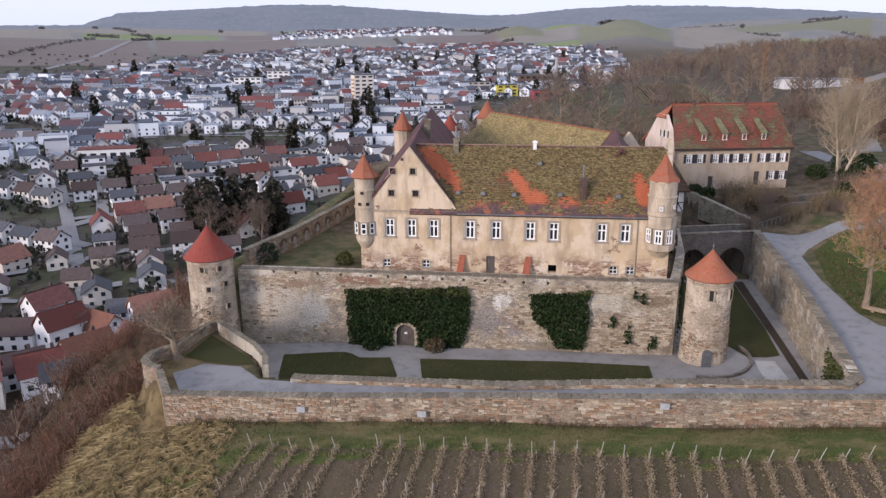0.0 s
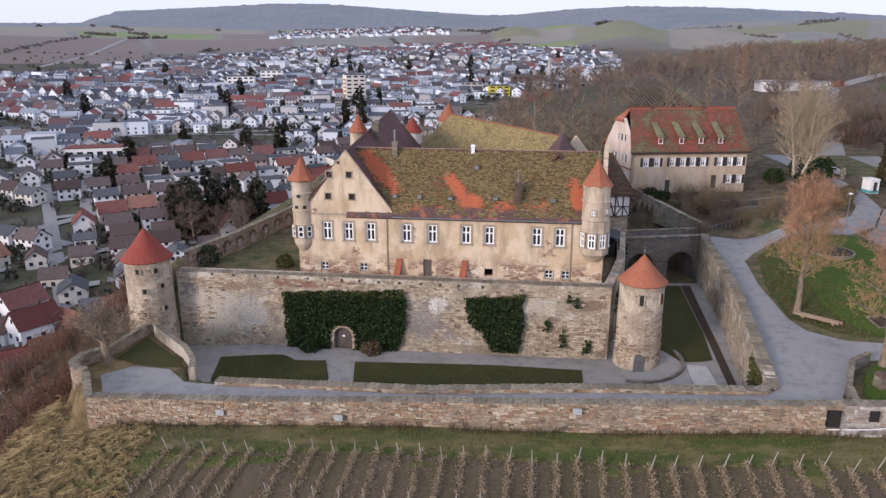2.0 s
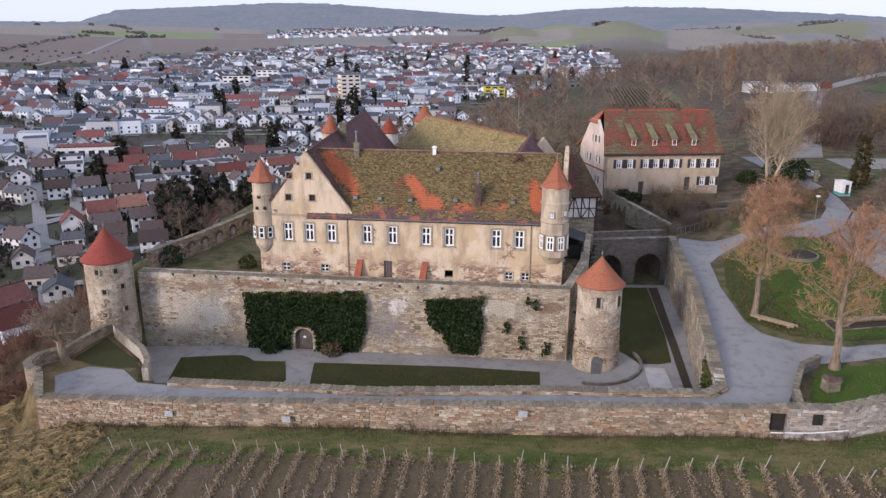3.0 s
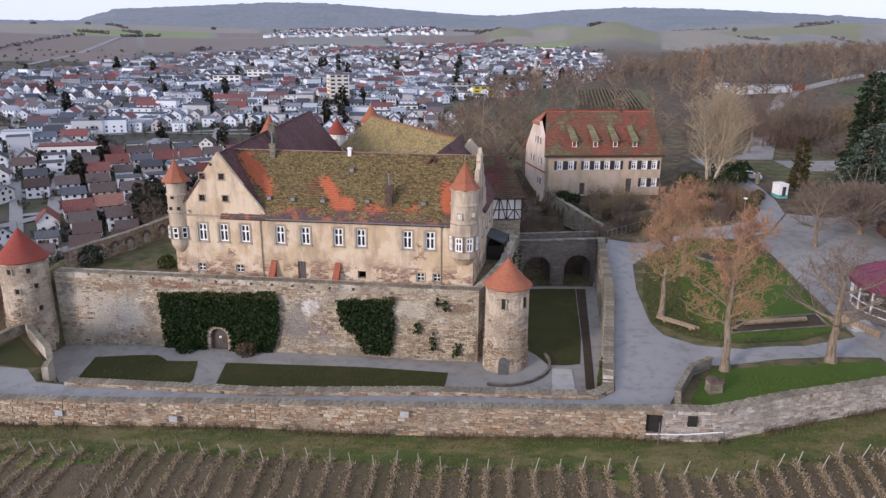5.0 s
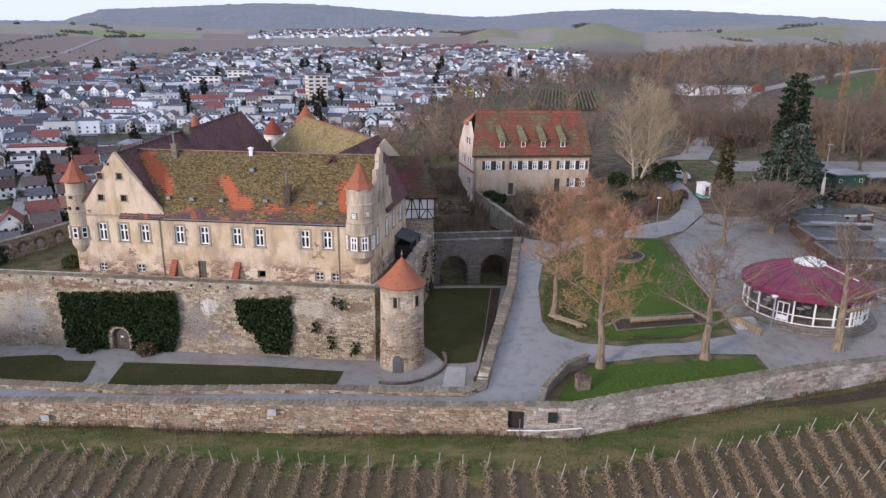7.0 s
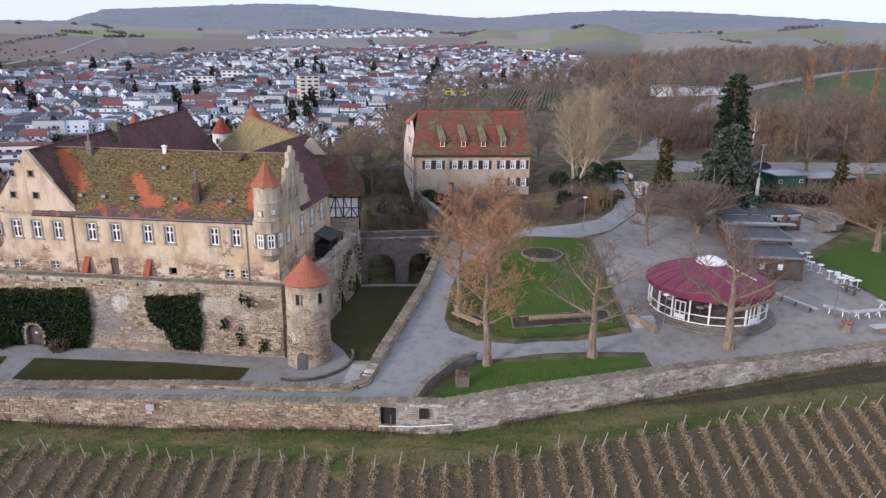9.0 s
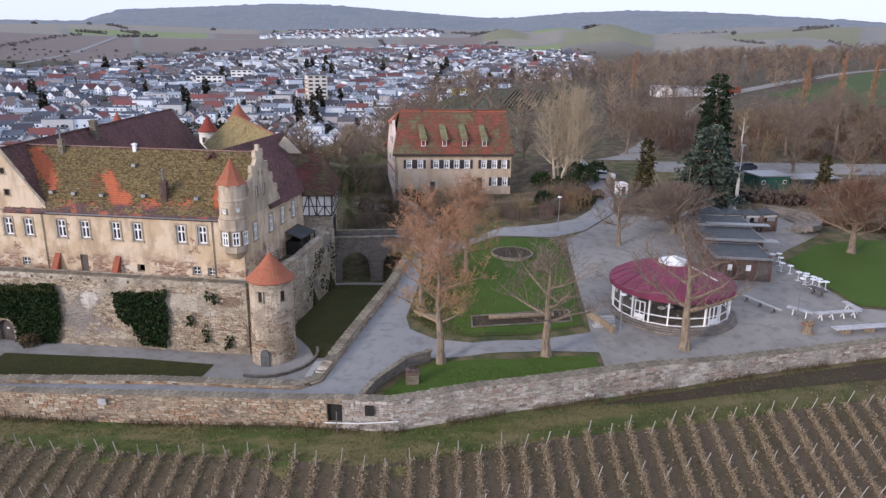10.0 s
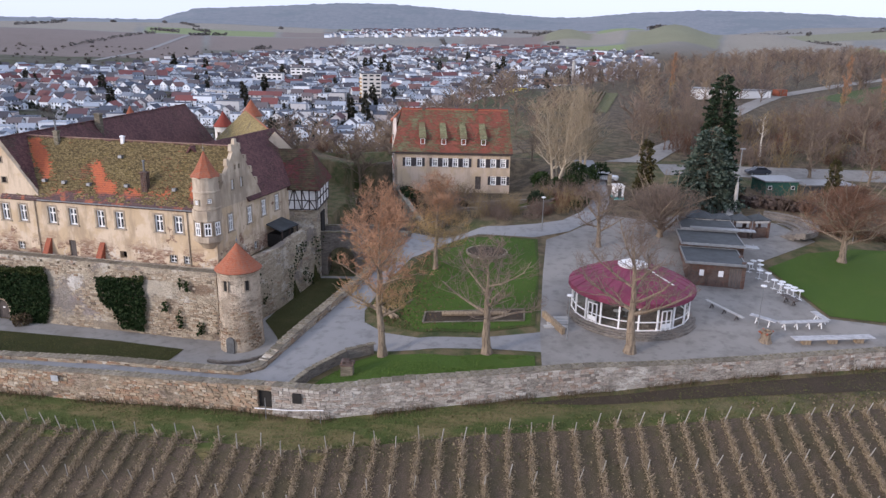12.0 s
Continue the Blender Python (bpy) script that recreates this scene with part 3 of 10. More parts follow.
BRINK = [(-60, -300), (-36, 30), (-30.5, 58), (-31.0, 66), (-29.5, 75), (-23, 92), (-17, 112), (-14, 132), (2, 146), (30, 132), (60, 150), (66, 185), (60, 225), (68, 285), (105, 335), (160, 430), (300, 700), (900, 1500)]
HILL = BRINK + [(3000, 1500), (3000, -300)]
OUTER = [(-26.3, 58.9), (-10.3, 56.7), (22.7, 53.4), (39.7, 51.5), (43.3, 51.4), (46.5, 52.2), (57, 54.7), (66, 57.4), (83, 61.9), (105, 68), (140, 76)]
VINES = [(-500, -300), (-500, 60.5), (-31.5, 60.5)] + [(x - 0.02, y + 0.6) for x, y in OUTER] + [(400, 140), (3000, 200), (3000, -300)]
KEEP = [(-24.4, 79.2), (24.7, 73.7), (28.6, 84.0), (31.2, 95.0), (31.5, 112), (27, 130), (8, 140), (-9, 134), (-15, 112), (-20.7, 89.7)]
MOAT = [(-24.3, 79.85), (24.3, 74.4), (28.2, 84.3), (30.7, 95.2), (31.0, 113), (44.5, 113), (43.3, 97.5), (40.7, 79), (36.6, 60.8), (35.9, 57.3), (34.4, 56.1), (28.9, 56.6), (19.6, 57.8), (4.7, 58.9), (-14, 62.0), (-18.2, 63.5), (-19.7, 67.6), (-25.6, 75.4)]
STREET = [(-26.3, 58.9), (-10.3, 56.7), (22.7, 53.4), (40.2, 51.5), (41.2, 54.5), (44.2, 59.0), (45.5, 61.5), (43.6, 66.5), (42.8, 70.5), (43.8, 80), (46.4, 93), (48.6, 97), (44.5, 101), (40.7, 79), (34.4, 55.5), (-18, 64), (-25.5, 76.5), (-28.5, 76), (-30.5, 66)]


DELL = [(31.5, 99.8), (44.2, 101.2), (44.6, 103.2), (41.5, 110.5), (38.2, 118.6), (34.6, 131), (28, 131)]


def dell_wall(y):
    return np.interp(y, [102, 104, 116, 118.6, 131], [3.6, 3.9, 5.6, 6.1, 5.0])


def road_z(x, y):
    return np.interp(x, [-27, -23, 5, 22, 36, 43], [-2.0, -1.9, -0.75, 0.2, 0.75, 1.25]) + np.maximum(0, y - 58) * 0.042 * smooth(30, 36, x)


def moat_z(x, y):
    return np.interp(x, [-24, -14, 24, 32, 36], [-5.2, -4.6, -4.42, -4.0, -3.9]) + np.maximum(0, y - 68) * 0.04 * smooth(26, 32, x)


def vine_z(x, y):
    """A grass strip along the wall's foot, then the steeper vineyard."""
    foot = np.interp(x, [-30, -26, -21.7, -13.4, -8, -3, 4.5, 12, 21.4, 29, 35, 43, 49.4, 53.5, 59, 69, 74.5, 80, 140], [-5.2, -4.5, -3.7, -3.05, -2.65, -2.4, -2.05, -2.0, -1.7, -1.15, -0.72, -0.72, -0.3, 0, 0.2, 0.4, 0.75, 0.95, 1.5])
    d = np.interp(x, [q[0] for q in OUTER], [q[1] for q in OUTER]) - y
    return foot - np.interp(d, [0, 4.5, 26, 80, 400], [0, 0.63, 9.0, 14.0, 24.0])


def land(x, y):
    """Height of the ground."""
    x, y = np.broadcast_arrays(np.asarray(x, float), np.asarray(y, float))
    r = np.hypot(x - 20, y)
    az = np.degrees(np.arctan2(x - 25, y))
    valley = np.interp(r, [0, 120, 200, 300, 400, 560, 720, 1000, 1250, 1500, 2000, 2600, 3300, 6000], [-40, -46, -48, -48, -39, -30, -20, -5, 4, 27, 46, 56, 62, 70])
    valley = valley + smooth(450, 900, r) * 5 * np.sin(x * 0.006 + 1.0) + smooth(900, 1500, r) * smooth(4, 14, az) * (12 + 9 * np.sin(x * 0.008))
    for a0, r0, up, sa, sr in ((12.7, 1400, 26, 62, 110), (4.6, 1530, 20, 45, 90), (18.5, 1480, 22, 80, 130), (8.6, 1700, 16, 60, 110)):
        cx, cy = 25 + r0 * math.sin(math.radians(a0)), r0 * math.cos(math.radians(a0))
        valley = valley + up * np.exp(-((x - cx) / sa) ** 2 - ((y - cy) / sr) ** 2)
    top = np.interp(y, [-50, 55, 65, 86, 95, 107, 121, 150, 200, 265, 330, 450, 700], [1, 2.0, 2.45, 4.2, 4.8, 5.8, 7.0, 8.2, 9.5, 11.3, 13, 14, 8])
    top = top + smooth(95, 330, x) * smooth(120, 240, y) * 8.5
    top = np.where((x < -26.5) & (y < 79), np.minimum(top, -4.7), top)
    south = inside(VINES, x, y)
    high = np.where(south, vine_z(x, y), top)
    street = inside(STREET, x, y)
    rz = road_z(x, y)
    d = np.where(street, 0.0, away(STREET + STREET[:1], x, y))
    near_street = (~south) & (~street)
    high = np.where(near_street, rz + (high - rz) * smooth(0.0, np.where((x < -25.5) & (y < 77), 1.2, 7.0), d), high)
    high = np.where(street & ~south, rz, high)
    w = np.where(inside(HILL, x, y), 0.0, away(BRINK, x, y))
    east = smooth(-18, 12, x)
    steep = 54.0 + 34.0 * smooth(104, 76, y) * (1 - east) + east * np.where(y > 150, 76.0, 24.0)
    tt = np.clip(w / steep, 0, 1)
    soft = smooth(125, 145, y) * east
    z = high + (valley - high) * (soft * tt * tt * (3 - 2 * tt) + (1 - soft) * (1 - (1 - tt) ** 1.7))
    z = np.where(w > 0, z + 1.6 * np.sin(x * 0.21 + y * 0.13) * smooth(0, 25, w) * smooth(220, 120, w), z)
    dd = away(DELL + DELL[:1], x, y)
    rim = (x > 36) & (x < 56) & (y > 100.5) & (y < 119.2)
    z = np.where(rim, np.minimum(z, dell_wall(y) - 0.15 + (z - dell_wall(y) + 0.15) * smooth(0.5, 7.5, dd)), z)
    z = z - np.maximum(0, z - 5.0) * smooth(66, 58, x) * smooth(35, 37, x) * smooth(103, 110, y) * smooth(140, 132, y)
    z = np.where(inside(DELL, x, y), 2.95 + 0.25 * np.sin(x * 1.1) * np.sin(y * 0.9), z)
    z = np.where(inside(KEEP, x, y), 3.65, z)
    z = np.where(inside(MOAT, x, y), moat_z(x, y), z)
    return z


def land1(x, y):
    return float(land(np.array([x]), np.array([y]))[0])


def spaced(lo, hi, fine0, fine1, step, grow=1.09):
    mid = list(np.arange(fine0, fine1 + 1e-6, step))
    out, s = [], step
    v = fine1
    while v < hi:
        s *= grow
        v += s
        out.append(min(v, hi))
    inn, s = [], step
    v = fine0
    while v > lo:
        s *= grow
        v -= s
        inn.append(max(v, lo))
    return np.array(inn[::-1] + mid + out)


# far field tones, lightened because the distance haze is in the colour
BROWN, STUBBLE, CROP, VINE = (0.20, 0.165, 0.155), (0.27, 0.25, 0.215), (0.21, 0.265, 0.115), (0.205, 0.21, 0.135)
# fields on the far slopes: bearing from, to, distance from, to, tone
FIELDS = [(-60, -22.5, 1120, 1540, BROWN), (-60, -27.2, 1560, 2300, STUBBLE), (-26.5, -17.5, 1560, 1800, CROP), (-22, -12, 1290, 1540, BROWN), (-17, -12, 1560, 1900, BROWN),
          (-27, -14, 1820, 2300, STUBBLE), (-13, -2, 2080, 2500, CROP), (3.0, 9.5, 1200, 1330, CROP), (3.5, 9.0, 1350, 1640, STUBBLE), (2.6, 6.7, 1420, 1650, VINE), (9.3, 16.0, 1280, 1560, VINE), (16.3, 24.0, 1250, 1700, STUBBLE), (7.0, 10.5, 1600, 1800, CROP), (10.8, 17.0, 1620, 1800, STUBBLE), (24.5, 30.0, 1200, 1500, CROP), (19.0, 29.0, 1720, 2000, VINE), (5.0, 15.0, 1820, 2300, BROWN), (-3, 3.2, 1360, 1520, BROWN)]


def ground_material():
    m = Nodes("meadow_and_woodland_floor", 0.96)
    X = m.xyz()
    a = m.noise(0.05, 6, 0.62)
    b = m.noise(0.5, 6, 0.65)
    fine = m.noise(11, 3, 0.7)
    grass = m.mix(m.step(b, 0.35, 0.62), (0.062, 0.082, 0.028), (0.16, 0.13, 0.07))
    brown = m.mix(m.step(b, 0.4, 0.62), (0.10, 0.075, 0.05), (0.20, 0.15, 0.09))
    col = m.mix(m.step(a, 0.44, 0.58), grass, brown)
    bank = m.math("MULTIPLY", m.step(X[0], -22, -27), m.step(X[1], 78, 70))
    tuft = m.noise(0.8, 6, 0.7)
    bankc = m.mix(m.step(tuft, 0.56, 0.7), m.mix(m.step(b, 0.4, 0.6), (0.25, 0.185, 0.09), (0.15, 0.105, 0.055)), (0.085, 0.085, 0.035))
    col = m.mix(bank, col, bankc)
    strip = m.math("MULTIPLY", m.step(X[1], 60, 52), m.step(X[0], -28, -22))
    lush = m.noise(0.35, 5, 0.65, m.scaled((0.5, 1.6, 1)))
    stripc = m.mix(m.step(lush, 0.42, 0.6), (0.075, 0.10, 0.026), (0.18, 0.15, 0.068))
    col = m.mix(strip, col, stripc)
    scrub = m.math("MAXIMUM", m.step(X[0], -36, -41), m.math("MULTIPLY", m.step(X[0], -27, -34), m.step(X[1], 64, 74)))
    col = m.mix(m.math("MULTIPLY", scrub, 0.9), col, m.mix(m.step(tuft, 0.42, 0.6), (0.05, 0.034, 0.025), (0.095, 0.06, 0.042)))
    far = m.step(X[1], 150, 260)
    farc = m.mix(m.step(m.noise(0.03, 5, 0.7), 0.42, 0.6), (0.06, 0.075, 0.038), (0.10, 0.098, 0.088))
    farc = m.mix(m.step(m.noise(0.09, 5, 0.7, m.scaled((1, 1, 1), loc=(40, 9, 0))), 0.5, 0.6), farc, (0.045, 0.04, 0.035))
    col = m.mix(m.math("MULTIPLY", far, 0.85), col, farc)
    wooded = m.math("MULTIPLY", m.step(X[0], 45, 90), m.step(X[1], 135, 165))
    garden = m.math("MULTIPLY", m.math("MULTIPLY", m.step(X[0], 31, 35), m.step(X[0], 82, 74)), m.math("MULTIPLY", m.step(X[1], 99, 102), m.step(X[1], 142, 130)))
    wooded = m.math("MAXIMUM", wooded, garden)
    col = m.mix(m.math("MULTIPLY", wooded, 0.85), col, m.mix(m.step(b, 0.4, 0.62), (0.07, 0.055, 0.04), (0.145, 0.11, 0.075)))
    # beyond a kilometre the ground pales to grey: haze painted into its colour
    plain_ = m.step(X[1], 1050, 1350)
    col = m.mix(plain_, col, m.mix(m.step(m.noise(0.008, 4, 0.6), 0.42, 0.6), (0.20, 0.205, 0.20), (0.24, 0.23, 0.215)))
    wob = m.math("MULTIPLY", m.math("SUBTRACT", m.noise(0.012, 3), 0.5), 60.0)
    dx = m.math("SUBTRACT", X[0], 21.0)
    rad = m.math("ADD", m.math("SQRT", m.math("ADD", m.math("MULTIPLY", dx, dx), m.math("MULTIPLY", X[1], X[1]))), wob)
    azi = m.math("ADD", m.math("MULTIPLY", m.math("ARCTAN2", dx, X[1]), 57.2958), m.math("MULTIPLY", wob, 0.012))
    for a0, a1, r0, r1, tone in FIELDS:
        k = m.math("MULTIPLY", m.step(azi, a0 - 0.25, a0 + 0.25), m.step(azi, a1 + 0.25, a1 - 0.25))
        k = m.math("MULTIPLY", k, m.math("MULTIPLY", m.step(rad, r0 - 8, r0 + 8), m.step(rad, r1 + 8, r1 - 8)))
        col = m.mix(m.math("MULTIPLY", k, 0.9), col, m.mix(m.noise(0.03, 4, 0.7), tuple(x * 0.8 for x in tone), tuple(x * 1.15 for x in tone)))
    col = m.mix(m.math("MULTIPLY", m.step(fine, 0.4, 0.75), 0.4), col, (0.04, 0.042, 0.02))
    m.bump(m.math("ADD", fine, m.math("MULTIPLY", tuft, 2.0)), 0.9, 0.15)
    return m.done(col)


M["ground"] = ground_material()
gx = spaced(-2600, 3000, -36, 112, 0.5)
gy = spaced(-120, 4300, 42, 124, 0.5)
GX, GY = np.meshgrid(gx, gy)
GZ = land(GX, GY)
me = bpy.data.meshes.new("ground")
nx, ny = len(gx), len(gy)
idx = np.arange(nx * ny).reshape(ny, nx)
quads = np.stack([idx[:-1, :-1], idx[:-1, 1:], idx[1:, 1:], idx[1:, :-1]], -1).reshape(-1, 4)
me.vertices.add(nx * ny)
me.vertices.foreach_set("co", np.stack([GX, GY, GZ], -1).ravel())
me.loops.add(quads.size)
me.loops.foreach_set("vertex_index", quads.ravel())
me.polygons.add(len(quads))
me.polygons.foreach_set("loop_start", np.arange(0, quads.size, 4))
me.update(calc_edges=True)
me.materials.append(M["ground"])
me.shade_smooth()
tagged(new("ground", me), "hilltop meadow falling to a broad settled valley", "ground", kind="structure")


def drape(name, poly, mat, lift, label, category="", cell=1.5, zf=None):
    """A sheet laid over the ground inside a polygon."""
    from mathutils.geometry import tessellate_polygon
    tri = tessellate_polygon([[Vector((x, y, 0)) for x, y in poly]])
    bm = bmesh.new()
    vs = [bm.verts.new((x, y, 0)) for x, y in poly]
    for t in tri:
        try:
            bm.faces.new([vs[i] for i in t])
        except ValueError:
            pass
    xs, ys = [p[0] for p in poly], [p[1] for p in poly]
    for lo, hi, no in ((min(xs), max(xs), (1, 0, 0)), (min(ys), max(ys), (0, 1, 0))):
        v = math.ceil(lo / cell) * cell
        while v < hi:
            bmesh.ops.bisect_plane(bm, geom=bm.verts[:] + bm.edges[:] + bm.faces[:], plane_co=Vector(no) * v, plane_no=no)
            v += cell
    hs = land([v.co.x for v in bm.verts], [v.co.y for v in bm.verts]) if zf is None else None
    for i, v in enumerate(bm.verts):
        v.co.z = (zf(v.co.x, v.co.y) if zf else float(hs[i])) + lift
    bmesh.ops.recalc_face_normals(bm, faces=bm.faces[:])
    if bm.faces and sum(f.normal.z for f in bm.faces) < 0:
        bmesh.ops.reverse_faces(bm, faces=bm.faces[:])
    ob = part(name, bm, mat)
    return tagged(ob, label, category or name.replace("_", " "), kind="structure")


def rz1(x, y):
    return float(road_z(np.array([x]), np.array([y]))[0])


def mz1(x, y):
    return float(moat_z(np.array([x]), np.array([y]))[0])


drape("castle_road", [(-24.9, 59.6), (22.7, 54.1), (39.6, 52.3), (40.5, 54.7), (43.6, 59.4), (45.2, 61.2), (50, 60.6), (57, 61.3), (62, 61.3), (62, 65.6), (56, 63.6), (50, 63.2), (46.2, 65.0), (43.6, 67.6), (43.0, 70.5),
                      (43.9, 80), (45.6, 88.5), (47.4, 90.6), (50, 92.0), (54, 94.0), (61.8, 93.6), (66.7, 96.8), (72.3, 104.8), (73.9, 111.8), (74.3, 118), (74.6, 129), (74.0, 142), (70.0, 142), (70.6, 129), (71.2, 117.3), (70.8, 111), (69.2, 106.2), (66, 101.6), (62, 99.4),
                      (57.6, 97.9), (52, 97.0), (47.8, 97.6), (44.2, 99.3), (40.9, 79), (37.0, 60.8), (36.3, 57.0), (34.6, 55.7), (28.9, 56.2), (19.6, 57.3), (4.7, 58.4), (-14, 61.6), (-18.4, 62.6), (-21, 65.6), (-25, 66.6), (-27.5, 64.6)],
      M["asphalt"], 0.05, "pale grey worn asphalt road along the walls", "road")
drape("plaza", [(62, 57.2), (62, 65.6), (62.6, 80), (63.4, 93), (66.9, 96.6), (72.6, 104.8), (79, 103), (89, 110), (97, 104), (100, 97), (89.6, 87.6), (89.8, 86), (92.3, 72.4), (99, 71.2), (140, 78), (140, 76.9), (105, 68.8), (83, 62.7), (66, 58.2)],
      M["gravel"], 0.045, "grey gravel terrace round the pavilion", "gravel terrace")
drape("lawn_small", [(41.5, 52.6), (42.4, 55.0), (44.7, 58.9), (46.4, 60.2), (50, 59.6), (54, 59.4), (57, 60.2), (61.4, 60.4), (61.4, 57.0), (57, 55.6), (48, 53.3), (43.5, 52.2)],
      M["lawn"], 0.07, "bright green clipped lawn behind the wall", "lawn")
drape("lawn_big", [(43.2, 71), (46.2, 66.5), (50, 64.3), (56, 64.8), (61.5, 67), (62.2, 80), (62.2, 92.9), (57, 93.6), (51, 91.8), (47.6, 89.4), (44.6, 80)],
      M["rough_lawn"], 0.065, "green and straw-coloured lawn under the trees", "lawn")
drape("lawn_inner", [(49.4, 65.0), (56, 65.3), (61.0, 67.2), (62.0, 80), (61.8, 92.2), (57, 92.9), (52.0, 91.2), (50.2, 86), (49.0, 80), (47.4, 73), (47.6, 68)], M["lawn"], 0.09, "bright green lawn with a round flower bed", "lawn")
drape("lawn_garden", [(56, 106.2), (56.5, 113.6), (65.2, 113.8), (66.5, 111.6), (63.6, 108.2), (60, 105.9)], M["rough_lawn"], 0.06, "green garden lawn below the long house", "lawn")
drape("lawn_right", [(90.3, 86.0), (92.7, 73.0), (99, 72.0), (140, 80), (140, 97), (112, 94.5), (104, 94.5), (97, 92.0)], M["lawn"], 0.06, "bright green lawn beside the terrace", "lawn")
drape("bastion_lawn", [(-27.6, 68.5), (-26.6, 74), (-20.6, 67.6), (-19.6, 65.9), (-22, 66.2), (-25, 67)], M["moat_lawn"], 0.06, "thin grass on the bastion", "lawn")
drape("moat_floor", [(-24.4, 78.9), (24.9, 73.6), (28.8, 84), (31.4, 95), (43, 95), (40.5, 79), (36.4, 60.8), (35.7, 57.6), (34.3, 56.6), (4.7, 59.2), (-14, 62.4), (-18.2, 63.9), (-19.7, 67.8), (-25.4, 75.6)],
      M["moat_gravel"], 0.04, "grey gravel floor of the dry moat", "gravel")
drape("moat_lawn", [(-18.9, 75.0), (-11.8, 75.0), (-10.9, 74.4), (-10.1, 73.5), (-6.6, 73.45), (-5.6, 69.0), (-6.6, 62.0), (-16.5, 63.5), (-18.3, 69.5)], M["moat_lawn"], 0.09, "thin wintry lawn in the moat", "lawn")
drape("moat_lawn", [(-3.3, 73.1), (12.1, 72.15), (21.6, 70.85), (21.0, 66.0), (20.4, 59.0), (-2.0, 60.5), (-2.9, 68.0)], M["moat_lawn"], 0.09, "thin wintry lawn in the moat", "lawn")
drape("moat_lawn", [(29.6, 94), (39.4, 94), (37.5, 79), (36.2, 72), (34.6, 71.6), (32.6, 71.8), (31.6, 74.2), (30.0, 76.8), (28.2, 79.6)], M["moat_lawn"], 0.09, "dark shaded lawn beneath the bridge", "lawn")
drape("moat_bed", [(39.5, 94), (40.8, 94), (38.3, 77), (36.1, 62.5), (35.3, 63.2), (37.2, 76)], M["soil"], 0.09, "dark strip along the foot of the moat wall", "soil bed")
drape("sand_pit", [(50.1, 66.3), (50.1, 68.4), (60.3, 70.4), (60.3, 67.9)], M["soil"], 0.12, "weathered rectangular sand pit bed", "sand pit")
drape("bank_soil", [(60, 54.9), (66, 56.7), (74.5, 58.9), (83, 61.1), (95, 64.5), (110, 68.4), (110, 65.4), (95, 61.6), (83, 58.9), (74.5, 57.2), (66, 55.6)], M["soil"], 0.05, "bare dark soil along the wall's foot", "soil", cell=3)
drape("vineyard_soil", [(-24, 24), (-22, 50.5), (-14, 53.4), (0, 51.9), (20, 49.7), (40, 47.1), (46, 47.8), (60, 51.0), (75, 54.4), (86, 57.2), (120, 66), (140, 66), (140, 24)],
      turf("vineyard_soil", (0.135, 0.112, 0.065), (0.205, 0.142, 0.12), (0.155, 0.105, 0.09), 0.38, 0.2), 0.05, "brown vineyard soil with patches of grass", "vineyard soil", cell=3)


# ---- walls of the moat, the road and the bastion ----
CA, CU, CN = Vector((-10.8, 79.8, 0)), Vector((0.9938, -0.1113, 0)), Vector((0.1113, 0.9938, 0))


def cas(s, d, z):
    return CA + CU * s + CN * d + Vector((0, 0, z))


def vz(x, y):
    return float(vine_z(np.array([x]), np.array([y]))[0])


def coping(owner, pts, zf, th, size=1.1, over=0.05, h=0.14, seed=3, kinds=4):
    """Single cap stones along a wall top; each is a part."""
    rnd = random.Random(seed)
    metas = []
    for k in range(kinds):
        g = Geo()
        L = size * (0.8 + 0.12 * k)
        g.box((0, 0, h / 2), (L - 0.04, th + 2 * over, h), 0, 0.95)
        me = g.mesh("cap_stone", M["coping"])
        metas.append((L, me))
    run, acc = [], 0.0
    for (ax, ay), (bx, by) in zip(pts, pts[1:]):
        run.append((acc, ax, ay, bx, by))
        acc += math.hypot(bx - ax, by - ay)
    s = 0.0
    while s < acc - 0.4:
        L, me = metas[rnd.randrange(kinds)]
        mid = min(s + L / 2, acc - 0.01)
        a0, ax, ay, bx, by = [r for r in run if r[0] <= mid][-1]
        t = (mid - a0) / math.hypot(bx - ax, by - ay)
        x, y = ax + (bx - ax) * t, ay + (by - ay) * t
        ang = math.atan2(by - ay, bx - ax)
        nx, ny = -math.sin(ang), math.cos(ang)
        ob = new("cap_stone", me)
        ob.location = (x + nx * th / 2, y + ny * th / 2, zf(x, y) - 0.02 + rnd.uniform(-0.03, 0.02))
        ob.rotation_euler = (rnd.uniform(-0.03, 0.03), rnd.uniform(-0.02, 0.02), ang + rnd.uniform(-0.03, 0.03))
        ob.parent = owner
        s += L


def outer_top(x, y):
    return float(np.interp(x, [-26, -18.6, -10.5, -2.9, 4.6, 12, 19, 25.9, 32.6, 39, 42.6, 46, 49.4, 59, 66, 74, 91, 140], [-1.32, -0.95, -0.52, -0.12, 0.3, 0.55, 0.9, 1.25, 1.6, 2.05, 2.05, 2.3, 2.6, 2.85, 2.85, 2.65, 2.8, 3.3]))


CAPS = []
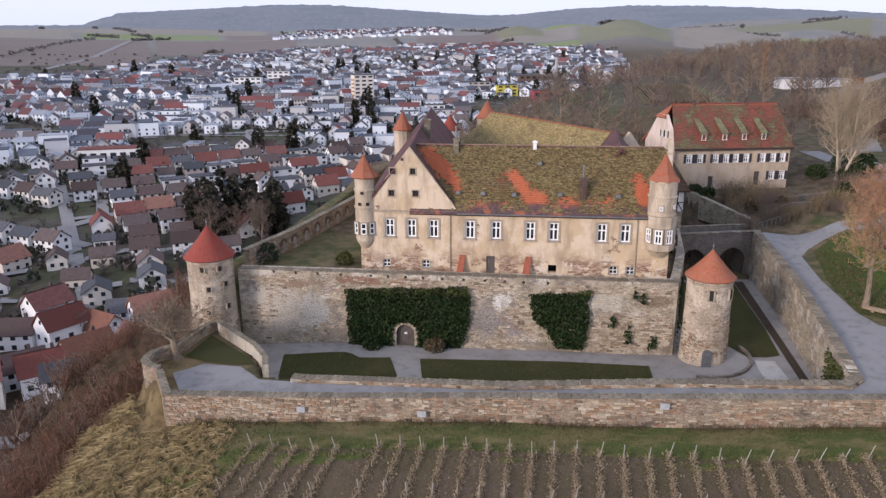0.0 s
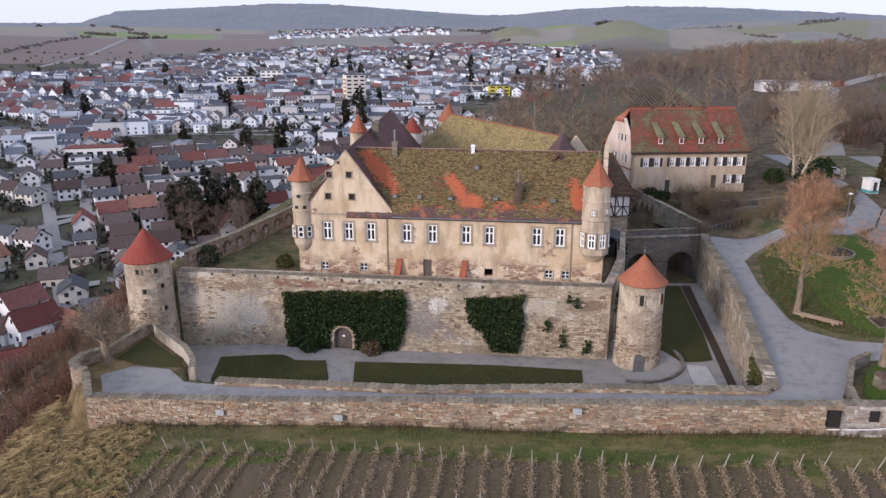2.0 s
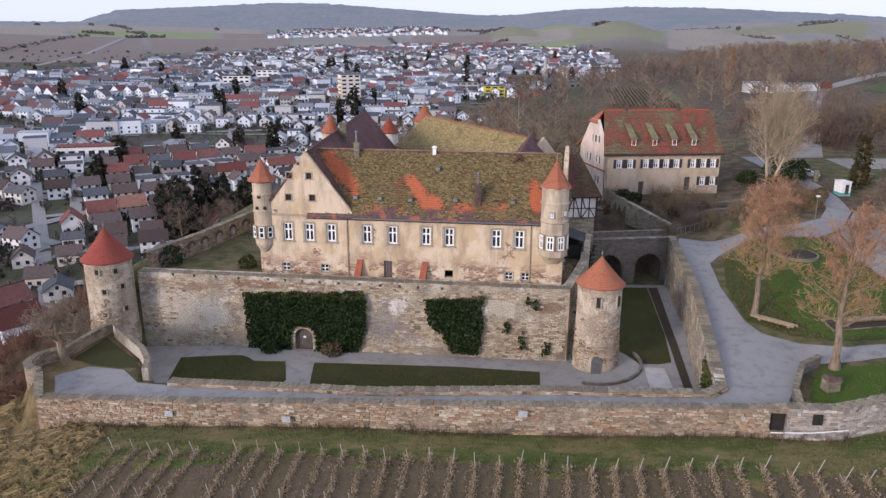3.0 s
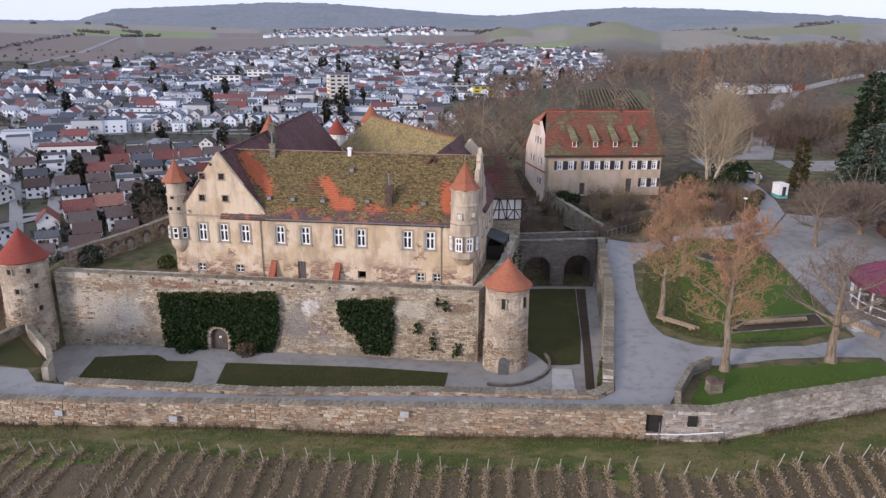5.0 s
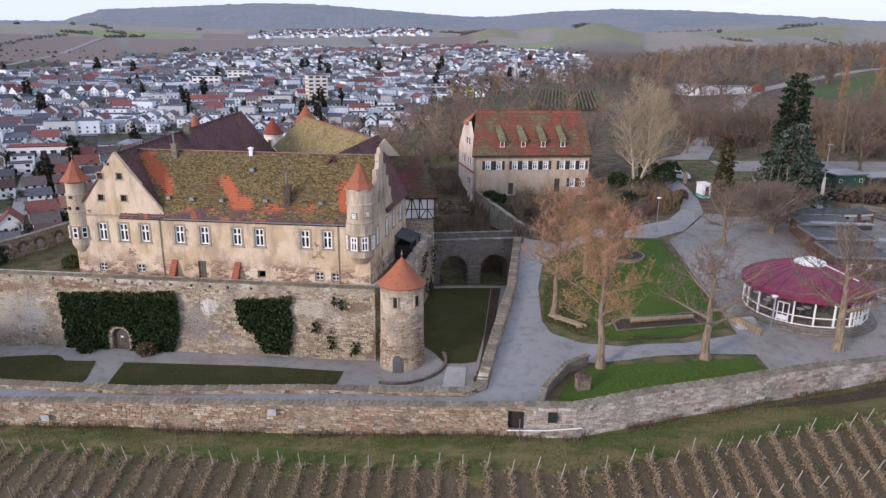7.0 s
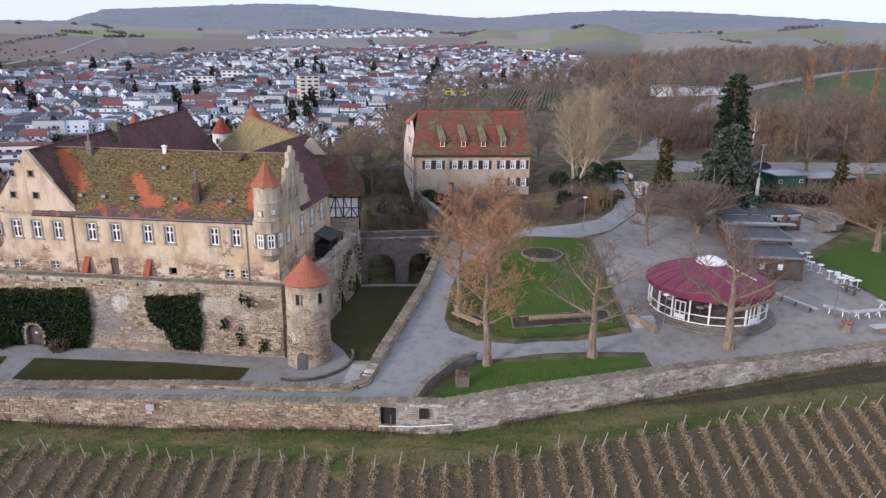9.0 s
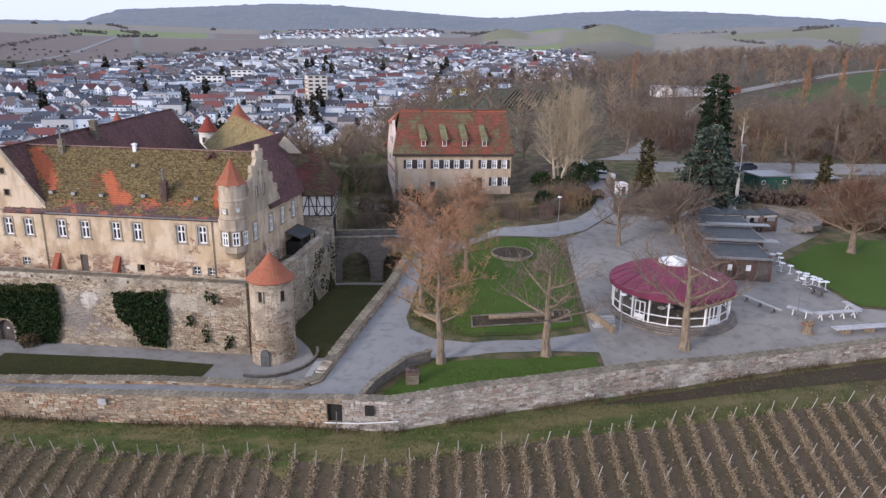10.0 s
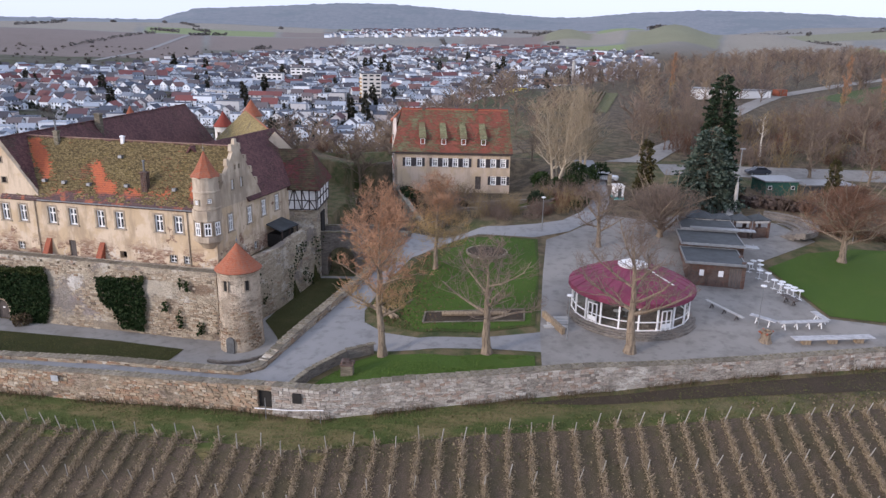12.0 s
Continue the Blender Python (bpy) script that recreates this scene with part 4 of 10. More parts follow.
# the outer wall, with a low door in it
DOOR0, DOOR1 = (37.6, 51.73), (38.9, 51.59)
seg_a = OUTER[:3] + [DOOR0]
seg_b = [DOOR1] + OUTER[3:]
g, pts_a = strip_wall(seg_a, 0.9, lambda x, y: vz(x, y) - 1.2, outer_top)
wall_outer = tagged(part("wall_outer", g, M["outer_stone"]), "long rubble stone retaining wall with red stones", "wall", kind="structure")
CAPS.append((wall_outer, pts_a, outer_top, 0.9, 5))
g, pts_b = strip_wall(seg_b, 0.9, lambda x, y: vz(x, y) - 1.2, outer_top)
wall_outer_b = tagged(part("wall_outer_2", g, M["outer_ash"]), "rubble stone retaining wall below the gravel terrace", "wall", kind="structure")
CAPS.append((wall_outer_b, pts_b, outer_top, 0.9, 6))
g, _ = strip_wall([DOOR0, DOOR1], 0.9, lambda x, y: -3.0, lambda x, y: -0.15)
tagged(part("wall_outer_4", g, M["outer_stone"]), "stone sill below the low wall door", "wall", kind="structure")
g, _ = strip_wall([DOOR0, DOOR1], 0.9, lambda x, y: 1.55, outer_top)
tagged(part("wall_outer_3", g, M["outer_stone"]), "stone lintel over the low wall door", "wall", kind="structure")
g, _ = strip_wall([(DOOR0[0], DOOR0[1] + 0.3), (DOOR1[0], DOOR1[1] + 0.3)], 0.1, lambda x, y: -1.6, lambda x, y: 1.7)
wd = tagged(part("door_wall", g, M["dark"]), "dark low door opening in the outer wall", "door", kind="structure")
# near-black panel on the wall paints the shade of a square hole
g = Geo()
g.box((41.2, 51.28, 1.2), (0.75, 0.12, 0.9), -0.03)
tagged(part("wall_niche", g, M["dark"]), "dark square niche in the outer wall", "niche", kind="structure")

# western end: corner, round bastion, wall up to the round tower
g, pts_c = strip_wall([(-28.6, 63.2), (-26.3, 58.9)], 0.7, -7.0, lambda x, y: -1.0)
wall_corner = tagged(part("wall_corner", g, M["outer_stone"]), "rubble stone corner of the outer wall", "wall", kind="structure")
CAPS.append((wall_corner, pts_c, lambda x, y: -1.0, 0.7, 7))
arc = [(-27.9 + 2.9 * math.cos(radians(a)), 66.0 + 2.9 * math.sin(radians(a))) for a in range(110, 265, 10)]
g, pts_d = strip_wall(arc, 0.75, -7.5, lambda x, y: -0.75, 1.0)
wall_bastion = tagged(part("wall_bastion", g, M["outer_stone"]), "round stone bastion with a parapet", "bastion", kind="structure")
CAPS.append((wall_bastion, pts_d, lambda x, y: -0.75, 0.75, 8))
g, pts_e = strip_wall([(-26.6, 76.6), (-27.9, 73.5), (-28.9, 68.7)], 0.6, -8.0, lambda x, y: -0.9)
wall_w = tagged(part("wall_west", g, M["outer_stone"]), "weathered stone parapet up to the round tower", "wall", kind="structure")
CAPS.append((wall_w, pts_e, lambda x, y: -0.9, 0.6, 9))
g, pts_f = strip_wall([(-17.7, 63.6), (-18.2, 65.6), (-19.9, 68.4), (-25.4, 74.6)], 0.6, -7.0, lambda x, y: -0.55)
wall_in = tagged(part("wall_bastion_inner", g, M["stone"]), "low stone wall round the bastion terrace", "wall", kind="structure")
CAPS.append((wall_in, pts_f, lambda x, y: -0.55, 0.55, 10))


def parapet_top(x, y):
    return rz1(x, y) + 0.42 + 0.35 * float(smooth(58, 64, y)) * float(smooth(30, 36, x))


g, pts_g = strip_wall([(-15.2, 61.7), (4.7, 58.5), (19.6, 57.3), (28.9, 56.2), (34.4, 55.7), (36.1, 56.9), (36.9, 60.7), (41.0, 79), (43.7, 97.2)], 0.95, -7.0, parapet_top)
wall_moat = tagged(part("wall_moat", g, M["stone"]), "stone moat wall with a low parapet beside the road", "wall", kind="structure")
CAPS.append((wall_moat, pts_g, parapet_top, 0.95, 11))

# terrace wall under the palace, with the arched gate
GATE = (4.95, 7.1, -6.5, -2.0)
holes = [GATE] + [(s, s + 0.28, 3.72 - 0.01 * s, 4.02 - 0.01 * s) for s in (-9.4, -6.8, -4.2, -1.5, 2.0, 4.0, 6.0, 8.0, 10.2, 12.6, 15.0, 17.2, 19.3, 22.0)]
bm = holed((cas(0, -2.25, 0), CU, CN), -13.6, 36.0, -8.0, 4.2, holes, 1.5)
wall_terrace = tagged(part("wall_terrace", bm, M["stone"]), "tall patched rubble wall below the palace terrace", "wall", kind="structure")
p0, p1 = cas(-13.6, -2.25, 0), cas(36.0, -2.25, 0)
CAPS.append((wall_terrace, [(p0.x, p0.y), (p1.x, p1.y)], lambda x, y: 4.2, 0.9, 12))
g, pts_h = strip_wall([(24.9, 73.5), (28.9, 84.0), (31.4, 95.0)], 1.0, -8.0, lambda x, y: 4.2 + 0.9 * float(smooth(80, 92, y)))
wall_te = tagged(part("wall_terrace_east", g, M["stone"]), "rubble wall of the terrace beside the moat", "wall", kind="structure")
# black panel behind the gate, coloured as the passage's shade
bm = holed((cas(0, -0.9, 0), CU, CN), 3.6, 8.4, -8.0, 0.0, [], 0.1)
tagged(part("wall_gate_passage", bm, M["dark"]), "black panel painted as the shade behind the gate", "wall", kind="structure")

# arched stone surround and door leaf of the gate
gate = thing("moat_gate", "arched stone gateway with a grey wooden door", "gate", cas(6.02, -2.3, -4.8))


def ring(c, r0, r1, th, a0, a1, n, up=Vector((0, 0, 1)), along=CU, inward=CN):
    g = Geo()
    for i in range(n):
        b0, b1 = a0 + (a1 - a0) * i / n, a0 + (a1 - a0) * (i + 1) / n - 0.03
        pts = []
        for dep in (0, th):
            for r, b in ((r0, b0), (r1, b0), (r1, b1), (r0, b1)):
                pts.append(c + along * (r * math.cos(b)) + up * (r * math.sin(b)) + inward * dep)
        g.add(pts, [(3, 2, 1, 0), (4, 5, 6, 7), (0, 1, 5, 4), (1, 2, 6, 5), (2, 3, 7, 6), (3, 0, 4, 7)])
    return g


def local(ob):
    """Moves a part built in world place under its parent without shifting it."""
    ob.matrix_parent_inverse = Matrix.Translation(-ob.parent.location)
    return ob


for k in range(9):
    local(part("arch_stone", ring(cas(6.02, -2.45, -2.95), 1.06, 1.62, 0.5, math.pi * k / 9, math.pi * (k + 1) / 9, 1), M["tower_stone"], gate))
for sx in (-1.33, 1.33):
    for k in range(4):
        g = Geo()
        g.box(cas(6.02 + sx, -2.2, -4.75 + 0.48 * k), (0.48 + 0.06 * (k % 2), 0.5, 0.45), -0.1115)
        local(part("jamb_stone", g, M["tower_stone"], gate))
g = Geo()
for k in range(7):
    s = 5.02 + 0.29 * k
    top = -2.95 + math.sqrt(max(0.05, 1.05 ** 2 - (s + 0.14 - 6.02) ** 2))
    c = cas(s + 0.14, -1.95, 0)
    g.box((c.x, c.y, (-5.0 + top) / 2), (0.27, 0.08, top + 5.0), -0.1115)
local(part("door_leaf", g, M["old_door"], gate, "grey weathered board door"))
g = Geo()
g.box(cas(6.02, -2.02, -3.1), (0.32, 0.05, 0.22), -0.1115)
local(part("notice", g, M["white"], gate, "small white notice"))


# ---- the palace ----
castle = thing("castle", "Renaissance palace of ochre plaster with mossy tiled roofs", "castle", cas(17, 0, 3.6))

W_MAIN = [(3.53, 4.57), (6.04, 7.09), (8.60, 9.65), (12.72, 13.80), (15.65, 16.75), (19.49, 20.55), (22.08, 23.18), (27.36, 28.46), (29.9, 31.02)]
W_LOW = [(3.16, 4.04, 4.3, 5.2), (7.76, 8.64, 4.3, 5.22), (28.86, 29.96, 4.24, 5.24), (30.73, 31.82, 4.22, 5.22)]
W_GAB = [(4.2, 4.85, 15.2, 15.85), (6.5, 7.1, 15.2, 15.9), (3.95, 4.7, 12.7, 13.4), (6.7, 7.45, 12.7, 13.45)]
front_holes = [(a, b, 7.95, 10.05) for a, b in W_MAIN] + W_LOW + [(15.15, 16.1, 3.9, 5.95), (22.15, 23.1, 4.2, 5.1)]
local(part("wall", holed((cas(0, 0, 0), CU, CN), 0.6, 35.3, 2.0, 11.0, front_holes, 0.7), M["plaster"], castle))
local(part("gable", holed((cas(0, 0.02, 0), CU, CN), 0.7, 11.7, 11.0, 18.3, W_GAB + [(5.45, 5.8, 16.7, 17.05)], 0.6,
                          clips=[((6.4, 18.25), (-7.2, 5.5)), ((6.4, 18.25), (7.2, 5.5))]), M["plaster"], castle))
g = Geo()
g.beam(cas(0.8, -0.08, 11.0), cas(11.8, -0.08, 11.0), 0.16, 0.2)
local(part("string_course", g, M["surround"], castle))
# near-black sheets behind the openings: the rooms' shade is their colour
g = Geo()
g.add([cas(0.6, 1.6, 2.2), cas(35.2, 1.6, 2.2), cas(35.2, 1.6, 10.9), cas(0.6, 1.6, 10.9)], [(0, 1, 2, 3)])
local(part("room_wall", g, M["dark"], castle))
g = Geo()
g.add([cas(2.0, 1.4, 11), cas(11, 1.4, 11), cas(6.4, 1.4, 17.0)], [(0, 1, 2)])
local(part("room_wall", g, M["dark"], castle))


def window_meshes(w, h, bars, surround=0.2, mats=("surround", "frame"), deep=0.2):
    """Stone surround, white frame with bars, and panes, centred on the sill's middle, in the x-z plane; y points inward."""
    s, f, p = Geo(), Geo(), Geo()
    t = surround
    if t > 0:
        for x in (-w / 2 - t / 2, w / 2 + t / 2):
            s.box((x, 0.04, h / 2), (t, 0.2, h))
        s.box((0, 0.04, h + t / 2), (w + 2 * t, 0.2, t))
        s.box((0, 0.0, -t * 0.4), (w + 2 * t + 0.1, 0.3, t * 0.8))
    b = min(0.17, w * 0.16) if mats[1] != "frame_thin" else 0.08
    for x in (-w / 2 + b / 2, w / 2 - b / 2):
        f.box((x, deep, h / 2), (b, 0.1, h))
    for z in (b / 2, h - b / 2):
        f.box((0, deep, z), (w - 2 * b, 0.1, b))
    nx, zs = bars
    for i in range(1, nx):
        f.box((-w / 2 + w * i / nx, deep - 0.01, h / 2), (min(0.17, w * 0.15) if b > 0.09 else 0.08, 0.1, h - 2 * b))
    for z in zs:
        f.box((0, deep - 0.015, h * z), (w - 2 * b, 0.1, min(0.15, h * 0.1)))
    p.box((0, deep + 0.04, h / 2), (w - b, 0.02, h - b))
    return (s.mesh("surround", M[mats[0]]) if t > 0 else None, f.mesh("frame", M[mats[1]]), p.mesh("pane", M["glass"]))


def place_window(owner, meshes, m):
    """A window (its surround or frame) with its parts, under a house."""
    s, f, p = meshes
    main = new("window", s or f)
    main.parent = owner
    main.matrix_parent_inverse = Matrix.Translation(-owner.location)
    main.matrix_basis = m
    if s:
        new("frame", f).parent = main
    new("pane", p).parent = main
    return main


def face(origin, along, z):
    """A matrix whose x runs along a wall and whose y points into it."""
    a = Vector(along).normalized()
    n = Vector((-a.y, a.x, 0))
    m = Matrix((a, n, (0, 0, 1))).transposed().to_4x4()
    m.translation = Vector((origin[0], origin[1], z))
    return m


big = window_meshes(1.08, 2.1, (2, (0.62,)))
for a, b in W_MAIN:
    place_window(castle, big, face(cas((a + b) / 2, 0, 0), CU, 7.95))
low = window_meshes(0.9, 0.92, (2, (0.5,)), 0.07, ("surround", "frame_thin"))
for a, b, z0, z1 in W_LOW:
    place_window(castle, low, face(cas((a + b) / 2, 0, 0), CU, z0))
tiny = window_meshes(0.66, 0.68, (2, (0.5,)), 0.1, ("surround", "dark_trim"))
for a, b, z0, z1 in W_GAB:
    place_window(castle, tiny, face(cas((a + b) / 2, 0.02, 0), CU, z0))
g = Geo()
for k in range(5):
    c = cas(15.25 + 0.18 * k, 0.2, 4.9)
    g.box(c, (0.16, 0.08, 2.1), -0.1115)
local(part("door", g, M["old_door"], castle, "weathered brown board door"))
for s in (12.2, 19.7):
    g = Geo()
    g.add([cas(s - 0.45, -1.0, 3.9), cas(s + 0.35, -1.0, 3.9), cas(s + 0.35, 0, 3.9), cas(s - 0.45, 0, 3.9), cas(s - 0.1, -0.1, 6.0), cas(s + 0.55, -0.1, 6.0), cas(s + 0.55, 0, 6.0), cas(s - 0.1, 0, 6.0)],
          [(3, 2, 1, 0), (4, 5, 6, 7), (0, 1, 5, 4), (1, 2, 6, 5), (2, 3, 7, 6), (3, 0, 4, 7)])
    local(part("brick_buttress", g, M["red_board"], castle, "sloping red brick buttress"))
# downpipes and gutter
for s in (11.0, 26.0 + 5.7):
    g = Geo()
    g.beam(cas(s, -0.1, 3.8), cas(s, -0.1, 10.9), 0.1, n=6)
    local(part("downpipe", g, M["surround"], castle))
g = Geo()
g.beam(cas(11.8, -0.42, 10.9), cas(33.0, -0.42, 10.9), 0.15, 0.13)
local(part("gutter", g, M["zinc"], castle))


def slab(g, a, b, c, d, th=0.22):
    """A thick roof slope: a, b along the eave, c, d along the ridge."""
    a, b, c, d = (Vector(k) for k in (a, b, c, d))
    n = (b - a).cross(d - a).normalized()
    if n.z < 0:
        n = -n
    low = [p - n * th for p in (a, b, c, d)]
    return g.add([a, b, c, d, *low], [(0, 1, 2, 3), (7, 6, 5, 4), (0, 4, 5, 1), (1, 5, 6, 2), (2, 6, 7, 3), (3, 7, 4, 0)])


def ridge_caps(owner, a, b, mat, size=0.42):
    a, b = Vector(a), Vector(b)
    n = int((b - a).length / size)
    g = Geo()
    for i in range(n):
        p, q = a + (b - a) * (i / n), a + (b - a) * ((i + 0.95) / n)
        g.beam(p, q, 0.2, 0.14, 6)
    ob = local(part("ridge_tiles", g, mat, owner))
    return ob


def moss(owner, a, b, c, d, n, seed, mat, bare=()):
    """Moss cushions strewn over a roof slope; a, b along the eave, c, d along the ridge."""
    mr = random.Random(seed)
    a, b, c, d = (Vector(k) for k in (a, b, c, d))
    along = (b - a).normalized()
    up = (d - a).normalized()
    nrm = along.cross(up).normalized()
    if nrm.z < 0:
        nrm = -nrm
    g = Geo()
    for _ in range(n):
        u, v = mr.random(), mr.uniform(0.06, 0.99)
        p = (a + (b - a) * u) * (1 - v) + (d + (c - d) * u) * v
        if noise.noise(p * 0.55) + 0.5 * noise.noise(p * 1.7) + 0.7 * (v - 0.4) < mr.uniform(-0.4, 0.35):
            continue
        if any(math.hypot((p.x - px + (p.z - pz) * sh) / rx, (p.z - pz) / rz) < mr.uniform(0.7, 1.2) for px, pz, rx, rz, sh in bare):
            continue
        w, h = mr.uniform(0.09, 0.26), mr.uniform(0.06, 0.13)
        q = [p + along * (w * i) + up * (h * j) + nrm * 0.01 for i, j in ((-1, -0.7), (0.8, -1), (1, 0.6), (-0.7, 1))]
        g.add(q + [p + nrm * mr.uniform(0.05, 0.13)], [(0, 1, 4), (1, 2, 4), (2, 3, 4), (3, 0, 4)])
    tagged(local(part("moss", g, mat, owner, "olive-brown moss cushions")), kind="stuff")


PALACE_BARE = [(-1.0, 15.6, 1.5, 2.4, 0.9), (8.3, 13.6, 1.0, 1.8, 0.6), (9.7, 12.4, 1.6, 1.0, 0.2), (21.6, 12.9, 1.1, 2.2, 0.2)]
EZ, RZ = 10.9, 17.75
ES = 34.9
g = Geo()
slab(g, cas(6.4, -0.4, EZ - 0.1), cas(ES, -0.4, EZ - 0.1), cas(ES, 5.5, RZ), cas(6.4, 5.5, RZ))
local(part("roof", g, M["roof_mossy"], castle, "mossy old tile roof with bare red patches"))
moss(castle, cas(6.6, -0.4, EZ - 0.1), cas(ES, -0.4, EZ - 0.1), cas(ES, 5.5, RZ), cas(6.6, 5.5, RZ), 13000, 7, foliage("roof_moss", (0.07, 0.053, 0.025), (0.18, 0.137, 0.06), (0.29, 0.225, 0.11)), PALACE_BARE)
g = Geo()
slab(g, cas(ES, 11.4, EZ - 0.1), cas(6.4, 11.4, EZ - 0.1), cas(6.4, 5.5, RZ), cas(ES, 5.5, RZ))
local(part("roof", g, M["roof_dark"], castle))
ridge_caps(castle, cas(6.4, 5.5, RZ + 0.05), cas(ES, 5.5, RZ + 0.05), M["roof_ridge"])

# west wing, running back from its gable
WA, WD = Vector((-4.4, 79.15, 0)), Vector((0.034, 0.9994, 0))
WS = Vector((WD.y, -WD.x, 0))


def west(s, d, z):
    return WA + WS * s + WD * d + Vector((0, 0, z))


g = Geo()
slab(g, west(5.9, 0.12, EZ - 0.1), west(5.9, 48.5, EZ - 0.1), west(0, 48.5, RZ + 0.25), west(0, 0.12, RZ + 0.25))
local(part("roof", g, M["roof_dark"], castle, "dark weathered tile roof"))
g = Geo()
slab(g, west(-5.9, 48.5, EZ - 0.1), west(-5.9, 0.12, EZ - 0.1), west(0, 0.12, RZ + 0.25), west(0, 48.5, RZ + 0.25))
local(part("roof", g, M["roof_dark"], castle))
ridge_caps(castle, west(0, 0.1, RZ + 0.32), west(0, 48.5, RZ + 0.32), M["roof_dark"])
g = Geo()
for s0, s1, d0, d1 in ((-5.5, -4.9, 0.6, 48.2), (4.9, 5.5, 11, 48.2)):
    g.prism([tuple(west(s, d, 0).xy) for s, d in ((s0, d0), (s1, d0), (s1, d1), (s0, d1))], 1.5, EZ + 0.3)
g.add([west(-5.5, 48.2, 2), west(5.5, 48.2, 2), west(5.5, 48.2, EZ), west(0, 48.2, RZ), west(-5.5, 48.2, EZ),
       west(-5.5, 47.6, 2), west(5.5, 47.6, 2), west(5.5, 47.6, EZ), west(0, 47.6, RZ), west(-5.5, 47.6, EZ)],
      [(0, 1, 2, 3, 4), (9, 8, 7, 6, 5), (1, 6, 7, 2), (0, 4, 9, 5), (2, 7, 8, 3), (3, 8, 9, 4)])
local(part("wall", g, M["plaster_plain"], castle))

# east side: facade beside the moat, stepped gable over the south wing's end, dark roof behind
EA, ED = cas(35.3, 0, 0), (Vector((27.6, 93.0, 0)) - cas(35.3, 0, 0)).normalized()
EN = Vector((-ED.y, ED.x, 0))


def east(d, inn, z):
    return EA + ED * d + EN * inn + Vector((0, 0, z))


e_holes = [(2.6, 3.5, 7.9, 10.0), (6.8, 7.7, 7.9, 10.0), (10.2, 11.1, 8.1, 10.1), (13.6, 14.5, 8.1, 10.1), (5.0, 5.8, 4.2, 5.2), (8.0, 8.8, 4.2, 5.2)]
bm = holed((EA, ED, EN), 0, 17.4, 1.0, 11.0, e_holes, 0.7)
local(part("wall", bm, M["plaster"], castle))
gw = [(3.7, 4.3, 12.8, 14.0), (5.6, 6.2, 12.8, 14.0), (4.5, 4.9, 15.1, 15.7), (5.4, 5.8, 15.1, 15.7)]
bm = holed((EA, ED, EN), 0.2, 10.6, 11.0, 18.6, gw, 0.5, clips=[((5.2, 18.3), (-7.4, 5.4)), ((5.2, 18.3), (7.4, 5.4))])
local(part("gable", bm, M["plaster_plain"], castle, "weathered pale stepped gable"))
for k in range(4):
    for sgn in (-1, 1):
        g = Geo()
        g.box(east(5.2 + sgn * (0.75 + k * 1.15), 0.25, 17.75 - k * 1.58), (0.5, 0.52, 0.8), math.atan2(ED.y, ED.x), 0.8)
        local(part("gable_step", g, M["plaster_plain"], castle))
g = Geo()
g.box(east(5.2, 0.25, 18.3), (0.6, 0.52, 0.9), math.atan2(ED.y, ED.x), 0.7)
local(part("gable_step", g, M["plaster_plain"], castle))
ewin = window_meshes(0.9, 2.05, (2, (0.6,)), deep=0.04)
for a, b, z0, z1 in e_holes[:4]:
    place_window(castle, ewin, face(east((a + b) / 2, 0, 0), ED, z0))
for a, b, z0, z1 in e_holes[4:]:
    place_window(castle, low, face(east((a + b) / 2, 0, 0), ED, z0))
gwm = window_meshes(0.58, 1.25, (2, (0.6,)), 0.08)
for a, b, z0, z1 in gw[:2]:
    place_window(castle, gwm, face(east((a + b) / 2, 0, 0), ED, z0))
# sheet coloured as unlit rooms behind the east windows
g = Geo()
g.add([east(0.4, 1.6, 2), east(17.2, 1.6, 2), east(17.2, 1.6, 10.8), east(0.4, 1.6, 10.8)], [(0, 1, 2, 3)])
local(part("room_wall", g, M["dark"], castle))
g = Geo()
slab(g, east(7.0, -0.4, EZ - 0.1), east(25.5, -0.4, EZ - 0.1), east(24.0, 5.6, 17.7), east(4.0, 5.6, 17.7))
local(part("roof", g, M["roof_dark"], castle, "steep dark plum-brown tile roof"))
g = Geo()
slab(g, east(25.5, 11.4, EZ - 0.1), east(5.0, 11.4, EZ - 0.1), east(4.0, 5.6, 17.7), east(24.0, 5.6, 17.7))
slab(g, east(25.5, -0.4, EZ - 0.1), east(25.5, 11.4, EZ - 0.1), east(24.0, 5.62, 17.68), east(24.0, 5.58, 17.68))
local(part("roof", g, M["roof_dark"], castle))
g = Geo()
g.prism([tuple(east(d, i, 0).xy) for d, i in ((24.6, 0.5), (25.2, 0.5), (25.2, 11), (24.6, 11))], 2.0, 11.0)
local(part("wall", g, M["plaster"], castle))

# gatehouse of half-timber
GF, GR = Vector((27.4, 93.1, 0)), Vector((31.3, 93.4, 0))
GU = (GR - GF).normalized()
GN = Vector((-GU.y, GU.x, 0))
gatehouse = thing("gatehouse", "half-timbered gatehouse on a stone base", "gatehouse", GF + Vector((2, 0, 3.6)))


def gh(s, d, z):
    return GF + GU * s + GN * d + Vector((0, 0, z))


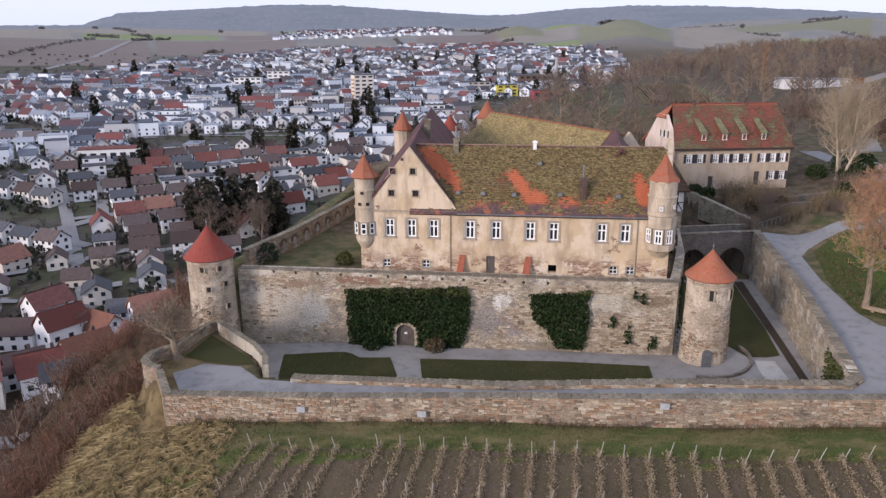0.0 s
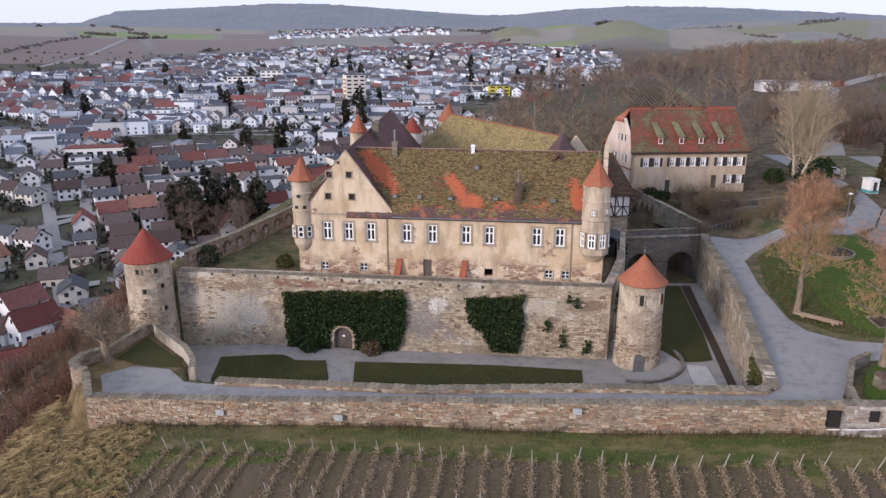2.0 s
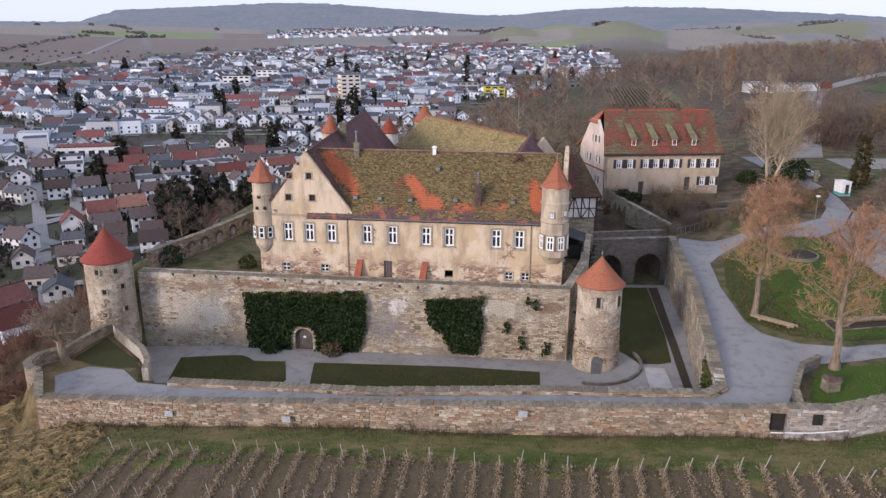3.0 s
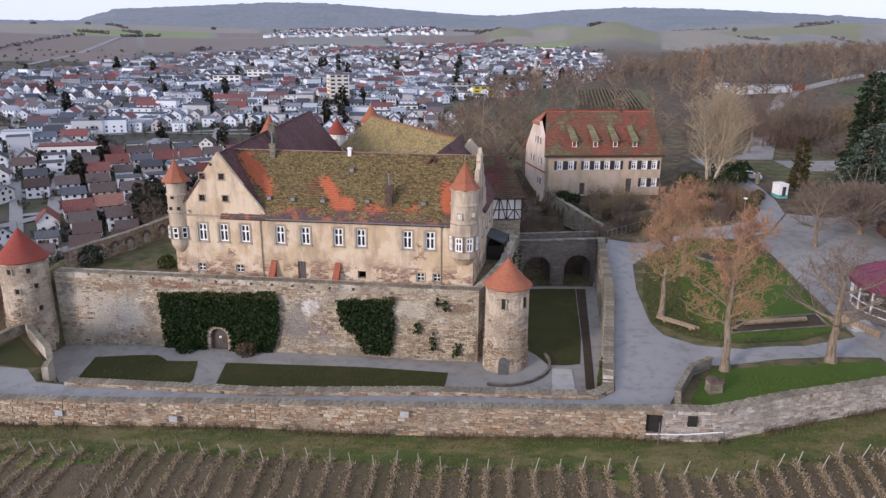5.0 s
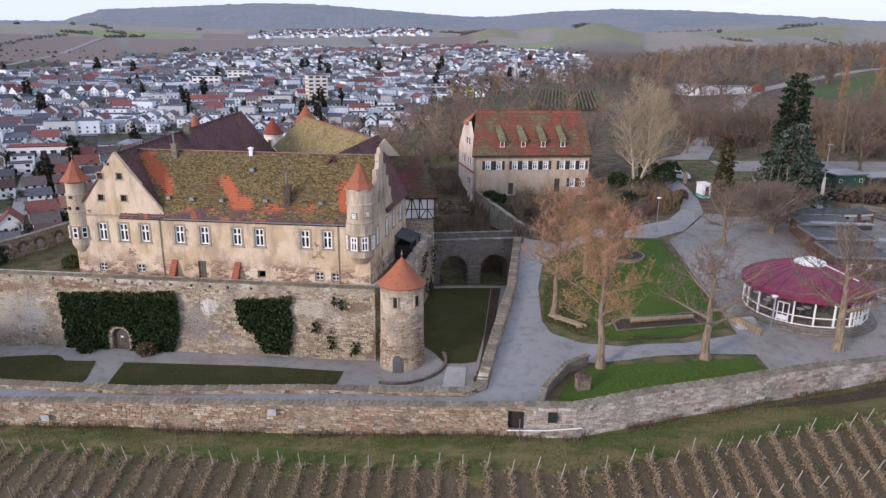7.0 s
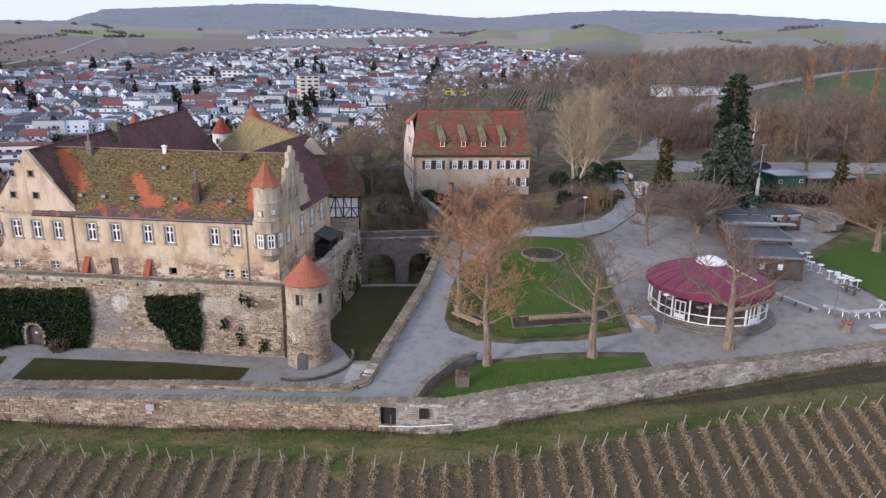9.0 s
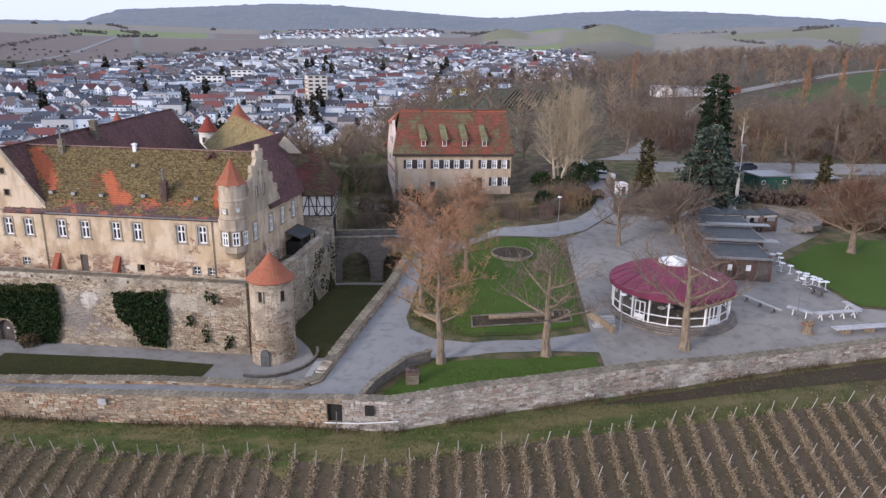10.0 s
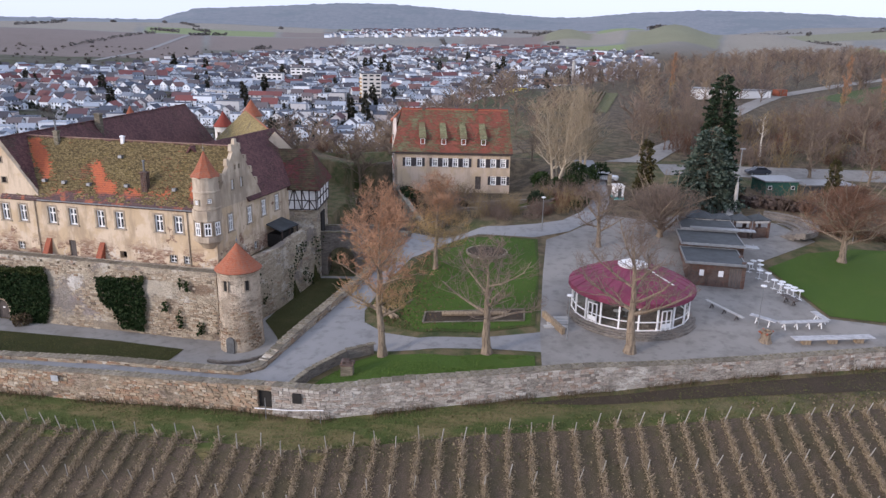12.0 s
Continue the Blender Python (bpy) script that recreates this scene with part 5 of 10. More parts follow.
g = Geo()
g.prism([tuple(gh(s, d, 0).xy) for s, d in ((-0.2, 0), (3.9, 0), (3.9, 8.5), (-0.2, 8.5))], -6.0, 7.3)
local(part("base", g, M["stone"], gatehouse, "rough stone base"))
g = Geo()
g.prism([tuple(gh(s, d, 0).xy) for s, d in ((-0.2, -0.15), (4.1, -0.15), (4.1, 8.7), (-0.2, 8.7))], 7.3, 10.6)
local(part("infill", g, M["white_plaster"], gatehouse, "white plaster panels"))
lines = []
for z in (7.4, 8.7, 10.45):
    lines.append(((-0.2, z), (4.1, z)))
for s in (-0.1, 0.95, 2.0, 3.05, 4.0):
    lines.append(((s, 7.4), (s, 10.45)))
lines += [((0.0, 7.4), (0.9, 10.4)), ((1.9, 7.4), (1.0, 10.4)), ((2.1, 7.4), (2.9, 8.7)), ((3.9, 7.4), (3.1, 8.7)), ((2.0, 10.4), (2.5, 8.7))]
for (s0, z0), (s1, z1) in lines:
    g = Geo()
    g.beam(gh(s0, -0.17, z0), gh(s1, -0.17, z1), 0.2, 0.1) if z0 == z1 else g.beam(gh(s0, -0.17, z0), gh(s1, -0.17, z1), 0.16, 0.12)
    local(part("timber", g, M["dark_trim"], gatehouse))
for d0, z0, d1, z1 in ((0, 7.4, 8.6, 7.4), (0, 10.45, 8.6, 10.45), (0, 8.8, 8.6, 8.8), (0.1, 7.4, 0.1, 10.4), (2.2, 7.4, 2.2, 10.4), (4.4, 7.4, 4.4, 10.4), (6.5, 7.4, 6.5, 10.4), (8.5, 7.4, 8.5, 10.4)):
    g = Geo()
    g.beam(gh(4.12, d0, z0), gh(4.12, d1, z1), 0.16, 0.16)
    local(part("timber", g, M["dark_trim"], gatehouse))
g = Geo()
slab(g, gh(-2.5, -0.7, 10.3), gh(4.6, -0.7, 10.3), gh(2.6, 4.3, 15.2), gh(-2.5, 4.3, 15.2))
slab(g, gh(4.6, -0.7, 10.3), gh(4.6, 9.3, 10.3), gh(2.6, 4.32, 15.2), gh(2.6, 4.28, 15.2))
slab(g, gh(4.6, 9.3, 10.3), gh(-2.5, 9.3, 10.3), gh(-2.5, 4.3, 15.2), gh(2.6, 4.3, 15.2))
local(part("roof", g, M["roof_gate"], gatehouse, "red and mossy hipped tile roof"))
# near-black slab on the base: the gateway's shade is painted
g = Geo()
g.prism([tuple(gh(s, d, 0).xy) for s, d in ((3.75, 3.0), (4.05, 3.0), (4.05, 5.6), (3.75, 5.6))], 3.0, 6.2)
local(part("gateway", g, M["dark"], gatehouse, "dark gateway"))
# lean-to roof over the terrace stairs
leanto = thing("lean_to", "dark lean-to shed on the terrace wall", "shed", (28.0, 88.5, 4.0))
g = Geo()
slab(g, (26.6, 90.9, 7.0), (29.7, 90.4, 6.0), (28.6, 86.2, 6.0), (25.7, 86.9, 7.0), 0.12)
local(part("roof", g, M["dark_roofing"], leanto))
for x, y in ((29.5, 90.2), (28.6, 86.5), (29.0, 88.4)):
    g = Geo()
    g.beam((x, y, 3.6), (x, y, 6.1), 0.16)
    local(part("post", g, M["dark_trim"], leanto))
# near-black block filling the shed's depth
g = Geo()
g.prism([(26.9, 90.8), (28.9, 90.5), (28.2, 86.6), (26.0, 87.0)], 3.6, 5.4)
local(part("back_wall", g, M["dark"], leanto))


# ---- turrets, chimneys, dormers ----
def cone_roof(g, x, y, r, z0, z1, n, flare=0.12):
    return g.lathe(x, y, [(r, z0 - 0.1), (r + flare, z0), (r * 0.78, z0 + (z1 - z0) * 0.2), (r * 0.42, z0 + (z1 - z0) * 0.56), (0.04, z1)], n)


def finial(g, x, y, z, h=0.9):
    g.lathe(x, y, [(0.05, z - 0.3), (0.05, z + 0.2), (0.14, z + 0.32), (0.05, z + 0.45), (0.03, z + h)], 8)


turret_spec = [
    ("turret", cas(34.2, 0.35, 0), 1.5, 14.9, 17.9, M["roof_cone"], True),
    ("turret", cas(1.15, 0.5, 0), 1.15, 14.7, 17.3, M["roof_cone"], False),
]
for name, c, r, zc, zt, rm, bay in turret_spec:
    g = Geo()
    g.lathe(c.x, c.y, [(0.3, 6.3), (r * 0.55, 6.5), (r * 0.9, 7.2), (r, 7.5), (r, 11.2), (r + 0.08, 11.25), (r + 0.08, 11.45), (r, 11.5), (r, 13.2), (r + 0.1, 13.25), (r + 0.1, 13.4), (r - 0.03, 13.45), (r - 0.03, zc), (r + 0.12, zc + 0.02), (r + 0.12, zc + 0.15)], 20)
    t_ob = local(part("turret", g, M["plaster_plain"], castle, "round corner turret of pale plaster", smooth=False))
    g = Geo()
    cone_roof(g, c.x, c.y, r + (0.12 if bay else 0.42), zc + 0.15, zt, 8)
    o = part("roof", g, rm, castle, "pointed red tile roof")
    local(o)
    g = Geo()
    finial(g, c.x, c.y, zt)
    local(part("finial", g, M["coping"], castle))
    if bay:
        # polygonal oriel below
        g = Geo()
        g.lathe(c.x, c.y - 0.15, [(r * 0.6, 6.9), (r * 1.0, 7.35), (r + 0.12, 7.4), (r + 0.12, 8.2)], 8, radians(22.5), radians(382.5))
        local(part("oriel_base", g, M["plaster_plain"], castle))
        g = Geo()
        g.lathe(c.x, c.y - 0.15, [(r + 0.1, 9.9), (r + 0.16, 10.0), (r + 0.16, 11.2)], 8, radians(22.5), radians(382.5))
        local(part("oriel_head", g, M["plaster_plain"], castle))
        ow = window_meshes(0.78, 1.55, (2, (0.6,)), 0.1, deep=0.0)
        for a in (-158, -112.5, -67.5, -22.5):
            a = radians(a)
            rr = (r + 0.14) * math.cos(radians(22.5))
            along = Vector((-math.sin(a), math.cos(a), 0))
            place_window(castle, ow, face((c.x + rr * math.cos(a), c.y - 0.15 + rr * math.sin(a)), along, 8.25))
    else:
        ow = window_meshes(0.6, 1.3, (1, (0.5,)), 0.1, deep=0.0)
        for a in (-140, -95, -50):
            a = radians(a)
            along = Vector((-math.sin(a), math.cos(a), 0))
            place_window(castle, ow, face((c.x + (r + 0.1) * math.cos(a), c.y + (r + 0.1) * math.sin(a)), along, 8.3))
tiny_flush = window_meshes(0.42, 0.5, (2, (0.5,)), 0.1, deep=0.0)
for z, a in ((12.4, -55), (12.2, -110)):
    c = cas(34.2, 0.35, 0)
    a = radians(a)
    place_window(castle, tiny_flush, face((c.x + 1.56 * math.cos(a), c.y + 1.56 * math.sin(a)), Vector((-math.sin(a), math.cos(a), 0)), z - 0.3))
c = cas(1.15, 0.5, 0)
# loopholes are near-black boxes, their shade in the colour
for z, a in ((13.1, -100), (11.8, -115), (11.8, -70)):
    a = radians(a)
    g = Geo()
    g.box((c.x + 1.13 * math.cos(a), c.y + 1.13 * math.sin(a), z), (0.35, 0.2, 0.35), a + math.pi / 2)
    local(part("loophole", g, M["dark"], castle))


def chimney(owner, x, y, z0, z1, w, mat, pot=False):
    g = Geo()
    g.box((x, y, (z0 + z1) / 2), (w, w * 0.8, z1 - z0), -0.11)
    g.box((x, y, z1 + 0.06), (w + 0.16, w * 0.8 + 0.16, 0.14), -0.11)
    g.box((x, y, z1 + 0.16), (w * 0.7, w * 0.55, 0.1), -0.11)
    ob = local(part("chimney", g, mat, owner))
    if pot:
        g = Geo()
        g.lathe(x, y, [(0.11, z1 + 0.1), (0.11, z1 + 1.3), (0.18, z1 + 1.35), (0.18, z1 + 1.5)], 8)
        local(part("flue", g, M["zinc"], owner, "metal flue"))
    return ob


c = cas(25.7, 1.3, 0)
chimney(castle, c.x, c.y, 12.0, 14.7, 0.78, M["brick"], True)
c = cas(11.2, 4.9, 0)
chimney(castle, c.x, c.y, 16.5, 18.5, 0.6, M["coping"], True)
c = cas(20.3, 5.3, 0)
chimney(castle, c.x, c.y, 17.2, 18.2, 0.4, M["white"])
c = west(0.9, 20, 0)
chimney(castle, c.x, c.y, 16.0, 19.0, 0.9, M["coping"])
# roof lights
for s, d in ((11.8, 1.35), (14.6, 1.3), (18.1, 1.25), (23.2, 1.35), (29.6, 1.3), (20.9, 3.9)):
    z = EZ - 0.1 + (d + 0.4) / 5.9 * (RZ - EZ + 0.1)
    g = Geo()
    g.box(cas(s, d - 0.1, z + 0.16), (0.5, 0.55, 0.34), -0.1115, 0.92)
    local(part("roof_light", g, M["zinc"], castle, "small zinc roof light"))

# ---- the wings and towers round the courtyard ----
back = thing("courtyard_wing", "rear castle wing with a yellow-green mossy roof", "castle wing", (15, 115, 3.6))
B0, B1 = Vector((7.0, 131.5, 0)), Vector((24.5, 97.5, 0))
BD = (B1 - B0).normalized()
BN = Vector((-BD.y, BD.x, 0))


def bk(d, i, z):
    return B0 + BD * d + BN * i + Vector((0, 0, z))


BL = (B1 - B0).length
g = Geo()
slab(g, bk(BL, -5.6, 11.6), bk(0, -5.6, 11.6), bk(2.2, 0, 17.0), bk(BL, 0, 17.0))
local(part("roof", g, M["roof_green"], back, "yellow-green mossy tile slope"))
moss(back, bk(BL, -5.6, 11.6), bk(0, -5.6, 11.6), bk(2.2, 0, 17.0), bk(BL, 0, 17.0), 9000, 8, foliage("yellow_moss", (0.20, 0.155, 0.065), (0.33, 0.265, 0.12), (0.45, 0.36, 0.185)))
g = Geo()
slab(g, bk(0, 5.6, 11.6), bk(BL, 5.6, 11.6), bk(BL, 0, 17.0), bk(2.2, 0, 17.0))
slab(g, bk(0, -5.6, 11.6), bk(0, 5.6, 11.6), bk(2.2, 0.02, 17.0), bk(2.2, -0.02, 17.0))
local(part("roof", g, M["roof_green"], back))
ridge_caps(back, bk(2.2, 0, 17.06), bk(BL, 0, 17.06), M["roof_cone"])
g = Geo()
g.prism([tuple(bk(d, i, 0).xy) for d, i in ((0.4, -5.1), (BL - 0.4, -5.1), (BL - 0.4, 5.1), (0.4, 5.1))], 2.0, 11.5)
local(part("wall", g, M["plaster_plain"], back))
bw = window_meshes(0.8, 1.4, (2, (0.6,)), 0.12)
for k in range(7):
    place_window(back, bw, face(bk(2.5 + 3.0 * k, -5.1, 0), BD * -1, 9.2) @ pose(0, 0, 0, 0, 0, 0))
g = Geo()
g.add([bk(BL - 0.2, -5.4, 11.6), bk(BL - 0.2, 5.4, 11.6), bk(BL - 0.2, 0, 17.5), bk(BL + 0.3, -5.4, 11.6), bk(BL + 0.3, 5.4, 11.6), bk(BL + 0.3, 0, 17.5)], [(0, 2, 1), (3, 4, 5), (0, 1, 4, 3), (1, 2, 5, 4), (2, 0, 3, 5)])
local(part("gable", g, M["plaster_plain"], back))


def round_tower(name, label, x, y, r, zb, zs, zt, wall_mat, roof_mat, over=0.22, n=28, batter=0.12):
    t = thing(name, label, "tower", (x, y, zb))
    g = Geo()
    g.lathe(x, y, [(r + batter + 0.05, zb - 1.5), (r + batter, zb + 0.4), (r, zb + 3.0), (r - 0.02, zs - 0.5), (r + 0.06, zs - 0.4), (r + 0.06, zs)], n)
    local(part("shaft", g, wall_mat, t))
    g = Geo()
    cone_roof(g, x, y, r + over, zs, zt, n, 0.06)
    local(part("roof", g, roof_mat, t, "conical tile roof"))
    g = Geo()
    finial(g, x, y, zt, 0.8)
    local(part("finial", g, M["zinc"], t))
    return t


def slit(t, x, y, r, a, z, w, h, mat="dark", frame=True):
    """A near-black box for the shade of a small opening in a round wall, with its stone frame."""
    a = radians(a)
    cx, cy = x + r * math.cos(a), y + r * math.sin(a)
    g = Geo()
    g.box((cx, cy, z), (w, 0.24, h), a + math.pi / 2)
    o = local(part("window", g, M[mat], t))
    if frame:
        g = Geo()
        for dx in (-w / 2 - 0.07, w / 2 + 0.07):
            g.box((cx - math.sin(a) * dx, cy + math.cos(a) * dx, z), (0.14, 0.34, h + 0.1), a + math.pi / 2)
        g.box((cx, cy, z - h / 2 - 0.07), (w + 0.3, 0.36, 0.12), a + math.pi / 2)
        f = local(part("window_frame", g, M["surround"], t))


TR = (27.95, 72.75)
tr = round_tower("round_tower", "round stone tower with a red conical roof in the moat", *TR, 2.38, mz1(*TR), 5.35, 8.25, M["tower_stone"], M["roof_cone"])
slit(tr, *TR, 2.36, -104, 3.85, 0.42, 1.1)
slit(tr, *TR, 2.36, -48, 3.85, 0.42, 1.1)
da = radians(-100)
dc, dt = Vector((TR[0] + 2.5 * math.cos(da), TR[1] + 2.5 * math.sin(da), mz1(*TR))), Vector((-math.sin(da), math.cos(da), 0))
dn = Vector((math.cos(da), math.sin(da), 0))
prof = [(-0.5, 0)] + [(0.5 * math.cos(radians(q)), 1.45 + 0.5 * math.sin(radians(q))) for q in range(180, -1, -20)] + [(0.5, 0)]
g = Geo()
npf = len(prof)
g.add([dc + dt * u + dn * o + Vector((0, 0, w)) for o in (0, 0.16) for u, w in prof], [tuple(range(npf)), tuple(range(2 * npf - 1, npf - 1, -1))] + [(i, npf + i, npf + (i + 1) % npf, (i + 1) % npf) for i in range(npf)])
local(part("door", g, M["zinc"], tr, "grey arched door"))
TL = (-27.3, 78.0)
tl = round_tower("round_tower", "round stone tower with a dark red conical roof at the bastion", *TL, 2.55, -3.5, 6.2, 9.7, M["tower_stone"], M["roof_cone_dark"], 0.25)
for a, z in ((-92, 5.2), (-50, 5.2), (-80, 2.9), (-38, 3.3), (-85, 0.2), (-35, 0.6)):
    slit(tl, *TL, 2.54, a, z, 0.42, 0.5)
t1 = round_tower("round_tower", "slim rear tower with an orange cone", 7.4, 134.0, 1.9, 3.0, 15.6, 18.7, M["plaster_plain"], M["roof_cone"], n=16)
t2 = round_tower("round_tower", "white round stair tower with a red cone", 0.6, 136.5, 1.75, 3.0, 13.1, 16.0, M["white_plaster"], M["roof_cone_dark"], n=16)
t3 = round_tower("round_tower", "rear turret with an orange cone beside the dark roof", -7.2, 116.0, 1.4, 3.0, 15.7, 18.6, M["plaster_plain"], M["roof_cone"], n=12)
for a, z in ((-100, 11.6), (-100, 8.8)):
    slit(t2, 0.6, 136.5, 1.74, a, z, 0.4, 0.9)

# arcaded curtain wall west of the palace
g, pts_k = strip_wall([(-14.2, 112), (-17.3, 101), (-20.6, 90.0), (-24.2, 81.2)], 0.8, -6.0, lambda x, y: 6.05, 1.0)
wall_cw = tagged(part("wall_curtain", g, M["outer_stone"]), "long reddish curtain wall with blind arches", "wall", kind="structure")
CAPS.append((wall_cw, pts_k, lambda x, y: 6.05, 0.8, 13))
for k in range(9):
    t = (k + 0.7) / 10
    x = -24.2 + t * 9.4
    y = float(np.interp(x, [-24.2, -20.6, -17.3, -14.2], [81.2, 90.0, 101, 112]))
    ang = math.atan2(10.5, 3.3)
    d = Vector((math.cos(ang), math.sin(ang), 0))
    nrm = Vector((d.y, -d.x, 0))
    g = ring(Vector((x, y, 4.75)) + nrm * 0.86, 0.5, 0.85, 0.22, 0, math.pi, 6, along=d, inward=nrm * -1)
    ob = part("blind_arch", g, M["brick"], wall_cw)
    g = Geo()
    g.box(Vector((x, y, 4.5)) + nrm * 0.82, (1.0, 0.06, 1.1), ang)
    part("niche", g, M["outer_ash"], wall_cw)

# the bridge over the moat
bridge = thing("stone_bridge", "dark stone bridge with two round arches over the moat", "bridge", (37.5, 96.5, -3.0))
BF0, BF1 = Vector((31.2, 95.4, 0)), Vector((44.2, 97.3, 0))
bu = (BF1 - BF0).normalized()
bn = Vector((-bu.y, bu.x, 0))
L = (BF1 - BF0).length
arches = [(3.0, 1.95, -0.6), (8.9, 1.95, -0.6)]


cols = sorted(set([0, L] + [c + r * math.cos(math.pi * k / 12) for c, r, z in arches for k in range(13)]))
for i0, face_d in ((0, 0.0), (1, 4.2)):
    low = [(0.0, -7.0)]
    for c, r, z in arches:
        low += [(c - r, -7.0)] + [(c - r * math.cos(math.pi * k / 12), z + r * math.sin(math.pi * k / 12)) for k in range(13)] + [(c + r, -7.0)]
    low.append((L, -7.0))
    outline = low + [(L, 3.55), (0.0, 3.55)]
    n_o = len(outline)
    g = Geo()
    d0, d1 = (0.0, 0.5) if i0 == 0 else (3.7, 4.2)
    g.add([BF0 + bu * u + bn * d + Vector((0, 0, w)) for d in (d0, d1) for u, w in outline],
          [tuple(range(n_o)), tuple(range(2 * n_o - 1, n_o - 1, -1))] + [(i, n_o + i, n_o + (i + 1) % n_o, (i + 1) % n_o) for i in range(n_o)])
    local(part("spandrel_wall", g, M["bridge_stone"], bridge))
g = Geo()
g.prism([tuple((BF0 + bu * s + bn * d).xy) for s, d in ((-0.3, 0.5), (L + 0.4, 0.5), (L + 0.4, 3.7), (-0.3, 3.7))], 1.7, 2.85)
local(part("deck", g, M["asphalt"], bridge, "pale asphalt deck"))
for s0, s1 in ((0, 1.05), (4.95, 6.95), (10.85, L)):
    g = Geo()
    g.prism([tuple((BF0 + bu * s + bn * d).xy) for s, d in ((s0, 0.2), (s1, 0.2), (s1, 4.0), (s0, 4.0))], -7.0, 1.8)
    local(part("pier", g, M["bridge_stone"], bridge))
g = Geo()
g.prism([tuple((BF0 + bu * s + bn * d).xy) for s, d in ((5.1, -0.5), (6.8, -0.5), (6.5, 0.1), (5.4, 0.1))], -7.0, -0.2)
local(part("cutwater", g, M["bridge_stone"], bridge))
for c, r, z in arches:
    for k in range(15):
        local(part("voussoir", ring(BF0 + bu * c + bn * -0.06 + Vector((0, 0, z)), r, r + 0.4, 0.3, math.pi * k / 15, math.pi * (k + 1) / 15, 1, along=bu, inward=bn), M["bridge_stone"], bridge))
for d in (-0.05, 3.75):
    n_c = 12
    for k in range(n_c):
        p = BF0 + bu * (L * (k + 0.5) / n_c) + bn * (d + 0.25) + Vector((0, 0, 3.6))
        g = Geo()
        g.box(p, (L / n_c - 0.03, 0.62, 0.14), math.atan2(bu.y, bu.x))
        local(part("coping_stone", g, M["coping"], bridge))


# ---- the long house beside the castle ----
house = thing("long_house", "long plastered house with a mossy red roof and dark shutters", "house", (47, 119, 6))
HO, HU = Vector((38.0, 118.9, 0)), Vector((0.9963, 0.0872, 0))
HN = Vector((-0.20, 0.98, 0))
HL, HD, HE, HR = 19.9, 11.0, 12.2, 18.75


def hs(s, d, z):
    return HO + HU * s + HN * d + Vector((0, 0, z))


up_s = [2.4, 4.3, 7.0, 8.8, 10.5, 12.3, 15.2, 17.0, 18.7]
lo_s = [17.1, 18.9]
holes = [(s - 0.45, s + 0.45, 9.5, 10.95) for s in up_s] + [(s - 0.45, s + 0.45, 6.5, 7.8) for s in lo_s] + [(14.0, 15.0, 5.6, 7.9), (6.0, 6.9, 5.2, 7.2)]
local(part("wall", holed((HO, HU, HN), 0, HL, 2.0, HE, holes, 0.5), M["house_plaster"], house))
g_holes = [(3.2, 3.9, 13.4, 14.5), (4.6, 5.3, 13.4, 14.5), (2.4, 3.3, 10.0, 11.3), (6.4, 7.3, 10.0, 11.3), (2.6, 3.3, 6.6, 7.8)]
gm = holed((HO, HN, HU), 0, HD, 2.0, HR, g_holes, 0.5, clips=[((HD / 2, HR - 0.1), (-(HR - HE), HD / 2)), ((HD / 2, HR - 0.1), (HR - HE, HD / 2)), ((HD / 2, HR - 1.6), (0, 1))])
local(part("gable", gm, M["gable_plaster"], house, "pale pinkish plastered gable"))
g = Geo()
g.prism([tuple(hs(s, d, 0).xy) for s, d in ((0.5, HD - 0.5), (HL, HD - 0.5), (HL, HD), (0.5, HD))], 2.0, HE)
g.prism([tuple(hs(s, d, 0).xy) for s, d in ((HL - 0.5, 0.5), (HL, 0.5), (HL, HD - 0.5), (HL - 0.5, HD - 0.5))], 2.0, HE)
g.add([hs(HL, 0, HE), hs(HL, HD, HE), hs(HL, HD / 2, HR - 0.1), hs(HL - 0.4, 0, HE), hs(HL - 0.4, HD, HE), hs(HL - 0.4, HD / 2, HR - 0.1)], [(0, 1, 2), (5, 4, 3), (0, 3, 4, 1), (1, 4, 5, 2), (2, 5, 3, 0)])
local(part("wall", g, M["house_plaster"], house))
# near-black sheets paint the unlit rooms of the house
g = Geo()
g.add([hs(0.6, 1.5, 3), hs(HL - 0.5, 1.5, 3), hs(HL - 0.5, 1.5, HE), hs(0.6, 1.5, HE)], [(0, 1, 2, 3)])
g.add([hs(1.5, 0.6, 3), hs(1.5, HD - 0.6, 3), hs(1.5, HD - 1, HE), hs(1.5, HD / 2, HR - 2), hs(1.5, 1.0, HE)], [(0, 1, 2, 3, 4)])
local(part("room_wall", g, M["dark"], house))
g = Geo()
slab(g, hs(-0.5, -0.6, HE - 0.3), hs(HL + 0.3, -0.6, HE - 0.3), hs(HL + 0.3, HD / 2, HR), hs(1.6, HD / 2, HR), 0.25)
local(part("roof", g, M["roof_house"], house, "red tile slope with grey-green moss"))
g = Geo()
slab(g, hs(HL + 0.3, HD + 0.6, HE - 0.3), hs(-0.5, HD + 0.6, HE - 0.3), hs(1.6, HD / 2, HR), hs(HL + 0.3, HD / 2, HR), 0.25)
slab(g, hs(-0.45, HD / 2 - 1.7, HR - 2.1), hs(-0.45, HD / 2 + 1.7, HR - 2.1), hs(1.6, HD / 2 + 0.02, HR), hs(1.6, HD / 2 - 0.02, HR), 0.2)
local(part("roof", g, M["roof_cone"], house))
ridge_caps(house, hs(1.6, HD / 2, HR + 0.05), hs(HL + 0.3, HD / 2, HR + 0.05), M["roof_cone_dark"])
g = Geo()
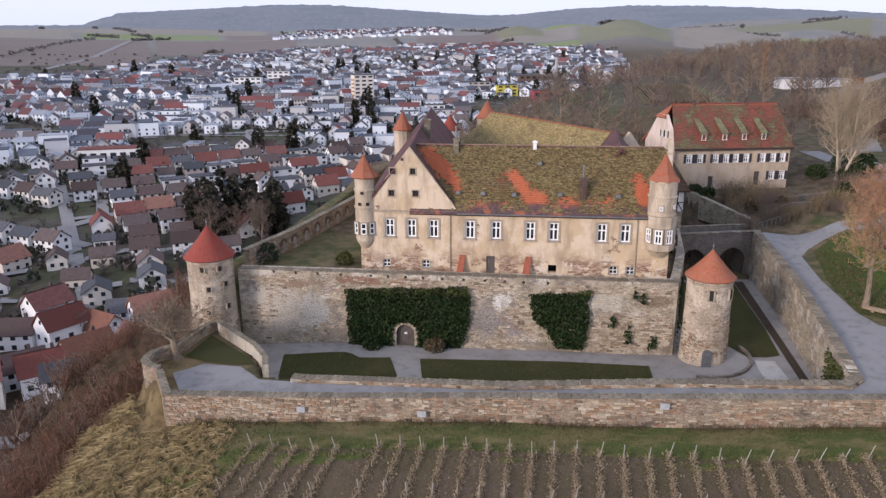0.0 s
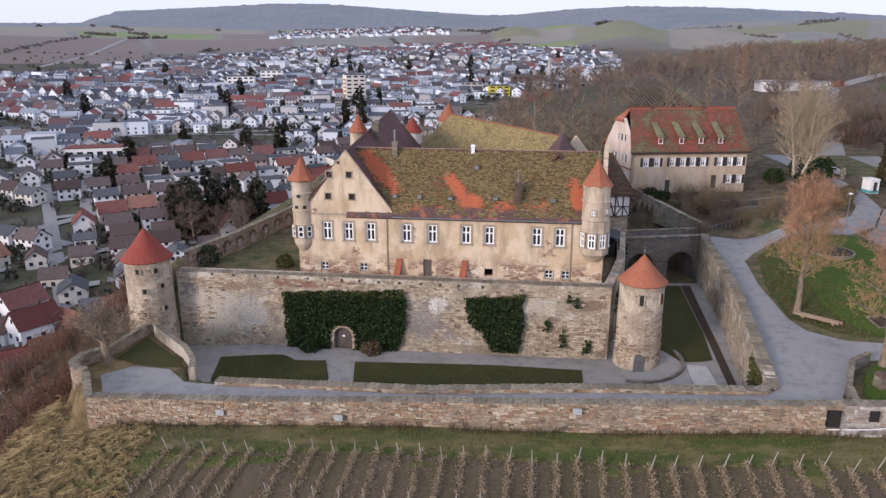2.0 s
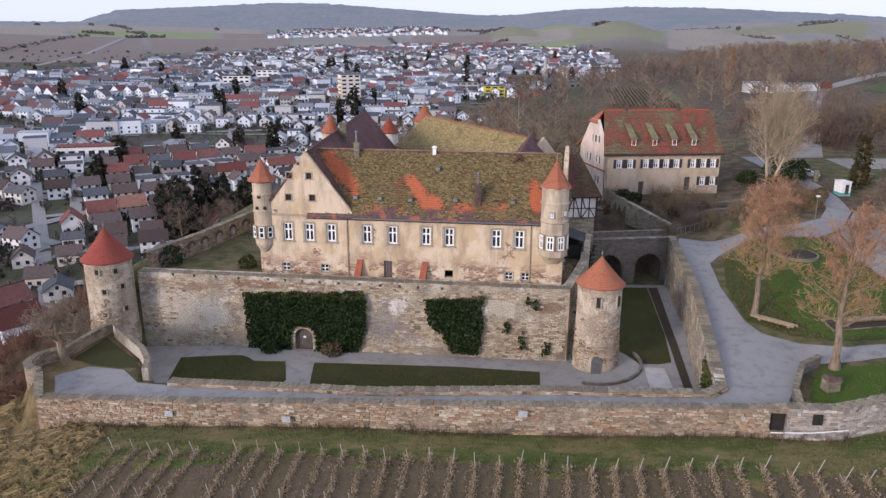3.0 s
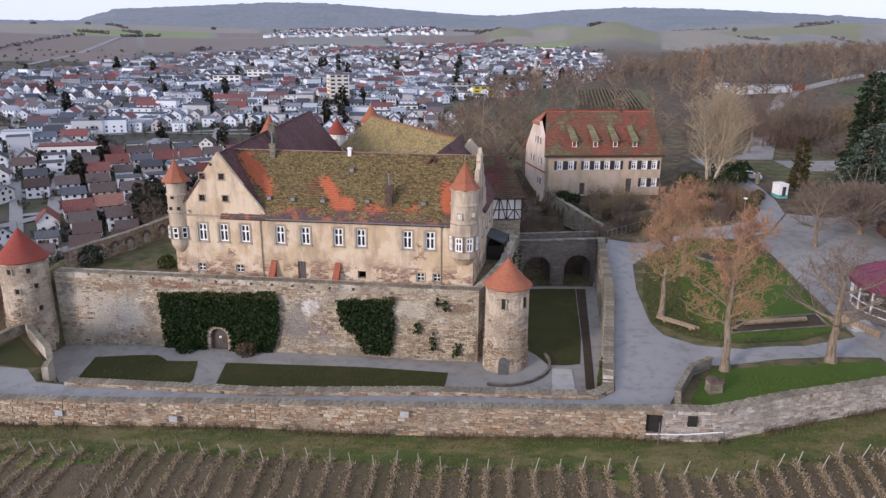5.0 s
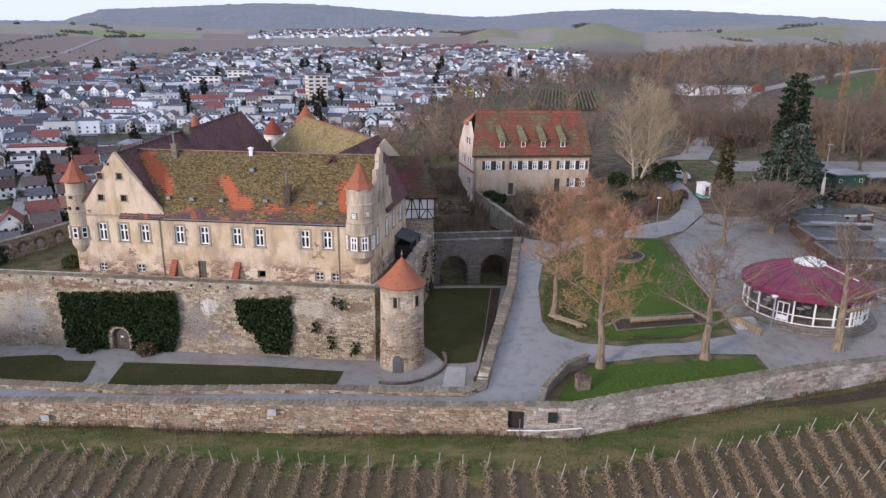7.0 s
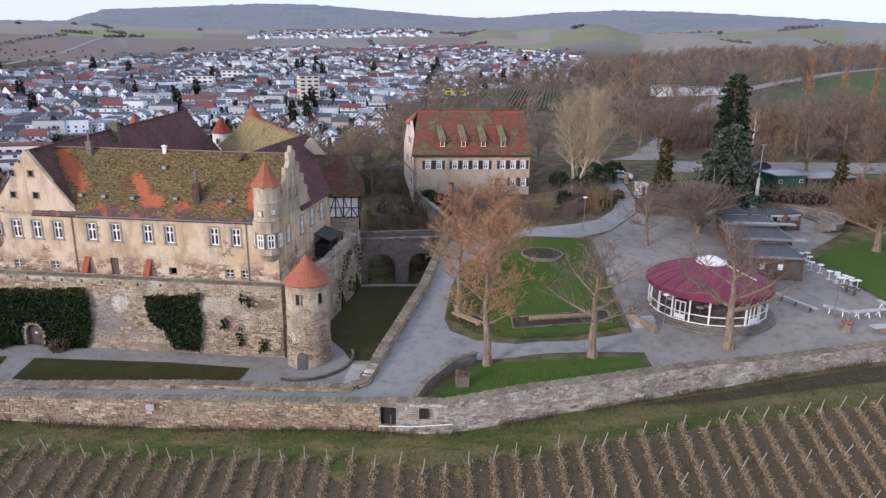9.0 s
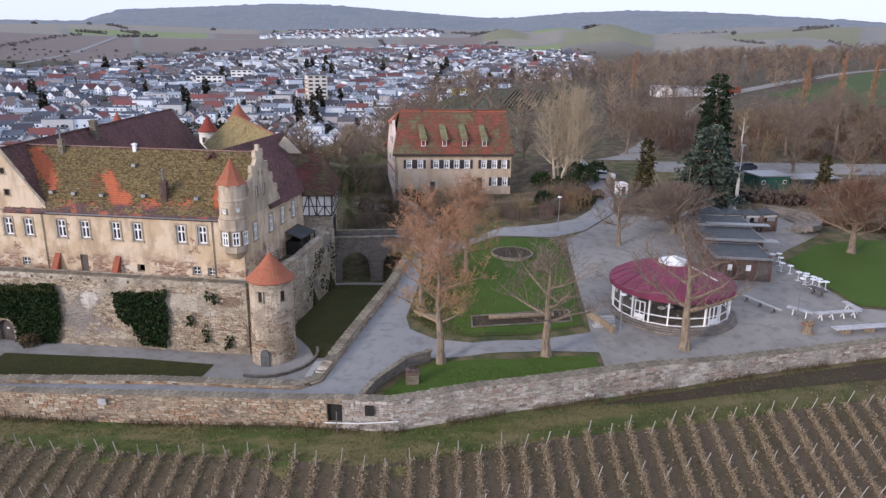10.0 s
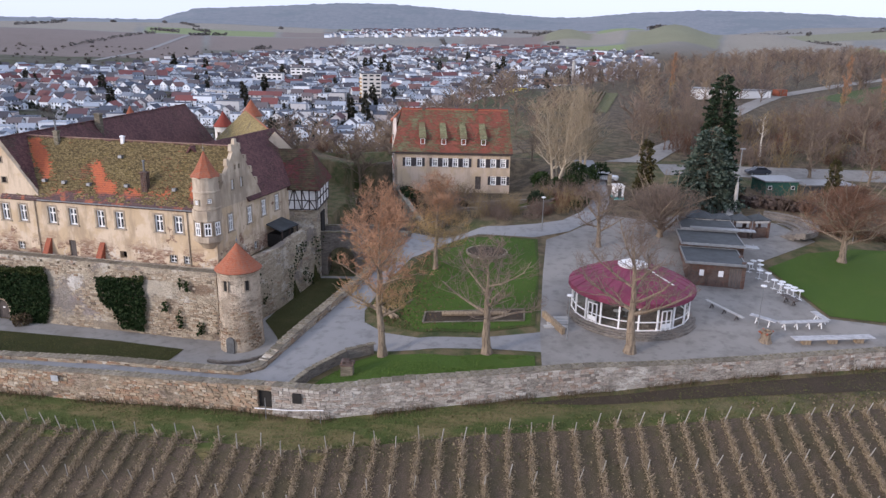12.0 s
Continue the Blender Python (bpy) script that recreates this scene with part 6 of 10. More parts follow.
g.beam(hs(-0.4, -0.35, HE - 0.35), hs(HL + 0.3, -0.35, HE - 0.35), 0.5, 0.3)
local(part("eave_board", g, M["dark_trim"], house, "dark boarded eave"))
g = Geo()
g.beam(hs(-0.05, 0, 9.0), hs(-0.05, HD, 9.0), 0.1, 0.22)
local(part("band", g, M["red_board"], house, "thin red band"))
wn_h = window_meshes(0.86, 1.42, (2, (0.55, 0.78)), 0.06, ("frame", "frame"))
sh = Geo()
sh.box((0, -0.04, 0.72), (0.46, 0.06, 1.46))
sh_me = sh.mesh("shutter", M["shutter"])
for s, z in [(s, 9.5) for s in up_s] + [(s, 6.5) for s in lo_s]:
    w = place_window(house, wn_h, face(hs(s, 0, 0), HU, z))
    for dx in (-0.72, 0.72):
        o = new("shutter", sh_me)
        o.parent = w
        o.location = (dx, 0, 0)
gwn = window_meshes(0.7, 1.1, (2, (0.55,)), 0.05, ("frame", "frame"))
for a, b, z0, z1 in g_holes:
    w = place_window(house, gwn, face(hs(0, (a + b) / 2, 0), HN * -1, z0))
    for dx in (-0.56, 0.56):
        o = new("shutter", sh_me)
        o.parent = w
        o.location, o.scale = (dx, 0, 0), (0.7, 1, 0.78)
for s0, s1, z0, z1 in ((14.0, 15.0, 5.6, 7.9), (6.0, 6.9, 5.2, 7.2)):
    g = Geo()
    for k in range(4):
        g.box(hs(s0 + (k + 0.5) * (s1 - s0) / 4, 0.25, (z0 + z1) / 2), ((s1 - s0) / 4 - 0.02, 0.08, z1 - z0), 0.087)
    local(part("door", g, M["old_door"], house, "dark board door"))
# shed dormers
dw = window_meshes(0.6, 0.85, (2, (0.5,)), 0.08, ("frame", "frame"))
slope = (HR - HE + 0.3) / (HD / 2 + 0.6)
for s in (4.9, 8.5, 11.9, 15.3):
    d0 = 0.55
    z0 = HE - 0.3 + (d0 + 0.6) * slope
    g = Geo()
    pts = []
    for ss in (s - 0.48, s + 0.48):
        pts += [hs(ss, d0, z0 - 0.1), hs(ss, d0, z0 + 1.15), hs(ss, d0 + 2.7, z0 + 2.7 * slope + 0.05), hs(ss, d0 + 2.7, z0 + 2.6 * slope - 0.3)]
    g.add(pts, [(0, 1, 2, 3), (7, 6, 5, 4), (0, 4, 5, 1), (1, 5, 6, 2), (2, 6, 7, 3), (3, 7, 4, 0)])
    local(part("dormer", g, M["roof_house"], house))
    g = Geo()
    slab(g, hs(s - 0.62, d0 - 0.25, z0 + 1.1), hs(s + 0.62, d0 - 0.25, z0 + 1.1), hs(s + 0.5, d0 + 2.9, z0 + 2.9 * slope + 0.12), hs(s - 0.5, d0 + 2.9, z0 + 2.9 * slope + 0.12), 0.1)
    local(part("dormer_roof", g, M["roof_dormer"], house, "mossy dormer roof"))
    place_window(house, dw, face(hs(s, d0 - 0.02, 0), HU, z0 + 0.1))
for s, z in ((14.6, 19.5), (5.4, 19.2)):
    c = hs(s, HD / 2, 0)
    chimney(house, c.x, c.y, HR - 0.6, z, 0.55, M["brick"])

# the dell beside the bridge: sloping retaining wall, rocks, low dry walls of the garden
limestone = masonry("limestone", [(0.16, 0.15, 0.12), (0.33, 0.30, 0.24), (0.40, 0.36, 0.29)], (0.36, 0.33, 0.26), 0.6, 0.03, patches=[((0.08, 0.09, 0.035), 0.5, 0.55, 0.62)])
DELL_LINE = [(38.1, 118.7), (41.4, 110.6), (44.5, 103.4)]
gg, pp = strip_wall(DELL_LINE, 0.8, 1.5, lambda x, y: float(dell_wall(y)) + 0.1, 1.0)
wall_dell = tagged(part("wall_dell", gg, limestone), "pale broken retaining wall sloping down from the house", "wall", kind="structure")


def boulder(x, y, z, r, seed):
    """A weathered block with uneven faces."""
    ur = random.Random(seed)
    t = thing("boulder", "mossy limestone boulder under the house", "boulder", (x, y, z), group="boulders")
    bm = bmesh.new()
    bmesh.ops.create_icosphere(bm, subdivisions=2, radius=1.0)
    for v in bm.verts:
        k = 1 + 0.35 * noise.noise(v.co * 1.3 + Vector((seed, 0, 0)))
        v.co = Vector((v.co.x * r * k, v.co.y * r * 0.8 * k, v.co.z * r * 0.75 * k))
    part("block", bm, limestone, t)
    t.rotation_euler = (0, 0, ur.uniform(0, 6))
    return t


rnd = random.Random(5)
for k in range(22):
    t = rnd.random()
    x, y = 33.6 + 6.5 * t + rnd.uniform(-1.5, 1.0), 117.8 - 11.0 * t + rnd.uniform(-1.5, 1.0)
    boulder(x, y, land1(x, y) + 0.2, rnd.uniform(0.5, 1.35), 500 + k)
for k, (line, z) in enumerate([([(47.5, 103.9), (52, 104.6), (60, 107), (66, 111.5)], 5.2), ([(49, 108.4), (54, 109), (61, 112)], 6.4)]):
    gg, pp = strip_wall(line, 0.5, lambda x, y: land1(x, y) - 1.0, lambda x, y, z=z: max(z - 0.4, land1(x, y) + 0.45), 1.0)
    tagged(part("wall_garden_%d" % (k + 1), gg, M["bridge_stone"]), "low mossy dry-stone garden wall", "garden wall", kind="structure")

# ---- small lawn's dark border wall, well and lamp ----
gg, pp = strip_wall([(40.6, 52.6), (41.4, 55.2), (43.9, 59.3), (46.0, 60.6)], 0.45, lambda x, y: rz1(x, y) - 0.3, lambda x, y: 1.95 + (x - 40) * 0.08, 0.8)
wl = tagged(part("wall_lawn", gg, M["bridge_stone"]), "low dark stone wall round the small lawn", "wall", kind="structure")
CAPS.append((wl, pp, lambda x, y: 1.95 + (x - 40) * 0.08, 0.45, 21))
planter = thing("stone_planter", "square pale stone planter with a tiled top", "planter", (44.5, 55.9, land1(44.5, 55.9)))
z = land1(44.5, 55.9)
g = Geo()
g.box((44.5, 55.9, z + 0.5), (1.1, 1.1, 1.1), 0.1, 0.97)
local(part("body", g, M["coping"], planter))
g = Geo()
g.box((44.5, 55.9, z + 1.12), (1.2, 1.2, 0.14), 0.1)
local(part("top", g, M["brick"], planter, "reddish tiled top"))
for k in range(5):
    g = Geo()
    g.box((44.1 + 0.2 * k, 55.9 + 0.1 * (k % 2), z + 1.28), (0.22, 0.8, 0.2), 0.1 + 0.2 * k)
    local(part("tile", g, M["brick"], planter))

# ---- the round pavilion ----
PV, PR, PZ = (71.6, 71.9), 6.1, land1(71.6, 69.5) - 0.1
pav = thing("pavilion", "round glazed pavilion with a maroon roof and white posts", "pavilion", (PV[0], PV[1], PZ))
g = Geo()
g.lathe(*PV, [(7.1, PZ - 1.5), (7.1, PZ + 0.12), (6.85, PZ + 0.12), (6.85, PZ + 0.28), (6.55, PZ + 0.28), (6.55, PZ + 0.45)], 48)
local(part("plinth", g, M["bridge_stone"], pav, "stepped dark stone plinth"))
g = Geo()
g.lathe(*PV, [(6.55, PZ + 3.0), (6.6, PZ + 3.05), (6.6, PZ + 3.5), (5.2, PZ + 4.25), (3.2, PZ + 4.95), (1.5, PZ + 5.45)], 24)
local(part("roof", g, M["maroon"], pav, "maroon sheet roof"))
g = Geo()
for k in range(24):
    a = 2 * math.pi * (k + 0.5) / 24
    p, q = Vector((PV[0] + 6.58 * math.cos(a), PV[1] + 6.58 * math.sin(a), PZ + 3.52)), Vector((PV[0] + 1.5 * math.cos(a), PV[1] + 1.5 * math.sin(a), PZ + 5.47))
    m1 = Vector((PV[0] + 5.2 * math.cos(a), PV[1] + 5.2 * math.sin(a), PZ + 4.26))
    m2 = Vector((PV[0] + 3.2 * math.cos(a), PV[1] + 3.2 * math.sin(a), PZ + 4.96))
    for u, v in ((p, m1), (m1, m2), (m2, q)):
        g.beam(u, v, 0.05, 0.05)
seams = local(part("roof_seams", g, M["maroon"], pav))
tagged(seams, kind="stuff")
g = Geo()
g.lathe(*PV, [(1.6, PZ + 5.4), (1.6, PZ + 5.6), (0.7, PZ + 5.85), (0.65, PZ + 6.0), (0.2, PZ + 6.1)], 20)
local(part("skylight", g, M["white"], pav, "white round skylight"))
g = Geo()
a = radians(-42)
g.beam((PV[0] + 1.5 * math.cos(a), PV[1] + 1.5 * math.sin(a), PZ + 5.52), (PV[0] + 4.9 * math.cos(a), PV[1] + 4.9 * math.sin(a), PZ + 4.48), 0.12, 0.1)
local(part("roof_rod", g, M["white"], pav, "white rod lying on the roof"))
NB = 20
post_g = Geo()
post_g.box((0, 0, 1.3), (0.16, 0.16, 2.7))
post_me = post_g.mesh("post", M["white"])
w = 2 * PR * math.sin(math.pi / NB)
bar_g = Geo()
for z in (0.08, 0.95, 2.5):
    bar_g.box((0, 0, z), (w - 0.16, 0.09, 0.1))
bar_me = bar_g.mesh("rail", M["white"])
gl = Geo()
gl.box((0, 0.02, 1.3), (w - 0.16, 0.015, 2.4))
gl_me = gl.mesh("pane", M["clear"])
for k in range(NB):
    a = 2 * math.pi * k / NB
    o = new("post", post_me)
    o.parent, o.location, o.rotation_euler = pav, (PR * math.cos(a), PR * math.sin(a), 0.42), (0, 0, a)
    b = a + math.pi / NB
    rr = PR * math.cos(math.pi / NB)
    o = new("rail", bar_me)
    o.parent, o.location, o.rotation_euler = pav, (rr * math.cos(b), rr * math.sin(b), 0.42), (0, 0, b + math.pi / 2)
    o = new("pane", gl_me)
    o.visible_shadow = False
    o.parent, o.location, o.rotation_euler = pav, (rr * math.cos(b), rr * math.sin(b), 0.42), (0, 0, b + math.pi / 2)
for b in (-2.36, -1.1):
    g = Geo()
    for dx in (-0.55, 0, 0.55):
        g.box((dx, 0, 1.05), (0.1, 0.12, 2.1))
    g.box((0, 0, 2.1), (1.2, 0.12, 0.1))
    g.box((0, 0, 0.5), (1.1, 0.05, 0.5))
    o = part("door", g, M["white"], pav, "white framed glass door")
    o.location, o.rotation_euler = ((PR + 0.05) * math.cos(b), (PR + 0.05) * math.sin(b), 0.42), (0, 0, b + math.pi / 2)
# tables and chairs inside
rnd = random.Random(8)
tab = thing("cafe_table", "small white cafe table in the pavilion", "table", (PV[0], PV[1], PZ + 0.45), group="pavilion tables")
g = Geo()
g.lathe(0, 0, [(0.42, 0.7), (0.42, 0.74)], 12)
part("tabletop", g, M["white"], tab)
g = Geo()
g.lathe(0, 0, [(0.25, 0), (0.05, 0.04), (0.05, 0.7)], 8)
part("leg", g, M["metal"], tab)
for k in range(11):
    a, r = rnd.uniform(0, 6.28), rnd.uniform(2.0, 5.0)
    copy_thing(tab, pose(PV[0] + r * math.cos(a), PV[1] + r * math.sin(a), PZ + 0.45, 0, 0, rnd.uniform(0, 90)))
# ramp wall and steps beside it
steps = thing("entrance_steps", "grey steps with a weathered timber side wall", "steps", (63.6, 68.3, land1(63.6, 68.3)))
for k in range(4):
    g = Geo()
    z = land1(63.6, 67) + 0.1 * k
    g.box((63.6 + 0.2 * k, 67.0 + 0.55 * k, z), (2.4 - 0.3 * k, 0.6, 0.3), 0.15)
    local(part("step", g, M["concrete"], steps))
g = Geo()
g.beam((62.4, 69.2, land1(62.4, 69.2) + 0.35), (64.3, 65.4, land1(64.3, 65.4) + 0.35), 0.35, 0.75)
local(part("side_wall", g, M["timber"], steps, "weathered brown timber wall"))

# ---- kiosk with flat roofs, beer tables, benches ----
KZ = land1(83, 80)
kiosk = thing("kiosk", "low brick kiosk with dark flat roofs and white edges", "kiosk", (83, 82, KZ))
for (cx, cy, lx, ly, h, mat, rmat, dz) in ((82.4, 82.2, 5.6, 5.6, 2.7, "brick", "dark_roofing", 0.0), (83.6, 88.6, 6.4, 5.6, 2.9, "brick", "dark_roofing", 0.3), (84.6, 94.6, 6.0, 5.0, 2.9, "brick", "dark_roofing", 0.6)):
    z = KZ + dz
    g = Geo()
    g.box((cx, cy, z + h / 2 - 0.6), (lx, ly, h + 1.2), -0.1)
    local(part("wall", g, M[mat], kiosk))
    g = Geo()
    g.box((cx, cy, z + h + 0.12), (lx + 1.0, ly + 0.9, 0.2), -0.1)
    local(part("roof", g, M[rmat], kiosk))
    g = Geo()
    ca, sa = math.cos(-0.1), math.sin(-0.1)
    for sx, sy, bx, by in ((0, -1, lx + 1.04, 0.08), (1, 0, 0.08, ly + 0.9), (-1, 0, 0.08, ly + 0.9), (0, 1, lx + 1.04, 0.08)):
        ox, oy = sx * (lx + 1.0) / 2, sy * (ly + 0.9) / 2
        g.box((cx + ox * ca - oy * sa, cy + ox * sa + oy * ca, z + h + 0.16), (bx, by, 0.3), -0.1)
    local(part("roof_edge", g, M["metal"], kiosk, "pale metal roof edge"))
for (cx, cy, lx, ly, z) in ((84.5, 85.6, 8.2, 1.3, KZ + 3.3), (86.0, 91.7, 8.0, 1.2, KZ + 3.8)):
    g = Geo()
    g.box((cx, cy, z), (lx, ly, 0.14), -0.1)
    for k in range(10):
        g.box((cx - lx / 2 + lx * (k + 0.5) / 10, cy, z + 0.09), (0.06, ly, 0.05), -0.1)
    local(part("awning", g, M["metal"], kiosk, "long pale awning"))
for x, y in ((85.3, 79.3), (85.7, 82.0), (86.9, 86.0), (87.4, 88.8), (88.0, 92.3), (88.4, 95.4)):
    g = Geo()
    g.box((x, y, KZ + 1.5), (0.45, 0.45, 3.2), -0.1)
    local(part("pillar", g, M["brick"], kiosk, "dark red pillar"))
for dx, w in ((-1.7, 0.5), (0.4, 0.55)):
    g = Geo()
    g.box((82.4 + dx + 0.05, 79.36 - dx * 0.1, KZ + 1.6), (w, 0.06, 0.7), -0.1)
    local(part("notice_board", g, M["white"], kiosk, "white notice board"))
g = Geo()
for k in range(5):
    g.box((83.9 + 0.28 * k, 79.25 - 0.028 * k, KZ + 1.2), (0.24, 0.07, 2.3), -0.1)
local(part("shutter_door", g, M["old_door"], kiosk, "dark folding door"))
# open bar under a row of small dark pyramid roofs
bar = thing("garden_bar", "open bar under a row of dark pyramid roofs", "bar hut", (90.0, 100.5, land1(90.0, 100.5)))
bz0 = land1(91.5, 101.5)
for cx, cy, w, top_z, an in ((84.6, 98.9, 3.6, 3.1, -0.1), (87.5, 98.2, 2.5, 2.95, -0.02), (90.0, 98.1, 2.5, 2.95, 0.1), (92.5, 98.5, 2.5, 2.95, 0.25)):
    g = Geo()
    c = Vector((cx, cy, bz0))
    u, v = Vector((math.cos(an), math.sin(an), 0)), Vector((-math.sin(an), math.cos(an), 0))
    ring4 = [(-1, -1), (1, -1), (1, 1), (-1, 1)]
    low = [c + (u * i + v * j) * (w / 2) + Vector((0, 0, 2.25)) for i, j in ring4]
    g.add(low + [c + Vector((0, 0, top_z))] + [p - Vector((0, 0, 0.1)) for p in low], [(0, 1, 4), (1, 2, 4), (2, 3, 4), (3, 0, 4), (5, 6, 1, 0), (6, 7, 2, 1), (7, 8, 3, 2), (8, 5, 0, 3), (8, 7, 6, 5)])
    local(part("roof", g, M["dark_roofing"], bar))
    g = Geo()
    g.box(c - v * (w / 2 - 0.06) + Vector((0, 0, 2.0)), (w - 0.2, 0.06, 0.3), an)
    local(part("fascia", g, M["concrete"], bar, "pale fascia board"))
    g = Geo()
    g.box(c + Vector((0, 0, top_z)), (0.2, 0.2, 0.4), an)
    local(part("roof_cap", g, M["old_door"], bar))
    g = Geo()
    g.box(c - v * (w / 2 - 0.5) + Vector((0, 0, 0.35)), (w - 0.6, 0.5, 1.5), an)
    local(part("counter", g, M["brick"], bar))
    for i, j in ring4:
        g = Geo()
        g.box(c + (u * i + v * j) * (w / 2 - 0.16) + Vector((0, 0, 0.9)), (0.26, 0.26, 2.6), an)
        local(part("post", g, M["brick"], bar, "dark red post"))
amph = thing("curved_steps", "dark curved seating steps beside the bar", "steps", (97, 104, land1(97, 104)))
for k in range(5):
    g = Geo()
    z = land1(94.5, 101) + 0.3 * k
    r0 = 3.5 + 0.8 * k
    pts = [(94 + r * math.cos(a), 101.5 + r * math.sin(a)) for r, rng in ((r0, range(-60, 71, 13)), (r0 + 0.8, range(70, -61, -13))) for a in [radians(q) for q in rng]]
    g.prism(pts, z - 0.8, z)
    local(part("step", g, M["bridge_stone"], amph))


def high_table():
    t = thing("high_table", "white bistro high table stacked on the terrace", "bistro table", (0, 0, 0), group="white high tables")
    g = Geo()
    g.lathe(0, 0, [(0.36, 1.06), (0.38, 1.08), (0.38, 1.12), (0.36, 1.13)], 14)
    part("tabletop", g, M["white"], t)
    g = Geo()
    g.lathe(0, 0, [(0.05, 0.04), (0.04, 1.06)], 8)
    part("column", g, M["white"], t)
    g = Geo()
    for a in (0, math.pi / 2):
        g.beam((-0.36 * math.cos(a), -0.36 * math.sin(a), 0.05), (0.36 * math.cos(a), 0.36 * math.sin(a), 0.05), 0.08, 0.06)
    part("foot", g, M["white"], t)
    return t


spots = [(87.6, 84.4), (88.3, 85.4), (88.8, 84.2), (89.2, 85.6), (88.2, 82.4), (88.9, 81.6), (89.0, 79.6), (89.7, 79.2), (89.3, 78.5), (90.1, 78.3), (90.5, 77.7), (89.7, 77.5), (90.2, 76.9), (90.9, 76.9)]
for i, (x, y) in enumerate(spots):
    m = pose(x, y, land1(x, y) + 0.04, 0, 0, 37 * i)
    if i == 0:
        ht = high_table()
        ht.matrix_basis = m
    else:
        copy_thing(ht, m)


def trestle(x0, y0, x1, y1, label, legs=4, mat="white", leg_mat="white", h=0.75, w=0.7, block=False):
    t = thing("long_table", label, "table", ((x0 + x1) / 2, (y0 + y1) / 2, land1(x0, y0)))
    z0, z1 = land1(x0, y0) + 0.03, land1(x1, y1) + 0.03
    g = Geo()
    g.beam((x0, y0, z0 + h), (x1, y1, z1 + h), w, 0.08)
    local(part("tabletop", g, M[mat], t))
    for k in range(legs):
        f = (k + 0.5) / legs
        x, y, z = x0 + (x1 - x0) * f, y0 + (y1 - y0) * f, z0 + (z1 - z0) * f
        g = Geo()
        if block:
            g.box((x, y, z + h / 2 - 0.03), (0.8, 0.5, h - 0.04), math.atan2(y1 - y0, x1 - x0))
        else:
            a = math.atan2(y1 - y0, x1 - x0)
            nx, ny = -math.sin(a), math.cos(a)
            g.beam((x - nx * 0.3, y - ny * 0.3, z), (x + nx * 0.1, y + ny * 0.1, z + h), 0.09)
            g.beam((x + nx * 0.3, y + ny * 0.3, z), (x - nx * 0.1, y - ny * 0.1, z + h), 0.09)
        local(part("leg", g, M[leg_mat], t))
    return t


trestle(83.9, 70.9, 86.0, 69.4, "pale grey slatted garden table on the terrace", 2, "pale_board")
trestle(86.2, 69.3, 91.3, 70.3, "long pale grey garden table with angled white legs", 4, "pale_board")
trestle(91.4, 70.4, 90.7, 72.4, "short pale grey garden table at the terrace edge", 2, "pale_board")
trestle(86.6, 66.2, 94.6, 67.6, "long pale bench table on timber blocks", 3, "pale_board", "timber", 0.6, 1.0, True)
trestle(80.2, 74.3, 83.0, 70.2, "dark wooden bench table beside the pavilion", 3, "concrete", "old_door", 0.6, 0.4)
trestle(89.0, 76.6, 90.0, 74.9, "dark folded bench by the white tables", 2, "old_door", "old_door", 0.7, 0.8)
st = thing("tree_stump", "old hollow tree stump used as planter", "stump", (84.1, 66.4, land1(84.1, 66.4)))
z = land1(84.1, 66.4)
g = Geo()
g.lathe(84.1, 66.4, [(0.75, z - 0.1), (0.5, z + 0.3), (0.45, z + 0.9), (0.6, z + 1.15), (0.42, z + 1.2), (0.35, z + 0.9)], 9)
local(part("trunk", g, M["bark"], st))
g = Geo()
for a in (0.3, 1.7, 3.2, 4.5):
    g.beam((84.1, 66.4, z + 0.7), (84.1 + 0.75 * math.cos(a), 66.4 + 0.75 * math.sin(a), z + 1.1), 0.22, taper=0.7, n=6)
local(part("limb", g, M["red_board"], st))
logs = thing("log_bench", "pale split log bench by the path", "bench", (45.3, 69.3, land1(45.3, 69.3)))
for dx in (0, 0.45):
    g = Geo()
    g.beam((43.9 + dx, 71.3 + dx * 0.3, land1(43.9, 71.3) + 0.35), (46.7 + dx, 67.5 + dx * 0.3, land1(46.7, 67.5) + 0.4), 0.26, n=8)
    local(part("log", g, M["timber"], logs))
for x, y in ((44.5, 70.6), (46.4, 68.2)):
    g = Geo()
    g.box((x + 0.2, y, land1(x, y) + 0.12), (0.7, 0.3, 0.3), 0.6)
    local(part("block", g, M["timber"], logs))
# sand pit edging and beam
pit = thing("sandpit_frame", "pale stone edging and log of the sand pit", "edging", (55, 68, land1(55, 68)))
cs = [(50.0, 66.2), (50.0, 68.5), (60.4, 70.5), (60.4, 67.8)]
for (ax, ay), (bx, by) in zip(cs, cs[1:] + cs[:1]):
    g = Geo()
    g.beam((ax, ay, land1(ax, ay) + 0.12), (bx, by, land1(bx, by) + 0.12), 0.16, 0.2)
    local(part("edge", g, M["coping"], pit))
g = Geo()
g.beam((51.8, 67.9, land1(51.8, 67.9) + 0.35), (58.6, 69.0, land1(58.6, 69) + 0.3), 0.4, n=7)
local(part("log", g, M["timber"], pit))
bed = thing("flower_bed", "round empty flower bed with a stone ring", "flower bed", (55.6, 86.8, land1(55.6, 86.8)))
z = land1(55.6, 86.8)
g = Geo()
g.lathe(55.6, 86.8, [(2.5, z - 0.6), (2.5, z + 0.22), (0.5, z + 0.32)], 28)
local(part("soil", g, M["soil"], bed))
g = Geo()
g.lathe(55.6, 86.8, [(2.7, z - 0.6), (2.7, z + 0.28), (2.5, z + 0.28), (2.5, z + 0.1)], 28)
local(part("ring", g, M["coping"], bed))


